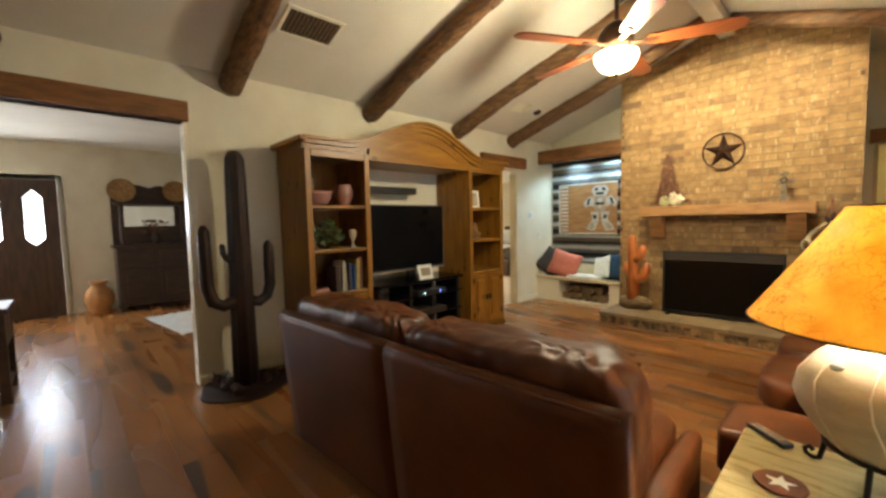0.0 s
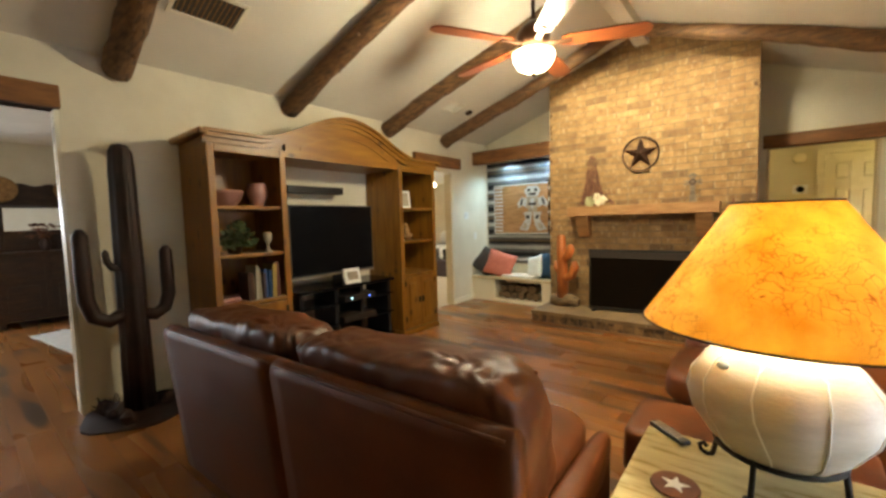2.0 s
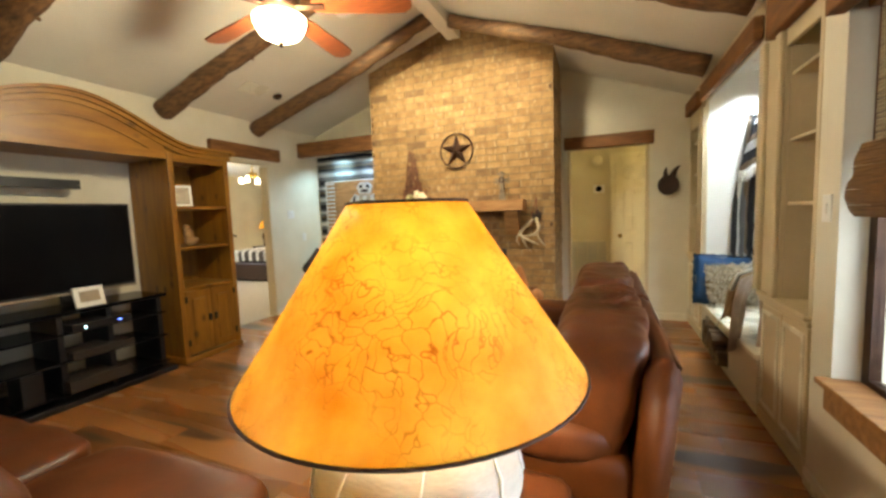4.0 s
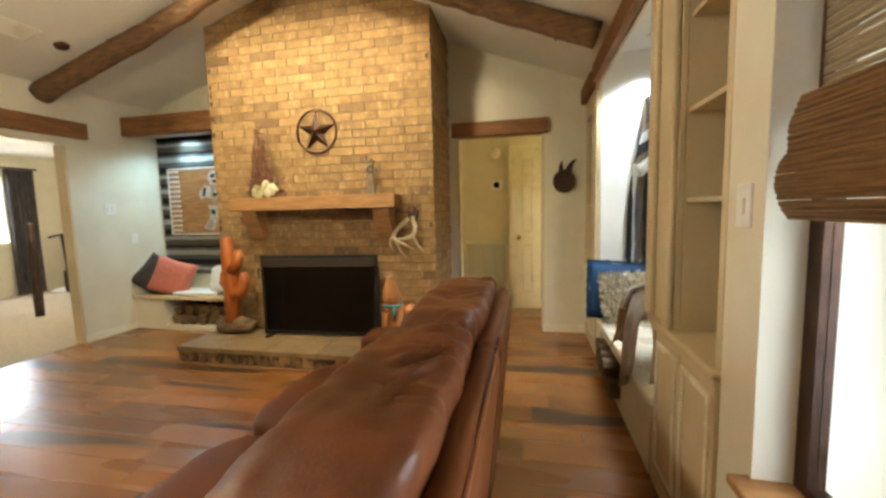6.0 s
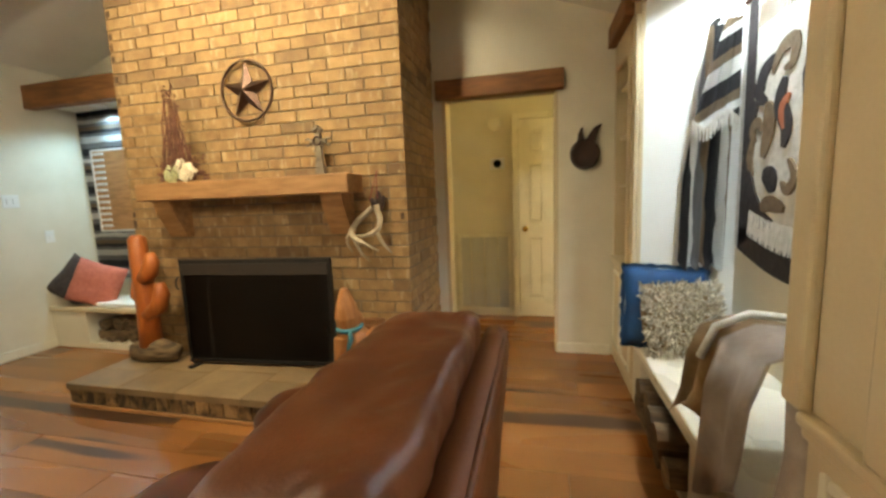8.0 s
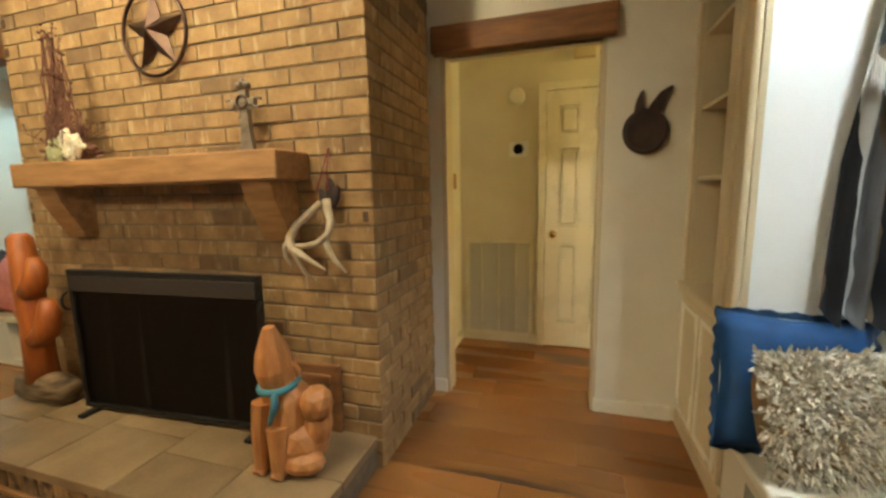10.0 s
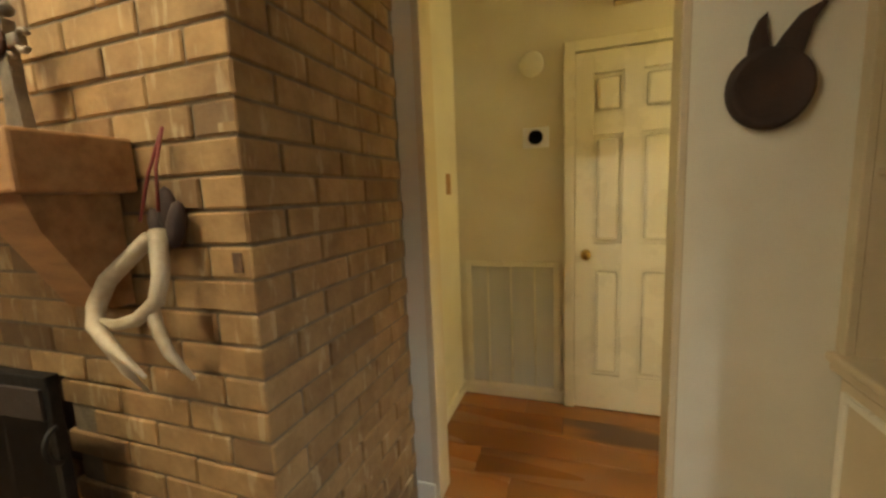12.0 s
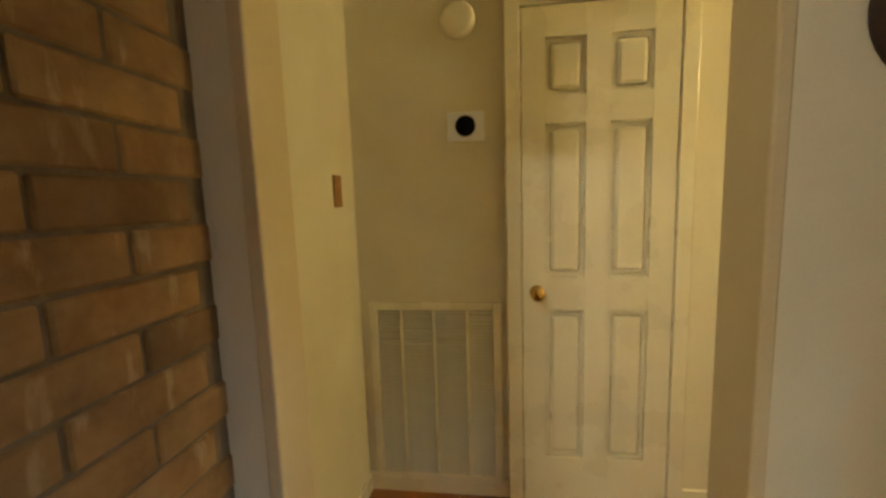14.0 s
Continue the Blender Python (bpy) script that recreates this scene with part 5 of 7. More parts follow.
def poncho():
    p = thing("poncho", "brown, black and white striped poncho on a hook", "garment", pose(2.93, NB1 - 0.035, 2.14))
    bm = bmesh.new()
    nx, nz = 26, 16
    rows = []
    for j in range(nz + 1):
        f = j / nz
        w = 0.06 + 0.09 * min(1, f * 1.6) + 0.03 * max(0, f - 0.6)
        rows.append([bm.verts.new((0.09 - (w + 0.07) * (1 - i / nx), -0.05 + 0.028 * math.sin(i * 0.95 + f * 2) * (0.3 + f), -0.02 - 1.24 * f - 0.05 * abs(math.sin(i * 0.5)) * f)) for i in range(nx + 1)])
    for a, b in zip(rows, rows[1:]):
        for i in range(nx):
            bm.faces.new((a[i], a[i + 1], b[i + 1], b[i]))
    bmesh.ops.solidify(bm, geom=bm.faces[:], thickness=0.01)
    part("body", bm, PONCHO, p, smooth=True)
    bm = bmesh.new()
    rows = []
    for j in range(11):
        f = j / 10
        w = -0.02 + 0.14 * f
        rows.append([bm.verts.new((0.10 - (w + 0.09) * (1 - i / 20), -0.075 + 0.015 * math.sin(i * 0.9) - 0.01 * f, 0.0 - 0.50 * f - 0.04 * math.sin(i * 0.31) * f)) for i in range(21)])
    for a, b in zip(rows, rows[1:]):
        for i in range(20):
            bm.faces.new((a[i], a[i + 1], b[i + 1], b[i]))
    bmesh.ops.solidify(bm, geom=bm.faces[:], thickness=0.008)
    part("yoke", bm, PONCHO_Z, p, smooth=True)
    bm = bmesh.new()
    for i in range(40):
        x = -0.112 + 0.212 * i / 39
        z = -0.50 - 0.04 * math.sin(i * 0.16)
        rod(bm, (x, -0.085, z + 0.01), (x + 0.01 * math.sin(i * 2.2), -0.088, z - 0.07), 0.004, 0.002, 5)
    part("fringe", bm, WOOLW, p)
    part("hook", boxes((-0.012, 0.012, -0.06, 0.03, -0.01, 0.012), bevel=0.003), IRON, p)


poncho()


def wool_hanging():
    w = thing("woven_wall_hanging", "ivory, black and brown woven wool wall hanging", "wall hanging", pose(RX + 0.52, 4.62, 2.22, 0, 0, -90))
    def panel(name, pts, mat, depth, label=""):
        bm = bmesh.new()
        extruded(bm, pts, "y", -depth, -0.004)
        return part(name, bm, mat, w, label)
    # local x runs towards the south, z down from the rod
    n = 14
    bottom = [(0.52 - 1.04 * i / n, -1.27 - 0.10 * math.sin(math.pi * i / n)) for i in range(n + 1)]
    panel("cloth", [(-0.52, 0.0), (0.52, 0.0)] + bottom, WOOLW, 0.012)
    panel("border", [(-0.52, 0.0), (-0.44, 0.0), (-0.42, -1.22), (-0.52, -1.27)], WOOLK, 0.018)
    panel("border", [(0.52, 0.0), (0.44, 0.0), (0.42, -1.22), (0.52, -1.27)], WOOLK, 0.018)
    panel("border", [(b[0], b[1] + 0.13) for b in bottom] + bottom[::-1], WOOLK, 0.018)
    panel("selvedge", [(-0.565, 0.0), (-0.522, 0.0), (-0.522, -1.27), (-0.565, -1.25)], WOOLW, 0.012)
    panel("selvedge", [(0.565, 0.0), (0.522, 0.0), (0.522, -1.27), (0.565, -1.25)], WOOLW, 0.012)

    def curve(points, wide):
        """A tapered curl round a smooth run of points."""
        run = []
        for i in range(len(points) - 1):
            p0, p1, p2, p3 = [points[max(0, min(len(points) - 1, i + k))] for k in (-1, 0, 1, 2)]
            for q in range(5):
                f = q / 5
                run.append(tuple(0.5 * (2 * p1[c] + (p2[c] - p0[c]) * f + (2 * p0[c] - 5 * p1[c] + 4 * p2[c] - p3[c]) * f * f + (3 * p1[c] - p0[c] - 3 * p2[c] + p3[c]) * f ** 3) for c in (0, 1)))
        left, right = [], []
        for i, (x, z) in enumerate(run):
            u, v = run[max(0, i - 1)], run[min(len(run) - 1, i + 1)]
            d = math.hypot(v[0] - u[0], v[1] - u[1]) or 1
            w = wide * math.sin(math.pi * (i + 0.8) / (len(run) + 0.6)) ** 0.7
            left.append((x - (v[1] - u[1]) / d * w, z + (v[0] - u[0]) / d * w))
            right.append((x + (v[1] - u[1]) / d * w, z - (v[0] - u[0]) / d * w))
        return left + right[::-1]
    motif = ((WOOLK, 0.045, ((-0.26, -0.34), (-0.36, -0.40), (-0.38, -0.50), (-0.30, -0.54))), (WOOLT, 0.035, ((-0.28, -0.42), (-0.22, -0.33), (-0.12, -0.32), (-0.13, -0.41), (-0.2, -0.42))),
             (WOOLK, 0.040, ((-0.40, -0.52), (-0.44, -0.58), (-0.40, -0.66))), (WOOLT, 0.030, ((-0.40, -0.72), (-0.43, -0.66), (-0.38, -0.62), (-0.35, -0.68))), (WOOLT, 0.028, ((-0.42, -0.70), (-0.44, -0.80), (-0.40, -0.90))),
             (WOOLT, 0.050, ((-0.30, -0.54), (-0.28, -0.66), (-0.33, -0.82))), (WOOLK, 0.045, ((-0.17, -0.46), (-0.20, -0.56), (-0.14, -0.68), (-0.16, -0.78))), (WOOLO, 0.022, ((-0.13, -0.54), (-0.18, -0.60), (-0.15, -0.70))),
             (WOOLK, 0.055, ((-0.44, -0.86), (-0.40, -1.00), (-0.30, -1.10), (-0.18, -1.12))), (WOOLK, 0.050, ((-0.30, -0.88), (-0.24, -0.90), (-0.22, -0.98))), (WOOLT, 0.040, ((-0.30, -1.04), (-0.22, -1.02), (-0.10, -1.05))),
             (WOOLT, 0.024, ((-0.10, -0.82), (-0.05, -0.90), (-0.10, -0.96), (-0.15, -0.91))))
    for i, (mat, wide, pts) in enumerate(motif):
        for side in (1, -1):
            panel("scroll_motif", curve([(x * side, z) for x, z in pts], wide), mat, 0.016 + 0.0008 * i)
    panel("scroll_motif", [(0.0, -0.30), (0.055, -0.48), (0.03, -0.70), (0.0, -0.80), (-0.03, -0.70), (-0.055, -0.48)], WOOLK, 0.0155)
    bm = bmesh.new()
    for i in range(60):
        x = -0.40 + 0.8 * i / 59
        z = -1.02 - 0.10 * math.sin(math.pi * (x + 0.52) / 1.04)
        rod(bm, (x, -0.020, z), (x + 0.008 * math.sin(i * 1.7), -0.026, z - 0.13), 0.005, 0.003, 5)
    part("fringe", bm, WOOLW, w)
    bm = bmesh.new()
    for i in range(36):
        x = -0.40 + 0.8 * i / 35
        rod(bm, (x, -0.018, -0.06), (x, -0.024, -0.17), 0.004, 0.003, 5)
    part("fringe", bm, WOOLT, w)
    bm = bmesh.new()
    rod(bm, (-0.56, -0.012, 0.012), (0.56, -0.012, 0.012), 0.012, segs=10)
    part("rod", bm, TWIG, w, smooth=True)


wool_hanging()
# small pots on the far shelves
for y, z, s, mat, label in ((5.50, 1.34, 0.05, BRONZE, "small dark bronze pot on the shelf"), (5.52, 0.805, 0.10, TERRA, "round brown clay pot on the cabinet")):
    bm = bmesh.new()
    lathe(bm, [(s * 0.5, 0), (s * 0.95, s * 0.5), (s, s * 0.9), (s * 0.7, s * 1.5), (s * 0.45, s * 1.65), (s * 0.5, s * 1.75), (s * 0.35, s * 1.72), (0.0, s * 0.4)], segs=20)
    ob = tagged(part("clay_pot", bm, mat, None, "", True), label, "pot")
    ob.location = (RX + 0.14, y, z)



def metal_cat():
    """Flat cut-metal cat: two legs, body, head with ears, and a spiral wire tail."""
    c = thing("metal_cat_ornament", "dark cut-metal cat with a spiral tail on the cabinet", "ornament", pose(RX + 0.17, 3.27, 0.805, 0, 0, -35) @ Matrix.Scale(0.85, 4))
    bm = bmesh.new()
    extruded(bm, [(-0.045, 0.0), (-0.012, 0.0), (-0.010, 0.055), (0.012, 0.055), (0.014, 0.0), (0.045, 0.0), (0.046, 0.10), (0.040, 0.135), (0.052, 0.165), (0.050, 0.195), (0.058, 0.225), (0.036, 0.207),
                  (-0.028, 0.207), (-0.056, 0.228), (-0.052, 0.195), (-0.056, 0.165), (-0.042, 0.140), (-0.046, 0.10)], "y", -0.006, 0.006)
    part("body", bm, RUST, c)
    bm = bmesh.new()
    tube(bm, [(0.005 + (0.048 - 0.0017 * k) * math.cos(-1.7 - 0.3 * k), 0.004, 0.250 + (0.048 - 0.0017 * k) * math.sin(-1.7 - 0.3 * k)) for k in range(26)], 0.004, 6)
    part("tail", bm, RUST, c, smooth=True)


metal_cat()

# window with a woven shade
win = thing("window_1", "bright window in a dark frame with a wooden sill", "window", kind="structure")
W0, W1, WZ0, WZ1 = 0.90, 2.78, 0.56, 2.12
part("window_frame", boxes((RX + 0.095, RX + 0.135, W0, W0 + 0.05, WZ0, WZ1), (RX + 0.095, RX + 0.135, W1 - 0.05, W1, WZ0, WZ1), (RX + 0.095, RX + 0.135, W0 + 0.05, W1 - 0.05, WZ0, WZ0 + 0.05), (RX + 0.095, RX + 0.135, W0 + 0.05, W1 - 0.05, WZ1 - 0.05, WZ1),
                           (RX + 0.100, RX + 0.130, (W0 + W1) / 2 - 0.025, (W0 + W1) / 2 + 0.025, WZ0 + 0.05, WZ1 - 0.05)), BRONZE, win, "dark bronze frame")
for a, b in ((W0 + 0.05, (W0 + W1) / 2 - 0.025), ((W0 + W1) / 2 + 0.025, W1 - 0.05)):
    pane = part("pane", boxes((RX + 0.112, RX + 0.116, a, b, WZ0 + 0.05, WZ1 - 0.05)), GLASS, win)
    pane.visible_shadow = False
part("window_sill", boxes((RX - 0.05, RX + 0.095, W0 - 0.03, W1 + 0.02, WZ0, WZ0 + 0.028), bevel=0.005), MANTEL, win, "brown wooden sill")
part("apron", boxes((RX - 0.02, RX - 0.001, W0 - 0.02, W1 + 0.01, WZ0 - 0.11, WZ0), bevel=0.004), MANTEL, win, "brown wooden apron")


def woven_shade():
    s = thing("woven_roman_shade", "brown woven bamboo roman shade, half raised", "window shade", pose(RX, 0, 0))
    # single reeds take the painted backlight colour, the folds below plain bamboo
    for k in range(34):
        z = 1.47 + 0.0175 * k
        bm = bmesh.new()
        rod(bm, (0.075, W0 + 0.01, z + 0.002 * math.sin(k * 2.1)), (0.075, W1 - 0.05, z + 0.002 * math.cos(k * 1.7)), 0.0078, segs=6)
        part("reed", bm, REED_BACKLIT, s)
    for i, (z0, z1, d) in enumerate(((1.36, 1.56, 0.0), (1.27, 1.44, -0.022))):
        bm = bmesh.new()
        for k in range(int((z1 - z0) / 0.012)):
            z = z0 + 0.012 * k
            f = k * 0.012 / (z1 - z0)
            x = d - 0.030 * math.sin(math.pi * f) + 0.055
            rod(bm, (x, W0 + 0.005, z + 0.003 * math.sin(k)), (x, W1 - 0.035, z + 0.003 * math.cos(k * 1.3)), 0.0078, segs=6)
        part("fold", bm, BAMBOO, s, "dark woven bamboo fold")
    bm = bmesh.new()
    for y in [W0 + 0.12 + 0.17 * i for i in range(11)]:
        rod(bm, (0.064, y, 1.47), (0.064, y, 2.06), 0.0025, segs=5)
    part("binding", bm, TWIG, s)
    part("headrail", boxes((0.05, 0.10, W0 + 0.005, W1 - 0.006, 2.06, 2.10), bevel=0.004), BAMBOO, s)


woven_shade()

tagged(part("distance_east", boxes((9.0, 9.1, -12, 14, -0.3, 7)), OUTSIDE), "bright hazy distance outside the window", "backdrop", kind="structure")

# ---- entertainment centre ----
def entertainment_centre():
    e = thing("entertainment_centre", "honey pine entertainment centre with an arched crown", "cabinet", pose(-2.0, 1.13, 0))
    D, W, T, H = 0.55, 2.62, 0.62, 1.98      # depth to the wall, width, tower, height
    for side in (0, 1):
        a = 0.0 if side == 0 else W - T
        b = a + T
        part("side_panel", boxes((-D, 0, a, a + 0.028, 0.05, H), bevel=0.004), PINE, e)
        part("side_panel", boxes((-D, 0, b - 0.028, b, 0.05, H), bevel=0.004), PINE, e)
        part("back_panel", boxes((-D, -D + 0.015, a + 0.028, b - 0.028, 0.05, H)), PINE, e)
        part("top_panel", boxes((-D, 0, a + 0.028, b - 0.028, H - 0.03, H)), PINE, e)
        for z in (0.72, 1.11, 1.50):
            part("shelf", boxes((-D + 0.015, -0.008 if z > 0.8 else 0.012, a + 0.028, b - 0.028, z - 0.028, z), bevel=0.005), PINE_X, e)
        part("stile", boxes((0, 0.02, a - 0.004, a + 0.05, 0.05, H), bevel=0.006), PINE, e)
        part("stile", boxes((0, 0.02, b - 0.05, b + 0.004, 0.05, H), bevel=0.006), PINE, e)
        part("top_rail", boxes((0, 0.019, a + 0.05, b - 0.05, H - 0.07, H), bevel=0.004), PINE_X, e)
        part("plinth", boxes((-D, 0.035, a - 0.012, b + 0.012, 0.0, 0.06), bevel=0.012), PINE_X, e)
        m = (a + b) / 2
        for c, d, hx in ((a + 0.05, m - 0.002, m - 0.03), (m + 0.002, b - 0.05, m + 0.03)):
            door = part("cabinet_door", boxes((0.001, 0.021, c, d, 0.075, 0.685), bevel=0.004), PINE, e)
            part("raised_panel", boxes((0.020, 0.034, c + 0.055, d - 0.055, 0.15, 0.61), bevel=0.012), PINE, door)
            part("iron_pull", boxes((0.020, 0.040, hx - 0.014, hx + 0.014, 0.36, 0.43), bevel=0.004), IRON, door)
            hinge = c if hx > c + 0.1 and c < m - 0.1 else d
            for z in (0.16, 0.58):
                part("hinge", boxes((0.012, 0.028, hinge - 0.012, hinge + 0.012, z, z + 0.06), bevel=0.003), IRON, door)
    # crown with a bell arch over the television bay
    def crown_z(y):
        u = (y - W / 2) / (W / 2 - T * 0.62)
        return H + 0.075 + (0.295 * (0.5 + 0.5 * math.cos(math.pi * min(1, abs(u)))) ** 0.85 if abs(u) < 1 else 0.0)
    n = 60
    ys = [-0.03 + (W + 0.06) * i / n for i in range(n + 1)]
    bm = bmesh.new()
    extruded(bm, [(T - 0.0, H - 0.055), (W - T, H - 0.055)] + [(y, crown_z(y) - 0.07) for y in ys[::-1] if T <= y <= W - T], "x", -0.03, 0.014)
    part("arch_board", bm, PINE_X, e)
    def arch(y0, y1, lo, hi):
        pts = [y for y in ys if y0 <= y <= y1]
        return [(y, crown_z(y) + hi) for y in pts] + [(y, crown_z(y) + lo) for y in pts[::-1]]
    for lo, hi, x in ((-0.085, -0.04, 0.03), (-0.045, -0.01, 0.055), (-0.012, 0.012, 0.085)):
        bm = bmesh.new()
        extruded(bm, arch(-0.04, W + 0.04, lo, hi), "x", -0.02, x)
        part("crown_moulding", bm, PINE_X, e)
    for y0, y1 in ((-0.07, -0.0), (W, W + 0.07)):
        part("crown_return", boxes((-D - 0.0, 0.08, y0, y1, H + 0.04, H + 0.085), bevel=0.012), PINE, e)
    for y0, y1 in ((0.0, T), (W - T, W)):
        part("crown_top", boxes((-D, -0.021, y0, y1, H + 0.001, H + 0.07)), PINE_X, e)
    bm = bmesh.new()
    extruded(bm, [(y, crown_z(y) - 0.16) for y in ys if T + 0.15 <= y <= W - T - 0.15] + [(y, crown_z(y) - 0.185) for y in ys[::-1] if T + 0.15 <= y <= W - T - 0.15], "x", 0.010, 0.026)
    part("carved_line", bm, PINE_X, e)
    part("bridge_panel", boxes((-D, -0.032, T + 0.001, W - T - 0.001, H - 0.05, H - 0.03)), PINE_X, e)


entertainment_centre()
UY, UX = 1.13, -2.0


def turned(name, label, category, place, profile, mat, segs=24):
    bm = bmesh.new()
    lathe(bm, profile, segs=segs)
    ob = tagged(part(name, bm, mat, None, "", True), label, category)
    ob.location = place
    return ob


turned("ceramic_bowl", "dusty pink ceramic bowl on the pine shelf", "bowl", (-2.24, 1.36, 1.50), [(0.05, 0), (0.06, 0.008), (0.10, 0.05), (0.125, 0.11), (0.128, 0.135), (0.118, 0.135), (0.09, 0.05), (0, 0.02)], LILAC)
turned("ceramic_vase", "dusty pink ceramic vase on the pine shelf", "vase", (-2.20, 1.60, 1.50), [(0.045, 0), (0.05, 0.01), (0.085, 0.09), (0.088, 0.14), (0.072, 0.185), (0.075, 0.20), (0.062, 0.20), (0.06, 0.17), (0, 0.05)], LILAC)


def ivy():
    p = thing("potted_ivy", "trailing green leafy plant on the pine shelf", "plant", pose(-2.2, 1.38, 1.11))
    bm = bmesh.new()
    lathe(bm, [(0.05, 0), (0.07, 0.09), (0.075, 0.10), (0.06, 0.10), (0, 0.08)], segs=16)
    part("pot", bm, BRONZE, p, smooth=True)
    rng = random.Random(12)
    bm = bmesh.new()
    for k in range(170):
        a, r = rng.uniform(0, 6.28), rng.uniform(0.02, 0.17)
        c = Vector((0.06 + 0.09 * math.cos(a) * r / 0.17, r * math.sin(a) * 0.95, 0.05 + rng.uniform(0, 0.26) * (1 - r / 0.25)))
        s = rng.uniform(0.02, 0.038)
        m = Matrix.Translation(c) @ Euler((rng.uniform(-1, 1), rng.uniform(-1, 1), a)).to_matrix().to_4x4()
        vs = [bm.verts.new(m @ Vector(q)) for q in ((0, -s, 0), (s * 0.7, -s * 0.2, 0.004), (s * 0.45, s * 0.6, 0), (0, s, -0.006), (-s * 0.45, s * 0.6, 0), (-s * 0.7, -s * 0.2, 0.004))]
        bm.faces.new(vs)
    part("foliage", bm, LEAF, p)
    bm = bmesh.new()
    for k in range(14):
        a = rng.uniform(0, 6.28)
        tube(bm, [(0, 0, 0.09), (0.06 * math.cos(a), 0.08 * math.sin(a), 0.2), (0.1 * math.cos(a), 0.15 * math.sin(a), 0.12)], 0.003, 5)
    part("stem_spray", bm, TWIG, p)


ivy()
turned("small_lamp", "small silver goblet beside the plant", "ornament", (-2.07, 1.60, 1.11), [(0.035, 0), (0.035, 0.01), (0.012, 0.03), (0.012, 0.07), (0.035, 0.10), (0.04, 0.15), (0.03, 0.17), (0.0, 0.175)], GREYMETAL)
rng = random.Random(31)
cols = [((0.05, 0.02, 0.015), "dark brown"), ((0.10, 0.05, 0.03), "brown"), ((0.45, 0.40, 0.30), "cream"), ((0.30, 0.26, 0.17), "tan"), ((0.05, 0.025, 0.02), "dark"), ((0.02, 0.06, 0.17), "blue"), ((0.025, 0.08, 0.2), "blue"), ((0.35, 0.25, 0.06), "ochre"), ((0.12, 0.03, 0.02), "maroon")]
y = 1.40
for i, (c, nm) in enumerate(cols):
    w, h, d = rng.uniform(0.022, 0.038), rng.uniform(0.22, 0.30), rng.uniform(0.16, 0.2)
    mat = textured("book_cover_%s" % nm, tuple(k * 0.8 for k in c), tuple(min(1, k * 1.15) for k in c), 0.6, 9.0, bump=0.1)
    bk = thing("book", "upright %s hardback book on the pine shelf" % nm, "book", pose(-2.12, y + w / 2, 0.72, rng.uniform(-3, 3), 0, 0), "books on the pine shelf")
    part("cover", boxes((-d / 2, d / 2, -w / 2, -w / 2 + 0.003, 0, h), (-d / 2, d / 2, w / 2 - 0.003, w / 2, 0, h), (d / 2 - 0.003, d / 2, -w / 2, w / 2, 0, h)), mat, bk)
    part("pages", boxes((-d / 2 + 0.004, d / 2 - 0.003, -w / 2 + 0.003, w / 2 - 0.003, 0.004, h - 0.004)), WHITECLOTH, bk)
    y += w + 0.004
bm = bmesh.new()
cushion(bm, -0.06, 0.06, -0.09, 0.09, 0, 0.05, 3, 6, 0.01)
ob = tagged(part("seashell", bm, LILAC, None, "", True), "pinkish shell ornament on the pine shelf", "ornament")
ob.location = (-2.09, 1.26, 0.72)


def photo_frame():
    f = thing("photo_frame", "white framed photograph on the pine shelf", "picture frame", pose(-2.10, 3.33, 1.50, -12, 0, 62))
    part("frame", boxes((-0.075, -0.055, -0.008, 0.008, 0, 0.21), (0.055, 0.075, -0.008, 0.008, 0, 0.21), (-0.055, 0.055, -0.008, 0.008, 0, 0.02), (-0.055, 0.055, -0.008, 0.008, 0.19, 0.21), bevel=0.003), WHITEPL, f)
    part("photograph", boxes((-0.055, 0.055, -0.003, 0.004, 0.02, 0.19)), GREYMETAL, f)


photo_frame()
bm = bmesh.new()
for p, r in (((0, 0, 0.05), (0.05, 0.06, 0.05)), ((0, -0.02, 0.12), (0.04, 0.045, 0.06)), ((0, -0.03, 0.18), (0.03, 0.035, 0.035)), ((0, 0.05, 0.06), (0.03, 0.03, 0.03))):
    bmesh.ops.create_icosphere(bm, subdivisions=2, radius=1, matrix=Matrix.Translation(p) @ Matrix.Diagonal((*r, 1)))
ob = tagged(part("small_figurine", bm, WICKER, None, "", True), "small tan figurine on the pine shelf", "figurine")
ob.location = (-2.12, 3.38, 1.11)


def television():
    t = thing("television", "large black flat television on a stand", "television", pose(-2.20, 2.42, 0.80))
    part("panel", boxes((-0.035, 0.0, -0.54, 0.475, 0.025, 0.725), bevel=0.004), BLACK, t)
    part("screen", boxes((-0.002, 0.002, -0.525, 0.46, 0.045, 0.71)), SCREENGLASS, t, "dark glossy screen")
    part("lower_trim", boxes((-0.03, 0.005, -0.54, 0.475, 0.008, 0.0245), bevel=0.003), GREYMETAL, t, "silver lower edge")
    part("neck", boxes((-0.05, -0.02, -0.05, 0.05, -0.085, 0.10)), BLACK, t)


television()


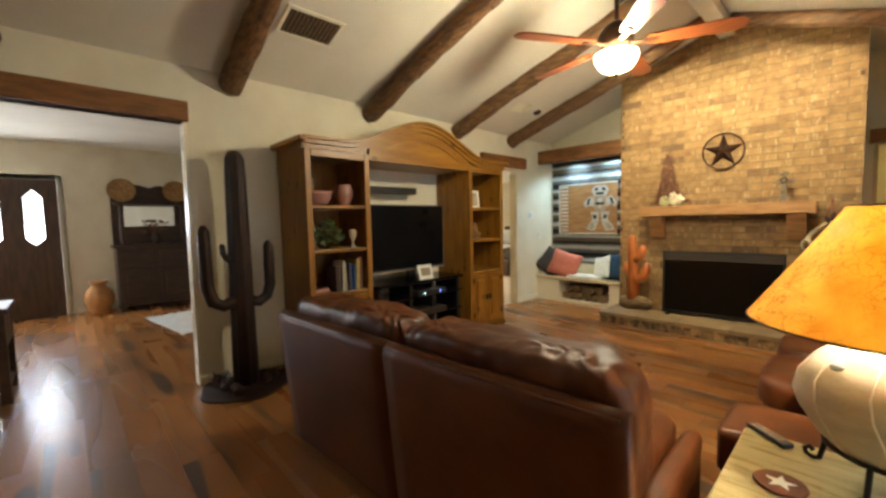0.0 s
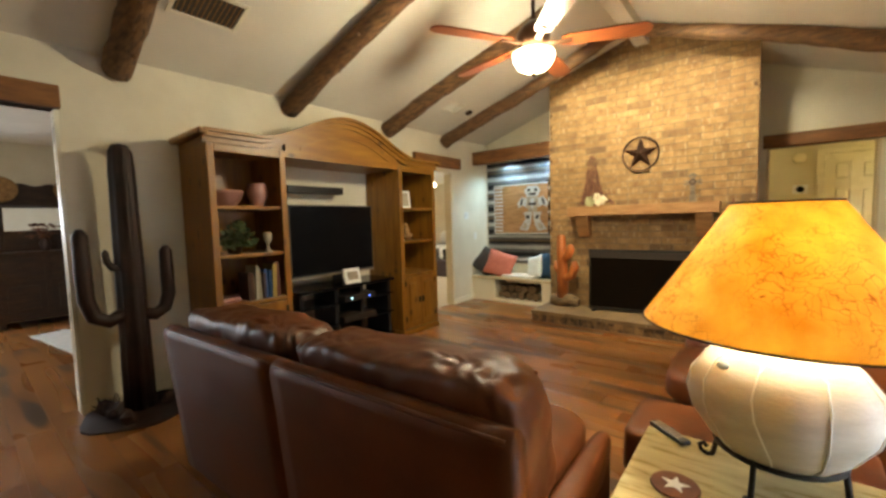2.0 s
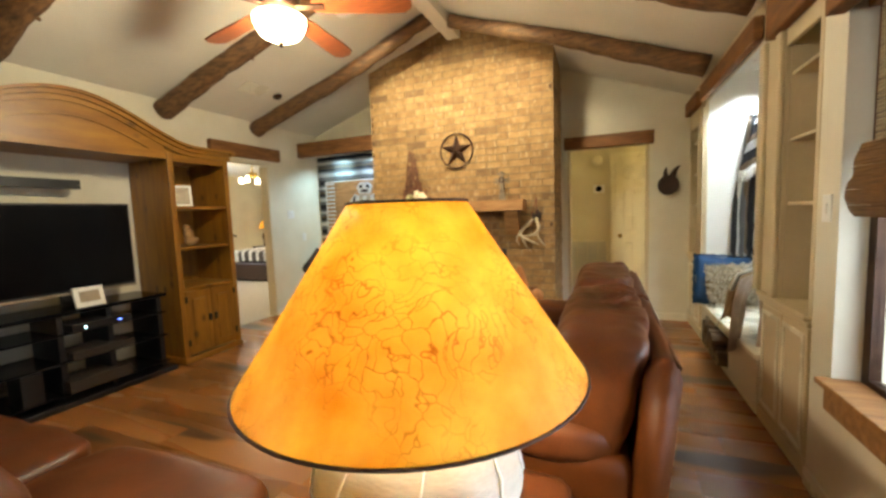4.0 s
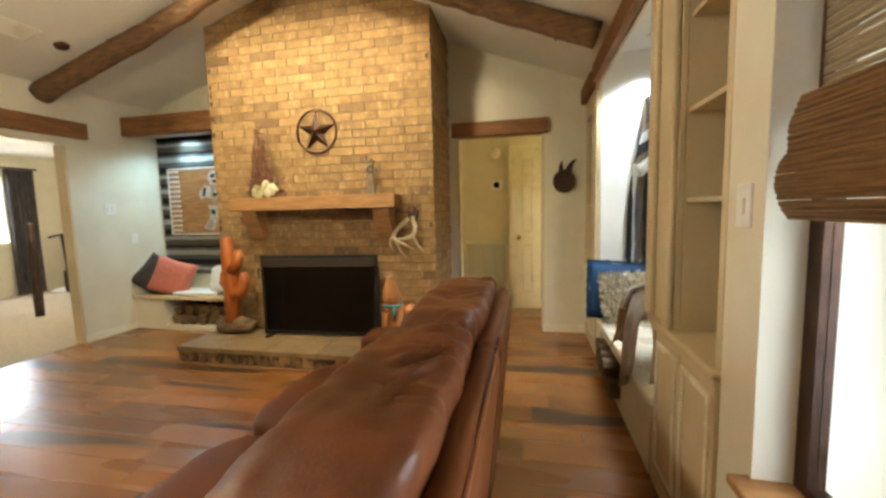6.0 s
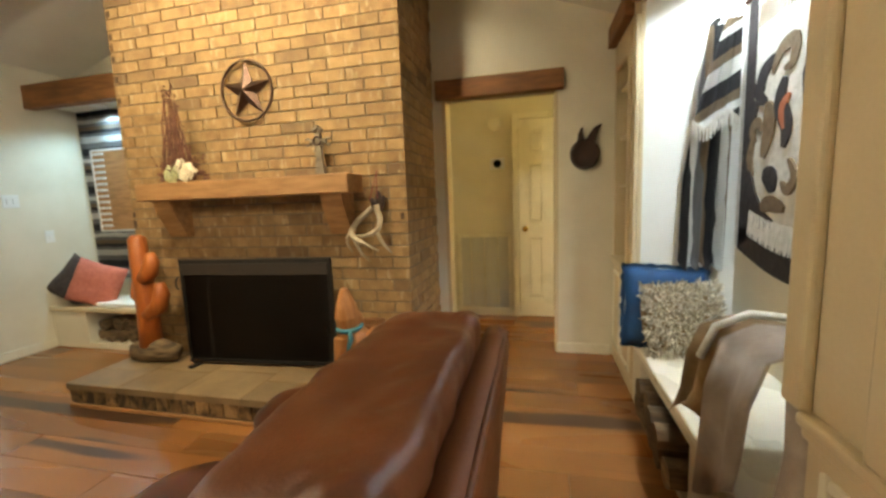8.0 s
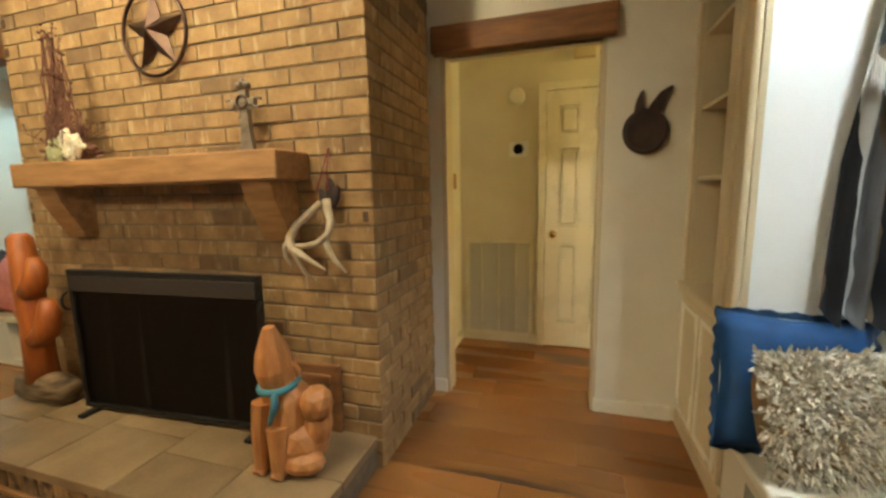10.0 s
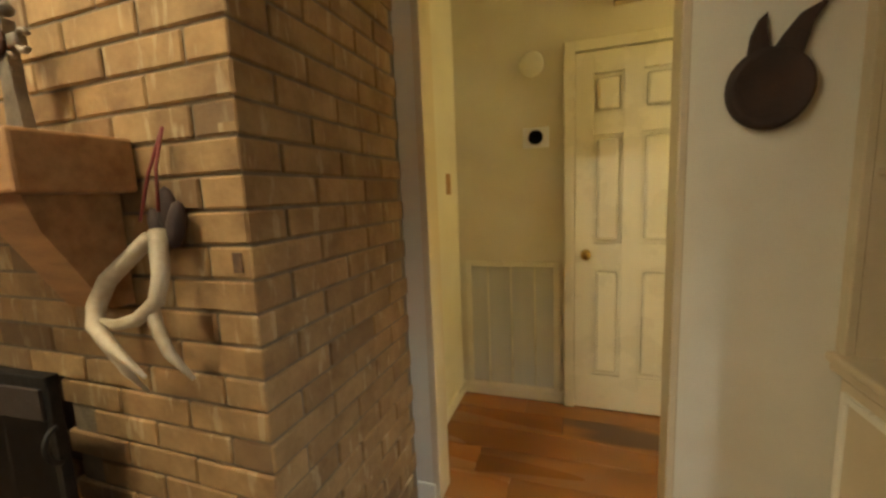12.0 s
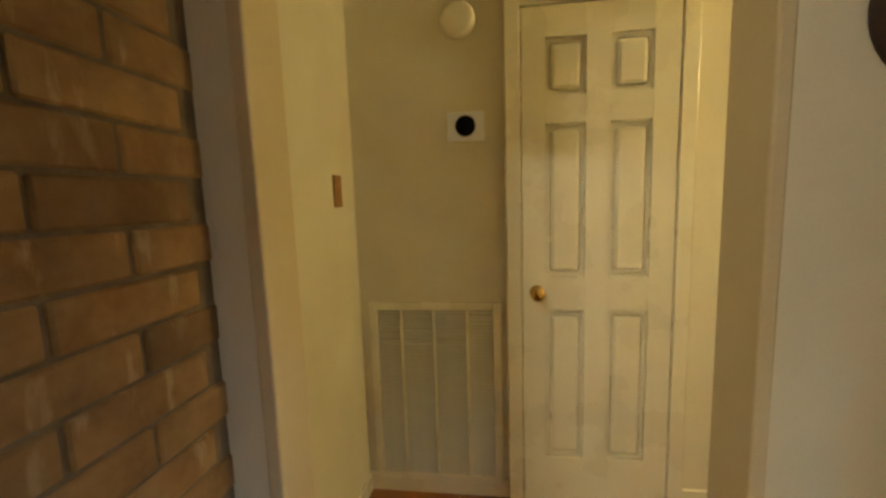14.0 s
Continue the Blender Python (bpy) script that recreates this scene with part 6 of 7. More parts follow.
def media_stand():
    s = thing("media_stand", "black glass media stand with open shelves", "media stand", pose(-2.20, 2.42, 0))
    part("top", boxes((-0.24, 0.20, -0.60, 0.60, 0.685, 0.715), bevel=0.005), SCREENGLASS, s)
    for z in (0.10, 0.34, 0.55):
        part("shelf", boxes((-0.24, 0.20, -0.58, 0.58, z - 0.012, z), bevel=0.003), SCREENGLASS, s)
    for y in (-0.55, -0.16, 0.16, 0.55):
        part("leg", boxes((-0.22, 0.16, y - 0.02, y + 0.02, 0, 0.685), bevel=0.006), BLACK, s)
    part("base", boxes((-0.26, 0.24, -0.62, 0.62, 0, 0.04), bevel=0.006), BLACK, s)


media_stand()


def device(name, label, place, w, h, d, mat, lights=()):
    v = thing(name, label, "electronics", pose(*place))
    part("case", boxes((-d / 2, d / 2, -w / 2, w / 2, 0, h), bevel=0.004), mat, v)
    for y, g in lights:
        part("indicator", boxes((d / 2 - 0.002, d / 2 + 0.003, y - 0.009, y + 0.009, h * 0.4, h * 0.4 + 0.012)), g, v, "lit indicator")


device("set_top_box", "black set-top box with glowing indicators", (-2.09, 2.50, 0.551), 0.40, 0.06, 0.26, BLACK, ((-0.12, LED_W), (0.11, LED_B)))
device("disc_player", "dark disc player on the glass shelf", (-2.10, 2.50, 0.341), 0.42, 0.06, 0.26, MESHBLACK)
device("receiver", "dark receiver on the lowest glass shelf", (-2.10, 2.46, 0.101), 0.42, 0.09, 0.26, MESHBLACK)
device("loudspeaker", "tall black loudspeaker on the stand", (-2.10, 2.06, 0.101), 0.12, 0.22, 0.2, BLACK)
device("soundbar", "black soundbar on the wall above the television", (-2.42, 2.32, 1.655), 0.66, 0.075, 0.09, BLACK)
dis = thing("tablet_display", "white framed tablet display in front of the television", "display", pose(-2.02, 2.46, 0.717, 0, -14, 0))
part("frame", boxes((-0.01, 0.01, -0.10, 0.10, 0, 0.16), bevel=0.006), WHITEPL, dis)
part("screen", boxes((0.008, 0.0125, -0.065, 0.065, 0.04, 0.125)), GREYMETAL, dis)


def metal_cactus():
    c = thing("metal_cactus", "tall dark rusted metal saguaro cactus sculpture", "sculpture", pose(-2.30, 0.68, 0))
    def ribbed(bm, pts, rad, segs=20):
        tube(bm, pts, rad, segs)
        return bm
    bm = bmesh.new()
    lathe(bm, [(0.095, 0.03), (0.088, 0.6), (0.082, 1.2), (0.075, 1.75), (0.068, 1.88), (0.045, 1.93), (0.0, 1.945)], segs=36, wobble=0.07, lobes=9)
    part("trunk", bm, RUST, c, smooth=True)
    def arm(pts, r):
        bm = bmesh.new()
        ribbed(bm, pts, [r] * (len(pts) - 2) + [r * 0.9, r * 0.35], 14)
        part("arm", bm, RUST, c, smooth=True)
    arm([(0.02, -0.05, 0.74), (0.02, -0.14, 0.70), (0.02, -0.215, 0.74), (0.02, -0.25, 0.86), (0.02, -0.255, 1.05), (0.02, -0.255, 1.30), (0.02, -0.255, 1.345)], 0.048)
    arm([(0.02, 0.05, 0.72), (0.02, 0.13, 0.70), (0.02, 0.195, 0.74), (0.02, 0.225, 0.84), (0.02, 0.225, 1.02), (0.02, 0.225, 1.17), (0.02, 0.225, 1.21)], 0.045)
    arm([(0.03, -0.05, 1.06), (0.04, -0.10, 1.07), (0.04, -0.13, 1.12), (0.04, -0.135, 1.18), (0.04, -0.135, 1.20)], 0.024)
    bm = bmesh.new()
    lathe(bm, [(0.0, 0.0), (0.34, 0.0), (0.34, 0.012), (0.2, 0.03), (0.0, 0.034)], segs=28, wobble=0.05, lobes=5)
    part("base", bm, RUST, c)
    rng = random.Random(4)
    for k in range(9):
        a = rng.uniform(0, 6.28)
        r = rng.uniform(0.16, 0.27)
        bm = bmesh.new()
        bmesh.ops.create_icosphere(bm, subdivisions=1, radius=rng.uniform(0.03, 0.06), matrix=Matrix.Translation((r * math.cos(a), r * math.sin(a), 0.05)))
        part("pebble", bm, RUST, c)
    bm = bmesh.new()
    for k in range(22):
        a = rng.uniform(0, 6.28)
        rod(bm, (-0.02, -0.19, 0.02), (-0.02 + 0.08 * math.cos(a), -0.19 + 0.08 * math.sin(a), rng.uniform(0.08, 0.16)), 0.006, 0.003, 5)
    part("agave", bm, RUST, c)


metal_cactus()

# ---- sofas ----


def sofa(name, label, m, L, D, low_arm, arm_w, seed, set_back=0.0):
    """Local x along the back, y from the back (0) to the front, z up."""
    s = thing(name, label, "sofa", m, "leather sofas")
    a0, a1 = arm_w, L - arm_w
    mid = L / 2
    bm = bmesh.new()
    cushion(bm, 0.02, L - 0.02, 0.06, D - 0.06, 0.05, 0.30, 14, 8)
    part("base", bm, LEATHER2, s, smooth=True)
    for x0, x1 in ((0.0, mid - 0.002), (mid + 0.002, L)):
        bm = bmesh.new()
        n = 12
        # outside back panel, leaning outwards towards the top
        prof = [(0.06, 0.03), (0.035, 0.3), (0.005, 0.60), (-0.012, 0.77), (-0.005, 0.805), (0.022, 0.826), (0.055, 0.818), (0.085, 0.775), (0.105, 0.55), (0.13, 0.3), (0.14, 0.03)]
        vs = []
        for i in range(n + 1):
            f = i / n
            x = x0 + (x1 - x0) * f
            e = 0.006 * (1 - (2 * f - 1) ** 16)
            vs.append([bm.verts.new((x, yy - (e if yy < 0.05 else 0) + 0.004 * noise.noise(Vector((x * 6, zz * 5, seed))), zz + 0.005 * noise.noise(Vector((x * 4, seed, zz))))) for yy, zz in prof])
        for r0, r1 in zip(vs, vs[1:]):
            for k in range(len(prof) - 1):
                bm.faces.new((r0[k], r0[k + 1], r1[k + 1], r1[k]))
        bm.faces.new(vs[0][::-1])
        bm.faces.new(vs[-1])
        bmesh.ops.recalc_face_normals(bm, faces=bm.faces)
        panel = part("back_panel", bm, LEATHER2, s, smooth=True)
        bm = bmesh.new()
        tube(bm, [(x0 + 0.015 + (x1 - x0 - 0.03) * i / 10, -0.004, 0.808) for i in range(11)], 0.008, 8)
        part("piping", bm, LEATHER, panel, smooth=True)
        c0, c1 = max(x0 + 0.01, 0.03), min(x1 - 0.01, L - 0.03)
        bm = bmesh.new()
        cushion(bm, c0, c1, 0.098, 0.42, 0.40, 0.905, 6.5, 48, 0.016, seed + x0)
        for v in bm.verts:
            # puckered leather along the outer top seam, and a few long creases
            f = max(0.0, 1 - abs(v.co.y - 0.20) / 0.11) * max(0.0, min(1.0, (v.co.z - 0.74) / 0.10))
            k = max(0.0, min(1.0, 0.35 + 1.5 * noise.noise(Vector((v.co.x * 2.3 + seed, 0.3, seed)))))
            w = math.sin(v.co.x * 88 + 7 * noise.noise(Vector((v.co.x * 6, v.co.y * 14, seed))) + v.co.y * 20)
            v.co.z += 0.015 * f * k * w
            v.co.y += 0.22 * (0.65 - v.co.z) - 0.009 * f * k * w
            v.co.z += 0.010 * noise.noise(Vector((v.co.x * 4, v.co.y * 11, seed + 4))) * (v.co.z > 0.6)
        cush = part("back_cushion", bm, LEATHER, s, smooth=True)
        bm = bmesh.new()
        tube(bm, [(c0 + 0.03 + (c1 - c0 - 0.06) * i / 12, 0.335 - 0.03, 0.868 + 0.004 * math.sin(i)) for i in range(13)], 0.006, 6)
        part("seam", bm, LEATHER, cush, smooth=True)
        bm = bmesh.new()
        cushion(bm, max(x0, a0) + 0.004, min(x1, a1) - 0.004, 0.30, D - 0.01, 0.27, 0.465, 5.0, 14, 0.014, seed + 3 + x0)
        part("seat_cushion", bm, LEATHER, s, smooth=True)
    for x0, x1 in ((0.0, a0), (a1, L)):
        bm = bmesh.new()
        cushion(bm, x0 + 0.002, x1 - 0.002, 0.12, D - 0.02 - set_back, 0.04, low_arm - 0.10, 10, 8)
        arm = part("arm", bm, LEATHER2, s, smooth=True)
        bm = bmesh.new()
        cushion(bm, x0 - 0.015, x1 + 0.015, 0.16, D - set_back, low_arm - 0.16, low_arm, 3.2, 12, 0.012, seed + x0)
        part("arm_pad", bm, LEATHER, arm, smooth=True)
    for x in (0.08, L - 0.08):
        for yy in (0.12, D - 0.12):
            part("foot", boxes((x - 0.03, x + 0.03, yy - 0.03, yy + 0.03, 0, 0.06), bevel=0.006), DARKOAK, s)
    return s


YAW1 = math.degrees(math.atan2(0.11, 1.99))
sofa("leather_sofa", "brown leather loveseat with pillow-top back cushions", pose(-1.19, 0.565, 0, 0, 0, YAW1), 2.0, 1.02, 0.40, 0.07, 1.7)
sofa("leather_sofa", "brown leather loveseat facing the television", pose(1.905, 2.0, 0, 0, 0, 90) @ Matrix.Diagonal((1, 1, 1.045, 1)), 1.94, 1.08, 0.60, 0.26, 5.3, 0.22)
# chaise-like ottoman corner between the sofas
ot = thing("leather_ottoman", "brown leather ottoman beside the lamp table", "ottoman", pose(0, 0, 0))
bm = bmesh.new()
cushion(bm, 0.81, 1.60, 1.58, 1.985, 0.25, 0.455, 12, 10, 0.006, 3)
part("cushion", bm, LEATHER, ot, smooth=True)
bm = bmesh.new()
cushion(bm, 0.83, 1.58, 1.60, 1.98, 0.0, 0.30, 14, 6)
part("base", bm, LEATHER2, ot, smooth=True)

# ---- lamp table ----


def side_table():
    t = thing("side_table", "square pale wooden side table", "side table", pose(1.29, 1.27, 0))
    part("tabletop", boxes((-0.385, 0.385, -0.36, 0.36, 0.44, 0.475), bevel=0.006), TABLEWOOD, t)
    part("apron", boxes((-0.34, 0.34, -0.32, 0.32, 0.36, 0.44)), TABLEWOOD, t)
    for x in (-0.33, 0.33):
        for yy in (-0.30, 0.30):
            part("leg", boxes((x - 0.03, x + 0.03, yy - 0.03, yy + 0.03, 0, 0.44), bevel=0.005), TABLEWOOD, t)


side_table()


def table_lamp():
    l = thing("table_lamp", "gourd table lamp with a glowing amber rawhide shade", "lamp", pose(1.30, 1.46, 0.475))
    bm = bmesh.new()
    lathe(bm, [(0.05, 0.07), (0.115, 0.10), (0.178, 0.16), (0.226, 0.235), (0.238, 0.285), (0.226, 0.345), (0.184, 0.405), (0.13, 0.45), (0.06, 0.485), (0.03, 0.50)], segs=48, wobble=0.012, lobes=9)
    part("gourd_body", bm, GOURD, l, smooth=True)
    for k in range(9):
        bm = bmesh.new()
        a = 2 * math.pi * (k + 0.5) / 9
        pts = []
        for r, z in ((0.115, 0.10), (0.178, 0.16), (0.226, 0.235), (0.238, 0.285), (0.226, 0.345), (0.184, 0.405), (0.13, 0.45)):
            b = a + 0.10 * math.sin(z * 14 + k)
            pts.append((r * 1.004 * math.cos(b), r * 1.004 * math.sin(b), z))
        tube(bm, pts, 0.0028, 6)
        part("relief_line", bm, WHITEPL, l, "raised white line", True)
    bm = bmesh.new()
    bmesh.ops.create_icosphere(bm, subdivisions=2, radius=0.03, matrix=Matrix.Translation((-0.128, -0.128, 0.395)) @ Matrix.Rotation(0.8, 4, "Z") @ Matrix.Diagonal((0.5, 0.9, 0.55, 1)))
    part("painted_mark", bm, BLUEGREY, l, "small grey-blue painted mark", True)
    bm = bmesh.new()
    tube(bm, [(0.158 * math.cos(2 * math.pi * k / 28), 0.158 * math.sin(2 * math.pi * k / 28), 0.125) for k in range(29)], 0.008, 8, caps=False)
    part("stand_ring", bm, IRON, l, smooth=True)
    for k in range(4):
        a = math.pi / 4 + k * math.pi / 2 + 0.45
        c, s = math.cos(a), math.sin(a)
        bm = bmesh.new()
        tube(bm, [(c * r, s * r, z) for r, z in ((0.158, 0.13), (0.168, 0.06), (0.178, 0.015), (0.195, 0.008), (0.215, 0.015), (0.22, 0.032), (0.205, 0.042), (0.195, 0.032))], 0.008, 8)
        part("stand_foot", bm, IRON, l, smooth=True)
    bm = bmesh.new()
    prof = [(0.372, 0.52), (0.31, 0.613), (0.248, 0.706), (0.188, 0.798), (0.13, 0.888)]
    lathe(bm, prof + [(r - 0.003, z) for r, z in prof[::-1]], segs=72)
    for f in [f for f in bm.faces if len(f.verts) > 4]:
        bm.faces.remove(f)
    part("shade", bm, RAWHIDE, l, "amber rawhide shade lit from inside", True)
    for r, z in ((0.373, 0.52), (0.131, 0.888)):
        bm = bmesh.new()
        tube(bm, [(r * math.cos(2 * math.pi * k / 60), r * math.sin(2 * math.pi * k / 60), z) for k in range(61)], 0.0032, 6, caps=False)
        part("rim_binding", bm, HIDE, l, "dark leather rim", True)
    bm = bmesh.new()
    rod(bm, (0, 0, 0.46), (0, 0, 0.62), 0.012, segs=10)
    part("stem", bm, BRASS, l)
    bm = bmesh.new()
    for k in range(3):
        a = k * 2 * math.pi / 3
        rod(bm, (0, 0, 0.86), (0.13 * math.cos(a), 0.13 * math.sin(a), 0.888), 0.003, segs=6)
    rod(bm, (0, 0, 0.60), (0, 0, 0.87), 0.004, segs=6)
    part("harp", bm, BRASS, l)


table_lamp()
rc = thing("remote_control", "black remote control with pale buttons on the table", "remote control", pose(0.985, 1.60, 0.4755, 0, 0, -40))
part("case", boxes((-0.085, 0.085, -0.022, 0.022, 0, 0.018), bevel=0.005), BLACK, rc)
for k in range(7):
    for j in (-1, 0, 1):
        part("button", boxes((-0.065 + k * 0.019, -0.054 + k * 0.019, j * 0.012 - 0.004, j * 0.012 + 0.004, 0.017, 0.021)), GREYMETAL, rc)
co = thing("coaster", "round dark coaster with a white star", "coaster", pose(1.055, 1.27, 0.4755))
bm = bmesh.new()
lathe(bm, [(0.0, 0.0), (0.068, 0.0), (0.070, 0.004), (0.068, 0.008), (0.0, 0.008)], segs=28)
part("disc", bm, TWIG, co)
bm = bmesh.new()
pts = []
for k in range(10):
    r = 0.042 if k % 2 == 0 else 0.017
    pts.append((r * math.cos(math.pi / 2 + k * math.pi / 5), r * math.sin(math.pi / 2 + k * math.pi / 5)))
extruded(bm, pts, "z", 0.0075, 0.0095)
part("star", bm, WHITEPL, co, "white star")

# ---- ceiling fan ----


def ceiling_fan():
    f = thing("ceiling_fan", "five-bladed ceiling fan with a lit bowl light", "ceiling fan", pose(FAN[0], FAN[1], 0))
    top = 3.31
    bm = bmesh.new()
    lathe(bm, [(0.0, top - 0.07), (0.05, top - 0.06), (0.07, top), (0.0, top)], segs=24)
    part("canopy", bm, BRONZE, f, smooth=True)
    bm = bmesh.new()
    rod(bm, (0, 0, 2.695), (0, 0, top - 0.05), 0.014, segs=12)
    part("downrod", bm, BRONZE, f, smooth=True)
    bm = bmesh.new()
    lathe(bm, [(0.0, 2.515), (0.07, 2.515), (0.11, 2.555), (0.12, 2.615), (0.09, 2.665), (0.04, 2.705), (0.0, 2.715)], segs=28)
    part("motor_housing", bm, BRONZE, f, smooth=True)
    for k in range(5):
        a = radians(24 + 72 * k)
        m = Matrix.Rotation(a, 4, "Z") @ Matrix.Translation((0, 0, 2.555)) @ Matrix.Rotation(radians(-10), 4, "X")
        bm = bmesh.new()
        out = [(0.19, -0.045), (0.24, -0.06), (0.60, -0.075), (0.72, -0.07), (0.76, -0.03), (0.76, 0.03), (0.72, 0.07), (0.60, 0.075), (0.24, 0.06), (0.19, 0.045)]
        extruded(bm, out, "z", -0.005, 0.005)
        bmesh.ops.transform(bm, matrix=m, verts=bm.verts)
        blade = part("blade", bm, FANWOOD, f)
        bm = bmesh.new()
        box(bm, 0.09, 0.26, -0.022, 0.022, -0.014, -0.004, bevel=0.004)
        bmesh.ops.transform(bm, matrix=m, verts=bm.verts)
        part("blade_iron", bm, BRONZE, blade)
    bm = bmesh.new()
    lathe(bm, [(0.0, 2.360), (0.05, 2.365), (0.11, 2.395), (0.14, 2.445), (0.145, 2.485), (0.14, 2.485), (0.135, 2.445), (0.105, 2.402), (0.05, 2.373), (0.0, 2.368)], segs=32)
    ob = part("glass_bowl", bm, BULBGLOW, f, "lit frosted glass bowl", True)
    ob.visible_shadow = False
    bm = bmesh.new()
    lathe(bm, [(0.0, 2.325), (0.012, 2.335), (0.018, 2.355), (0.0, 2.363)], segs=12)
    part("finial", bm, BRONZE, f, smooth=True)


ceiling_fan()


def register(label, x, y, w, d, mat):
    side = SLR if x > RIDGE_X else -SLL
    r = thing("ceiling_vent", label, "vent", pose(x, y, ceiling_z(x) - 0.004, 0, side, 0))
    part("frame", boxes((-w / 2, w / 2, -d / 2, -d / 2 + 0.03, -0.012, 0), (-w / 2, w / 2, d / 2 - 0.03, d / 2, -0.012, 0), (-w / 2, -w / 2 + 0.03, -d / 2 + 0.03, d / 2 - 0.03, -0.012, 0), (w / 2 - 0.03, w / 2, -d / 2 + 0.03, d / 2 - 0.03, -0.012, 0), bevel=0.003), TRIM, r)
    part("backing", boxes((-w / 2 + 0.03, w / 2 - 0.03, -d / 2 + 0.03, d / 2 - 0.03, -0.003, 0.0)), mat, r)
    n = 12
    for k in range(n):
        v = -d / 2 + 0.035 + (d - 0.07) * (k + 0.5) / n
        part("slat", boxes((-w / 2 + 0.03, w / 2 - 0.03, v - 0.004, v + 0.002, -0.010, -0.003)), TRIM if mat is not OFFDARK else WICKER, r)


register("cream ceiling vent with dark slats", -1.80, 1.14, 0.30, 0.46, OFFDARK)
register("small cream ceiling vent", -1.95, 4.15, 0.20, 0.30, TRIM)
bm = bmesh.new()
lathe(bm, [(0.0, -0.035), (0.03, -0.033), (0.05, -0.02), (0.055, 0.0), (0.0, 0.0)], segs=20)
ob = tagged(part("smoke_detector", bm, BRONZE, None, "", True), "small dark round detector on the sloped ceiling", "detector")
ob.matrix_world = pose(-1.95, 4.5, ceiling_z(-1.95), 0, -SLL, 0)

# ---- hall ----
def hall_door():
    d = thing("door_1", "cream six-panel door, closed, with a brass knob", "door", pose(1.83, HALL_Y, 0), kind="structure")
    W, H = 0.585, 2.04
    part("casing", boxes((-0.06, 0.0, -0.034, -0.001, 0, H + 0.06), (W, W + 0.06, -0.034, -0.001, 0, H + 0.06), (0, W, -0.034, -0.001, H, H + 0.06), bevel=0.005), TRIM, d)
    part("leaf", boxes((0.004, W - 0.004, -0.012, -0.002, 0.008, H - 0.004)), TRIM, d)
    st = [(0.0, 0.10), (W / 2 - 0.05, W / 2 + 0.05), (W - 0.10, W)]
    for a, b in st:
        part("stile", boxes((a + 0.004, b - 0.004, -0.030, -0.012, 0.01, H - 0.006), bevel=0.0015), TRIM, d)
    for lo, hi in ((0.01, 0.22), (0.86, 1.00), (1.60, 1.71), (1.92, H - 0.006)):
        for a, b in ((0.096, W / 2 - 0.046), (W / 2 + 0.046, W - 0.096)):
            part("rail", boxes((a, b, -0.0296, -0.012, lo, hi), bevel=0.0015), TRIM, d)
    for lo, hi in ((0.22, 0.86), (1.00, 1.60), (1.71, 1.92)):
        for a, b in ((0.096, W / 2 - 0.046), (W / 2 + 0.046, W - 0.096)):
            part("panel", boxes((a + 0.018, b - 0.018, -0.029, -0.011, lo + 0.02, hi - 0.02), bevel=0.016), TRIM, d)
    bm = bmesh.new()
    lathe(bm, [(0.0, 0.0), (0.028, 0.0), (0.028, 0.006), (0.012, 0.01), (0.011, 0.03), (0.026, 0.045), (0.028, 0.056), (0.02, 0.066), (0.0, 0.068)], segs=20)
    bmesh.ops.rotate(bm, cent=(0, 0, 0), matrix=Matrix.Rotation(radians(90), 3, "X"), verts=bm.verts)
    bmesh.ops.translate(bm, vec=(0.06, -0.030, 0.94), verts=bm.verts)
    part("knob", bm, BRASS, d, "brass knob", True)
    for z in (0.25, 1.05, 1.82):
        part("hinge", boxes((W - 0.006, W + 0.004, -0.024, -0.012, z, z + 0.09), bevel=0.002), TRIM, d)


hall_door()


def return_grille():
    g = thing("return_air_grille", "white return-air grille low on the hall wall", "vent", pose(1.17, HALL_Y - 0.001, 0.06))
    W, H = 0.575, 0.83
    part("frame", boxes((0, 0.035, -0.014, 0, 0, H), (W - 0.035, W, -0.014, 0, 0, H), (0.035, W - 0.035, -0.014, 0, 0, 0.035), (0.035, W - 0.035, -0.014, 0, H - 0.035, H), bevel=0.004), TRIM, g)
    part("backing", boxes((0.035, W - 0.035, -0.002, 0.0, 0.035, H - 0.035)), GRILLE, g)
    for k in range(1, 4):
        x = W * k / 4
        part("divider", boxes((x - 0.006, x + 0.006, -0.013, -0.002, 0.035, H - 0.035)), TRIM, g)
    me = None
    for k in range(48):
        z = 0.042 + k * (H - 0.084) / 47
        if me is None:
            bm = bmesh.new()
            extruded(bm, [(-0.011, -0.003), (-0.003, 0.004), (-0.003, 0.006), (-0.011, -0.001)], "x", 0.036, W - 0.036)
            first = part("slat", bm, GRILLE, g)
            first.location.z, me = z, first.data
        else:
            ob = new("slat", me)
            ob.parent, ob.location = g, (0, 0, z)


return_grille()
th = thing("thermostat", "round black thermostat on a white plate", "thermostat", pose(1.615, HALL_Y, 1.615))
part("plate", boxes((-0.075, 0.075, -0.006, 0, -0.058, 0.058), bevel=0.003), PUREWHITE, th)
bm = bmesh.new()
lathe(bm, [(0.0, 0.0), (0.040, 0.0), (0.041, 0.018), (0.037, 0.023), (0.0, 0.024)], segs=32)
bmesh.ops.rotate(bm, cent=(0, 0, 0), matrix=Matrix.Rotation(radians(90), 3, "X"), verts=bm.verts)
bmesh.ops.translate(bm, vec=(0, -0.006, 0), verts=bm.verts)
part("dial", bm, SCREENGLASS, th, "black glass dial", True)
bm = bmesh.new()
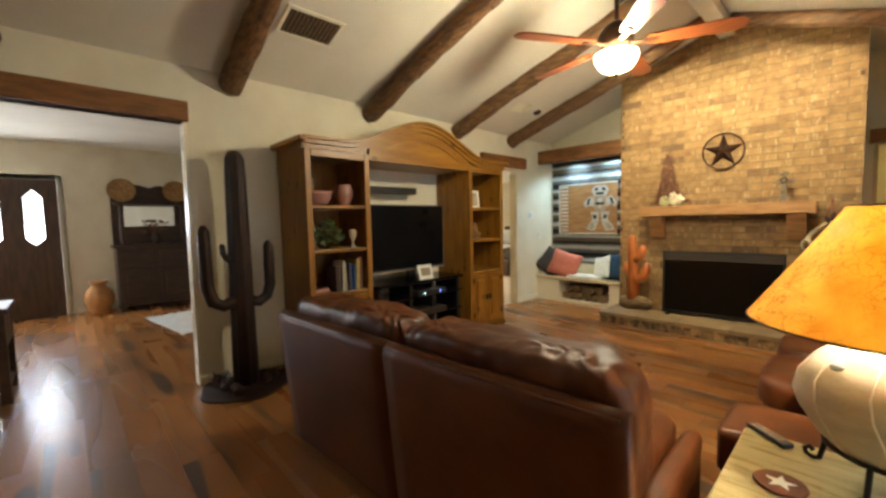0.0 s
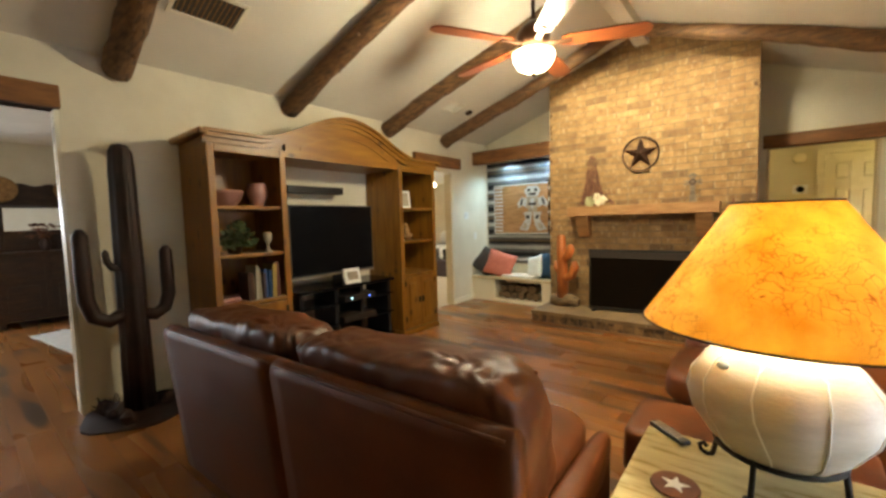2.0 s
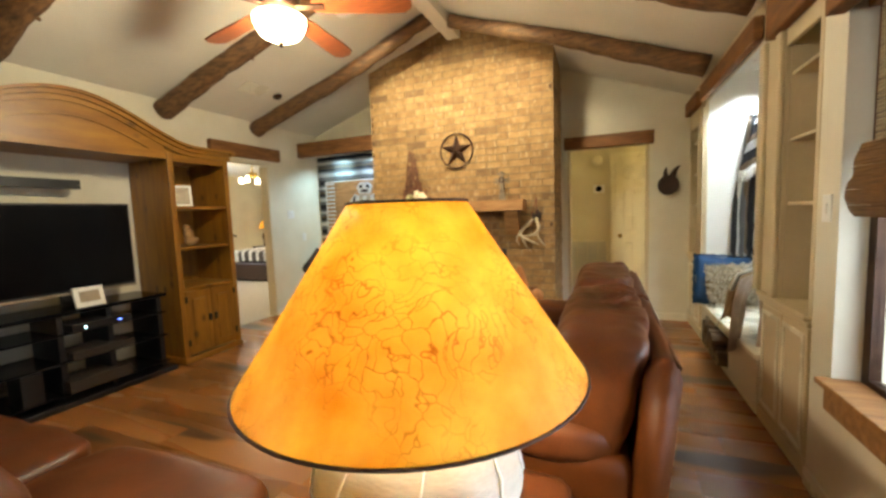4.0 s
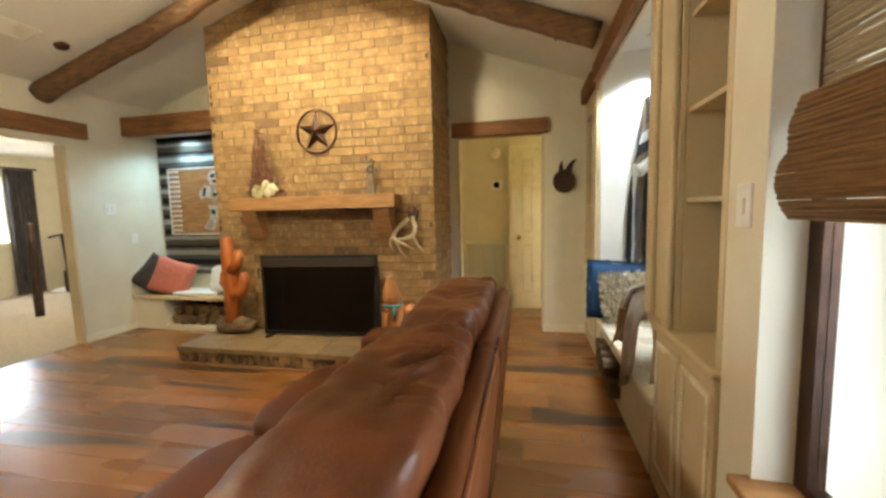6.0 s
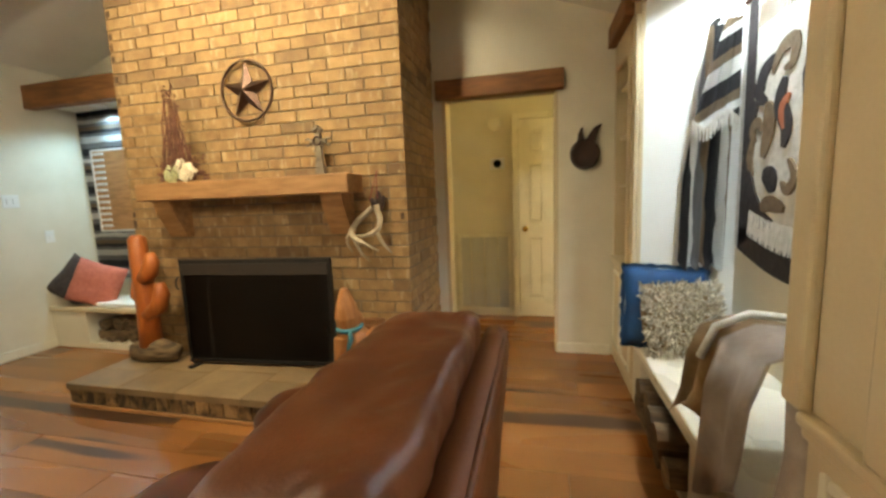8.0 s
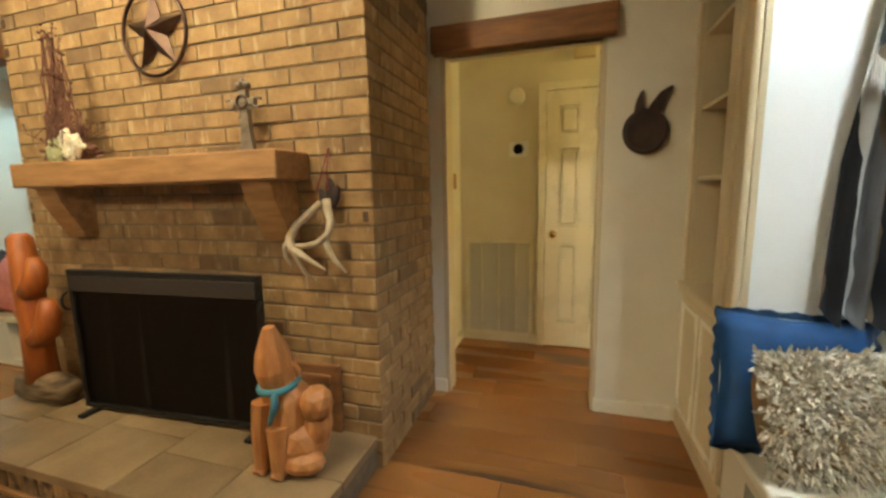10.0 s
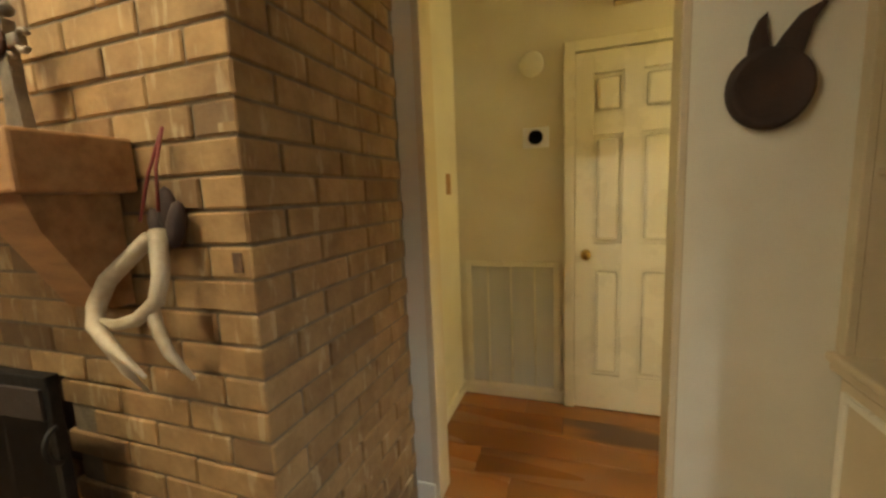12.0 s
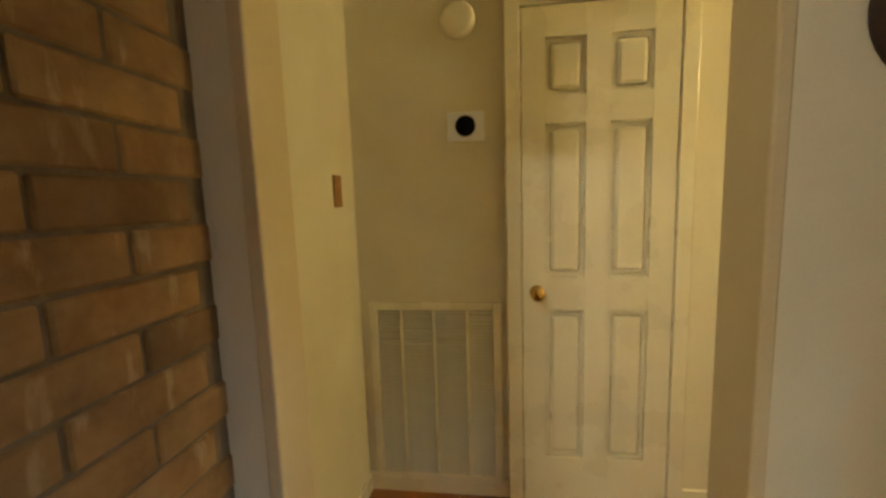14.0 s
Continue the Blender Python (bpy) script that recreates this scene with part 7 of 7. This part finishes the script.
lathe(bm, [(0.0, 0.0), (0.068, 0.0), (0.068, 0.02), (0.055, 0.034), (0.03, 0.036), (0.0, 0.036)], segs=32)
bmesh.ops.rotate(bm, cent=(0, 0, 0), matrix=Matrix.Rotation(radians(90), 3, "X"), verts=bm.verts)
ob = tagged(part("smoke_alarm", bm, TRIM, None, "", True), "round cream smoke alarm on the hall wall", "smoke alarm")
ob.location = (1.595, HALL_Y, 2.02)
tagged(part("door_chime", boxes((2.02, 2.17, HALL_Y - 0.05, HALL_Y - 0.001, 2.25, 2.43), bevel=0.006), CREAM), "cream door chime box above the hall door", "chime")


def wall_hat():
    h = thing("rabbit_wall_plaque", "dark brown round plaque with two curved horns", "wall decoration", pose(2.366, YB, 1.572) @ Matrix.Diagonal((0.90, 1, 0.96, 1)))
    bm = bmesh.new()
    lathe(bm, [(0.0, 0.03), (0.04, 0.035), (0.085, 0.03), (0.10, 0.045), (0.112, 0.04), (0.12, 0.015), (0.115, 0.0), (0.0, 0.0)], segs=36)
    bmesh.ops.rotate(bm, cent=(0, 0, 0), matrix=Matrix.Rotation(radians(90), 3, "X"), verts=bm.verts)
    part("disc", bm, HIDE, h, smooth=True)
    for pts in ([(-0.065, 0.07), (-0.055, 0.155), (-0.035, 0.20), (-0.018, 0.215), (-0.016, 0.17), (-0.002, 0.10)], [(0.0, 0.10), (0.03, 0.15), (0.07, 0.20), (0.125, 0.225), (0.13, 0.215), (0.10, 0.17), (0.075, 0.07)]):
        bm = bmesh.new()
        extruded(bm, pts, "y", -0.025, -0.006)
        part("horn", bm, HIDE, h)


wall_hat()

# ---- entry ----
def front_door():
    d = thing("door_2", "dark wooden front door with two leaded glass lights", "door", pose(ENTRY_X, -0.40, 0, 0, 0, -90), kind="structure")
    # local x runs from the knob side to the hinge side, y outwards to the room is negative
    W, H = 0.98, 2.09
    part("casing", boxes((-0.075, 0, -0.12 + 0.10, 0.0, 0, H + 0.08), (W, W + 0.075, -0.02, 0.0, 0, H + 0.08), (0, W, -0.02, 0.0, H, H + 0.08), bevel=0.005), TRIM, d)
    def light(cx):
        return [(cx - 0.11, 1.22), (cx - 0.06, 1.15), (cx, 1.10), (cx + 0.06, 1.15), (cx + 0.11, 1.22), (cx + 0.11, 1.82), (cx + 0.06, 1.88), (cx, 1.94), (cx - 0.06, 1.88), (cx - 0.11, 1.82)]
    bm = bmesh.new()
    y0, y1 = 0.03, 0.075
    for a, b, lo, hi in ((0, 0.16, 0, H), (0.38, 0.60, 0, H), (0.82, W, 0, H), (0.16, 0.38, 0, 1.10), (0.60, 0.82, 0, 1.10), (0.16, 0.38, 1.94, H), (0.60, 0.82, 1.94, H)):
        box(bm, a, b, y0, y1, lo, hi)
    for cx in (0.27, 0.71):
        for s in (-1, 1):
            extruded(bm, [(cx + s * 0.11, 1.10), (cx + s * 0.11, 1.22), (cx + s * 0.06, 1.15), (cx, 1.10)], "y", y0, y1)
            extruded(bm, [(cx + s * 0.11, 1.94), (cx + s * 0.11, 1.82), (cx + s * 0.06, 1.88), (cx, 1.94)], "y", y0, y1)
    part("leaf", bm, DOORWOOD, d)
    for cx in (0.27, 0.71):
        bm = bmesh.new()
        extruded(bm, light(cx), "y", 0.050, 0.054)
        g = part("glass", bm, GLASS, d)
        g.visible_shadow = False
        bm = bmesh.new()
        L = light(cx)
        for p, q in zip(L, L[1:] + L[:1]):
            rod(bm, (p[0], y0 - 0.004, p[1]), (q[0], y0 - 0.004, q[1]), 0.010, segs=6)
        part("glass_moulding", bm, DOORWOOD, d)
        bm = bmesh.new()
        for k in range(-3, 7):
            rod(bm, (cx - 0.10, 0.048, 1.30 + 0.09 * k), (cx + 0.10, 0.048, 1.46 + 0.09 * k), 0.003, segs=5) if 1.24 < 1.30 + 0.09 * k < 1.66 else None
        part("leading", bm, GREYMETAL, d)
    for a, b in ((0.14, 0.44), (0.54, 0.84)):
        part("panel", boxes((a, b, y0 - 0.012, y0 + 0.001, 0.18, 0.92), bevel=0.012), DOORWOOD, d)
    bm = bmesh.new()
    bmesh.ops.create_icosphere(bm, subdivisions=2, radius=0.032, matrix=Matrix.Translation((0.07, y0 - 0.05, 0.97)))
    rod(bm, (0.07, y0, 0.97), (0.07, y0 - 0.05, 0.97), 0.012, segs=10)
    part("knob", bm, BRASS, d, "brass knob", True)


front_door()


def sideboard():
    b = thing("sideboard", "dark carved antique sideboard with a mirror back", "sideboard", pose(ENTRY_X, 0.74, 0))
    part("carcass", boxes((0.01, 0.50, -0.52, 0.52, 0.08, 1.02), bevel=0.01), DARKOAK, b)
    part("top", boxes((0.01, 0.54, -0.56, 0.56, 1.02, 1.06), bevel=0.01), DARKOAK, b)
    for y in (-0.26, 0.26):
        door = part("door", boxes((0.50, 0.515, y - 0.23, y + 0.23, 0.14, 0.66), bevel=0.008), DARKOAK, b)
        part("raised_panel", boxes((0.514, 0.526, y - 0.16, y + 0.16, 0.22, 0.58), bevel=0.01), DARKOAK, door)
        dr = part("drawer", boxes((0.50, 0.515, y - 0.23, y + 0.23, 0.70, 0.98), bevel=0.008), DARKOAK, b)
        part("pull", boxes((0.515, 0.535, y - 0.05, y + 0.05, 0.83, 0.85), bevel=0.004), BRONZE, dr)
    for y in (-0.48, 0.48):
        for x in (0.06, 0.46):
            part("foot", boxes((x - 0.035, x + 0.035, y - 0.035, y + 0.035, 0, 0.08), bevel=0.008), DARKOAK, b)
    bm = boxes((0.01, 0.05, -0.52, -0.36, 1.06, 1.90), (0.01, 0.05, 0.36, 0.52, 1.06, 1.90), (0.01, 0.05, -0.36, 0.36, 1.06, 1.36))
    out = [(-0.36, 1.70), (0.36, 1.70), (0.52, 1.90)]
    n = 18
    out += [(0.52 - 1.04 * i / n, 1.92 + 0.13 * math.sin(math.pi * i / n) + 0.03 * math.cos(6 * math.pi * i / n)) for i in range(n + 1)]
    out += [(-0.52, 1.90)]
    extruded(bm, out, "x", 0.01, 0.05)
    part("mirror_frame", bm, DARKOAK, b)
    part("mirror", boxes((0.015, 0.03, -0.36, 0.36, 1.36, 1.70)), MIRROR, b, "mirror glass")
    for y in (-0.42, 0.42):
        bm = bmesh.new()
        lathe(bm, [(0.03, 1.06), (0.022, 1.12), (0.035, 1.3), (0.022, 1.6), (0.03, 1.72)], 0.30, y, 14)
        part("column", bm, DARKOAK, b, smooth=True)
    part("upper_shelf", boxes((0.05, 0.34, -0.50, 0.50, 1.72, 1.76), bevel=0.008), DARKOAK, b)


sideboard()
jar = turned("terracotta_jar", "big ochre clay jar standing by the front door", "jar", (-7.0, -0.02, 0), [(0.12, 0), (0.15, 0.03), (0.22, 0.18), (0.235, 0.28), (0.20, 0.40), (0.12, 0.47), (0.11, 0.50), (0.15, 0.54), (0.15, 0.56), (0.12, 0.56), (0.09, 0.48), (0.0, 0.3)], TERRA, 32)
jar.scale = (0.80, 0.80, 0.92)
for y, r, label in ((0.36, 0.19, "flat round straw basket on the sideboard"), (1.10, 0.19, "dark-centred straw basket on the sideboard")):
    bm = bmesh.new()
    lathe(bm, [(0.0, 0.01)] + [(r * k / 10, 0.012 + 0.004 * (k % 2) + 0.03 * (k / 10) ** 3) for k in range(1, 11)] + [(r, 0.03), (r * 0.9, 0.0), (0.0, 0.0)], segs=36)
    ob = tagged(part("straw_basket", bm, WICKER, None, "", True), label, "basket")
    ob.matrix_world = pose(ENTRY_X + 0.20, y, 1.76 + r * 0.98, 0, 78, 0)
vz = turned("dark_vase", "dark vase with flowers before the mirror", "vase", (ENTRY_X + 0.34, 0.76, 1.06), [(0.04, 0), (0.06, 0.05), (0.07, 0.11), (0.04, 0.17), (0.05, 0.2), (0.0, 0.19)], HIDE)
bm = bmesh.new()
rng = random.Random(8)
for k in range(60):
    c = Vector((ENTRY_X + 0.34 + rng.uniform(-0.08, 0.08), 0.76 + rng.gauss(0, 0.09), 1.30 + rng.uniform(-0.05, 0.16)))
    bmesh.ops.create_icosphere(bm, subdivisions=1, radius=rng.uniform(0.015, 0.03), matrix=Matrix.Translation(c) @ Matrix.Diagonal((1, 1, 0.5, 1)))
tagged(part("flower_bunch", bm, TWIG, None, "", True), "dark dried flower bunch in the vase", "flowers", kind="stuff")
rug = thing("entry_rug", "pale rug on the entry floor", "rug", pose(-5.35, 0.95, 0, 0, 0, 8))
part("rug_body", boxes((-0.75, 0.75, -0.42, 0.42, 0.0005, 0.012), bevel=0.004), RUGPALE, rug)


def console():
    c = thing("console_table", "dark wooden console table in the entry", "table", pose(-3.55, -1.25, 0))
    part("tabletop", boxes((-0.30, 0.30, -0.55, 0.55, 0.70, 0.74), bevel=0.008), DARKOAK, c)
    part("drawer_box", boxes((-0.27, 0.27, -0.52, 0.52, 0.42, 0.70), bevel=0.006), DARKOAK, c)
    part("lower_shelf", boxes((-0.27, 0.27, -0.52, 0.52, 0.10, 0.13), bevel=0.005), DARKOAK, c)
    for x in (-0.26, 0.26):
        for y in (-0.50, 0.50):
            part("leg", boxes((x - 0.03, x + 0.03, y - 0.03, y + 0.03, 0, 0.70), bevel=0.006), DARKOAK, c)


console()
for i in range(3):
    b = thing("stacked_book", "pale book stacked on the console", "book", pose(-3.50, -0.86, 0.741 + 0.032 * i, 0, 0, 7 * i - 5), "stacked books")
    part("cover", boxes((-0.12, 0.12, -0.085, 0.085, 0, 0.03), bevel=0.003), WHITECLOTH if i != 1 else PINK, b)
el = thing("console_lamp", "small lamp with a dark shade on the console", "lamp", pose(-3.62, -1.22, 0.74))
bm = bmesh.new()
lathe(bm, [(0.08, 0), (0.08, 0.015), (0.03, 0.03), (0.05, 0.12), (0.03, 0.24), (0.012, 0.28), (0.012, 0.36)], segs=20)
part("base", bm, BRASS, el, smooth=True)
bm = bmesh.new()
lathe(bm, [(0.26, 0.36), (0.10, 0.56), (0.098, 0.56), (0.257, 0.36)], segs=32)
for f in [f for f in bm.faces if len(f.verts) > 4]:
    bm.faces.remove(f)
part("shade", bm, HIDE, el, "dark shade", True)

tagged(part("distance_west", boxes((-13.1, -13.0, -14, 14, -0.3, 7)), OUTSIDE), "bright hazy distance outside the front door", "backdrop", kind="structure")
# ---- bedroom ----
bed = thing("bed", "bed with a dark base, striped cover and white pillows", "bed", pose(-5.25, 7.05, 0))
part("frame", boxes((-0.82, 0.82, 0.0, 2.05, 0.03, 0.42), bevel=0.03), DARKOAK, bed)
bm = bmesh.new()
cushion(bm, -0.80, 0.80, 0.02, 1.98, 0.40, 0.70, 8, 12, 0.02)
part("duvet", bm, BEDDARK, bed, "dark striped bedding", True)
for i in range(7):
    bm = bmesh.new()
    cushion(bm, -0.72 + i * 0.215, -0.62 + i * 0.215, 0.005, 1.3, 0.43, 0.708, 8, 6)
    part("stripe", bm, WHITECLOTH, bed, "pale stripe", True)
part("headboard", boxes((-0.85, 0.85, 2.06, 2.14, 0.0, 1.15), bevel=0.02), DARKOAK, bed)
for xx, w in ((-0.42, 0.36), (0.40, 0.36)):
    bm = bmesh.new()
    cushion(bm, xx - w, xx + w, 1.62, 1.95, 0.66, 1.06, 3, 8, 0.01)
    part("pillow", bm, WHITECLOTH, bed, smooth=True)
ns = thing("nightstand", "dark wooden nightstand by the bed", "nightstand", pose(-6.40, 8.40, 0))
part("body", boxes((-0.24, 0.24, -0.22, 0.22, 0.05, 0.70), bevel=0.01), DARKOAK, ns)
part("drawer", boxes((-0.20, 0.20, -0.236, -0.22, 0.44, 0.64), bevel=0.005), DARKOAK, ns)
bl = thing("bedside_lamp", "small lit lamp with an amber shade", "lamp", pose(-6.34, 8.35, 0.70))
bm = bmesh.new()
lathe(bm, [(0.07, 0), (0.05, 0.1), (0.08, 0.25), (0.012, 0.42), (0.012, 0.52)], segs=18)
part("base", bm, BRONZE, bl, smooth=True)
bm = bmesh.new()
lathe(bm, [(0.14, 0.44), (0.075, 0.64), (0.073, 0.64), (0.138, 0.44)], segs=28)
for f in [f for f in bm.faces if len(f.verts) > 4]:
    bm.faces.remove(f)
part("shade", bm, RAWHIDE, bl, "amber shade", True)
bf = thing("bedroom_ceiling_light", "ceiling light with three lit glass shades", "ceiling light", pose(-4.3, 6.2, 0))
bm = bmesh.new()
rod(bm, (0, 0, 2.2), (0, 0, 2.44), 0.015, segs=10)
lathe(bm, [(0.0, 2.10), (0.07, 2.13), (0.09, 2.2), (0.0, 2.24)], segs=20)
part("body", bm, BRASS, bf, smooth=True)
for k in range(4):
    a = k * math.pi / 2 + 0.4
    bm = bmesh.new()
    lathe(bm, [(0.015, 2.14), (0.035, 2.09), (0.045, 2.04), (0.042, 2.04), (0.03, 2.09), (0.0, 2.13)], 0.21 * math.cos(a), 0.21 * math.sin(a), 18)
    ob = part("glass_shade", bm, BULBGLOW, bf, "lit glass shade", True)
    ob.visible_shadow = False
w2 = thing("window_2", "bright bedroom window behind curtains", "window", kind="structure")
part("window_frame", boxes((-6.86, -6.80, 5.9, 5.95, 0.9, 2.1), (-6.86, -6.80, 6.80, 6.85, 0.9, 2.1), (-6.86, -6.80, 5.95, 6.80, 0.9, 0.95), (-6.86, -6.80, 5.95, 6.80, 2.05, 2.1)), TRIM, w2)
ob = part("pane", boxes((-6.832, -6.828, 5.95, 6.80, 0.95, 2.05)), GLASS, w2)
ob.visible_shadow = False


def curtain(y, w, label):
    c = thing("curtain", label, "curtain", pose(-6.70, y, 2.2, 0, 0, 90), "bedroom curtains")
    part("cloth", hanging_cloth(bmesh.new(), w, 2.19, 40, 12, 6, 0.03), CURTAIN, c, smooth=True)


curtain(6.98, 0.42, "long grey gathered curtain")
curtain(5.70, 0.42, "long grey gathered curtain")
bm = bmesh.new()
rod(bm, (-6.70, 5.4, 2.22), (-6.70, 7.25, 2.22), 0.014, segs=10)
tagged(part("curtain_rod", bm, BRONZE, None, "", True), "dark bronze curtain rod", "curtain rod")
ch = thing("exercise_machine", "dark upright exercise machine by the wall", "exercise machine", pose(-6.38, 7.34, 0, 0, 0, 30))
part("base", boxes((-0.12, 0.12, -0.35, 0.35, 0.01, 0.07), bevel=0.01), WHITEPL, ch)
bm = bmesh.new()
tube(bm, [(0, 0, 0.05), (0.02, 0.02, 0.5), (0, 0.0, 0.95), (0, -0.05, 1.05)], [0.05, 0.045, 0.04, 0.03], 10)
part("column", bm, BLACK, ch, smooth=True)
bm = bmesh.new()
tube(bm, [(-0.18, -0.1, 1.0), (0, -0.02, 1.05), (0.18, -0.1, 1.0)], 0.018, 8)
part("handlebar", bm, BLACK, ch, smooth=True)
bp = thing("bedpost", "dark turned bedpost near the doorway", "bedpost", pose(-4.56, 5.72, 0))
bm = bmesh.new()
lathe(bm, [(0.05, 0), (0.055, 0.3), (0.04, 0.5), (0.055, 0.8), (0.035, 1.0), (0.05, 1.25), (0.0, 1.3)], segs=16)
part("post", bm, DARKOAK, bp, smooth=True)


# ---- bricks of the chimney ----
MOD, COURSE, JOINT = 0.25, 0.0765, 0.008


def brick_mesh(name, length, depth, height, material=BRICK):
    bm = bmesh.new()
    box(bm, -length / 2, length / 2, 0, depth, 0, height, bevel=0.004, segs=1)
    me = bpy.data.meshes.new(name)
    bm.to_mesh(me)
    bm.free()
    me.materials.append(material)
    return me


MESHES = {}
HALF = brick_mesh("brick", 0.093, 0.055, 0.0685, HEARTHBRICK)
rest = bmesh.new()
rng = random.Random(77)


def lay(x, y, z, turn, length, single):
    """One brick centred at x, y on its outer face, turned about z."""
    out = 0.003 + rng.uniform(-0.002, 0.002)
    m = pose(x, y, z, rng.uniform(-0.4, 0.4), rng.uniform(-0.25, 0.25), turn) @ Matrix.Translation((0, out, 0))
    if single:
        if length not in MESHES:
            MESHES[length] = brick_mesh("brick", length, 0.055, COURSE - JOINT)
        ob = new("brick", MESHES[length])
        ob.parent, ob.matrix_world = chim, m
    else:
        n0 = len(rest.verts)
        box(rest, -length / 2, length / 2, 0, 0.03, 0, COURSE - JOINT)
        rest.verts.ensure_lookup_table()
        for v in rest.verts[n0:]:
            v.co = m @ v.co


singles = 0
for c in range(46):
    z = 0.0 + c * COURSE
    odd = c % 2
    cells = [(CX0 + MOD * (i + 0.5), MOD - JOINT) for i in range(9)] if not odd else [(CX0 + MOD / 4, MOD / 2 - JOINT)] + [(CX0 + MOD * (i + 1), MOD - JOINT) for i in range(8)] + [(CX1 - MOD / 4, MOD / 2 - JOINT)]
    for x, l in cells:
        if z > ceiling_z(x) + 0.0 or (z < 0.10) or (-0.40 < x < 0.46 and z < 0.84):
            continue
        one = 0.0 < x and z < 2.05 and singles < 290
        singles += one
        lay(x, CY, z, 0, l, one)
    side = [(CY + MOD * (i + 0.5), MOD - JOINT) for i in range(3)] if odd else [(CY + MOD / 4, MOD / 2 - JOINT)] + [(CY + MOD * (i + 1), MOD - JOINT) for i in range(3)]
    for y, l in side:
        if y + l / 2 > YB - 0.002:
            start = y - l / 2
            y, l = (start + YB - 0.002) / 2, YB - 0.002 - start
            if l < 0.02:
                continue
        if z < ceiling_z(CX1):
            one = z < 2.25 and singles < 300
            singles += one
            lay(CX1, y, z, 90, l, one)
        if z < ceiling_z(CX0):
            lay(CX0, y, z, -90, l, False)
ob = part("bricks", rest, BRICK_J, chim, "tan mottled bricks")
ob["kind"] = "stuff"
# burnt header ends that show as dark squares at the corners
burnt = bmesh.new()
for c in range(2, 44):
    for x in (CX0 + 0.012, CX1 - 0.052):
        if rng.random() < 0.16 and (c + 1) * COURSE < ceiling_z(x) - 0.05:
            w = rng.uniform(0.022, 0.036)
            z = c * COURSE + rng.uniform(0.004, 0.014)
            box(burnt, x, x + w, CY - 0.0012, CY + 0.004, z, z + rng.uniform(0.038, 0.05), bevel=0.001, segs=1)
ob = part("burnt_header", burnt, BURNTCLAY, chim, "dark burnt header ends")
ob["kind"] = "stuff"
# soldier bricks along the hearth's edge
for i in range(22):
    x = CX0 + 0.05 + i * 0.1015
    ob = new("brick", HALF)
    ob.parent, ob.matrix_world = hearth, pose(x, 4.522, 0.03, 0, 0, 0) @ Matrix.Diagonal((1.0, 0.4, 1.30, 1))

# ---- floor planks, along x ----
floor = thing("floor", "mixed brown hickory plank floor, polished", "floor", kind="structure")
PW = 0.19


def plank_mesh(length):
    bm = bmesh.new()
    box(bm, -length / 2 + 0.0008, length / 2 - 0.0008, -PW / 2 + 0.0005, PW / 2 - 0.0005, -0.012, 0.0, bevel=0.0008, segs=1)
    me = bpy.data.meshes.new("plank")
    bm.to_mesh(me)
    bm.free()
    me.materials.append(PLANK)
    return me


LENS = [0.6, 0.85, 1.1, 1.4, 1.75]
PLANKS = [plank_mesh(l) for l in LENS]
far = bmesh.new()
rng = random.Random(9)
count = 0


def row_span(y):
    if y > YB + 0.1:
        return 1.13, 4.60
    if y > 3.1:
        return LX - 0.05, 3.1
    if y < YS:
        return ENTRY_X, LX - 0.12
    return ENTRY_X, 3.1 if y > 2.9 else RX + 0.1


y = YS - 8 * PW
while y < HALL_Y:
    x, x1 = row_span(y + PW / 2)
    x -= rng.uniform(0, 0.9)
    lo = row_span(y + PW / 2)[0]
    while x < x1:
        k = rng.randrange(5)
        l = LENS[k]
        a, b = max(x, lo), min(x + l, x1)
        if b - a > 0.02:
            whole = a == x and b == x + l
            near = -1.6 < (a + b) / 2 < 2.6 and 2.0 < y < 6.6
            if near and whole and count < 300:
                ob = new("plank", PLANKS[k])
                ob.parent, ob.location = floor, ((a + b) / 2, y + PW / 2, rng.uniform(-0.0006, 0.0))
                count += 1
            else:
                n0 = len(far.verts)
                box(far, a + 0.0006, b - 0.0006, y + 0.0006, y + PW - 0.0006, -0.012, rng.uniform(-0.0006, 0.0))
        x += l
    y += PW
ob = part("planks", far, PLANK_J, floor, "mixed brown planks")
ob["kind"] = "stuff"
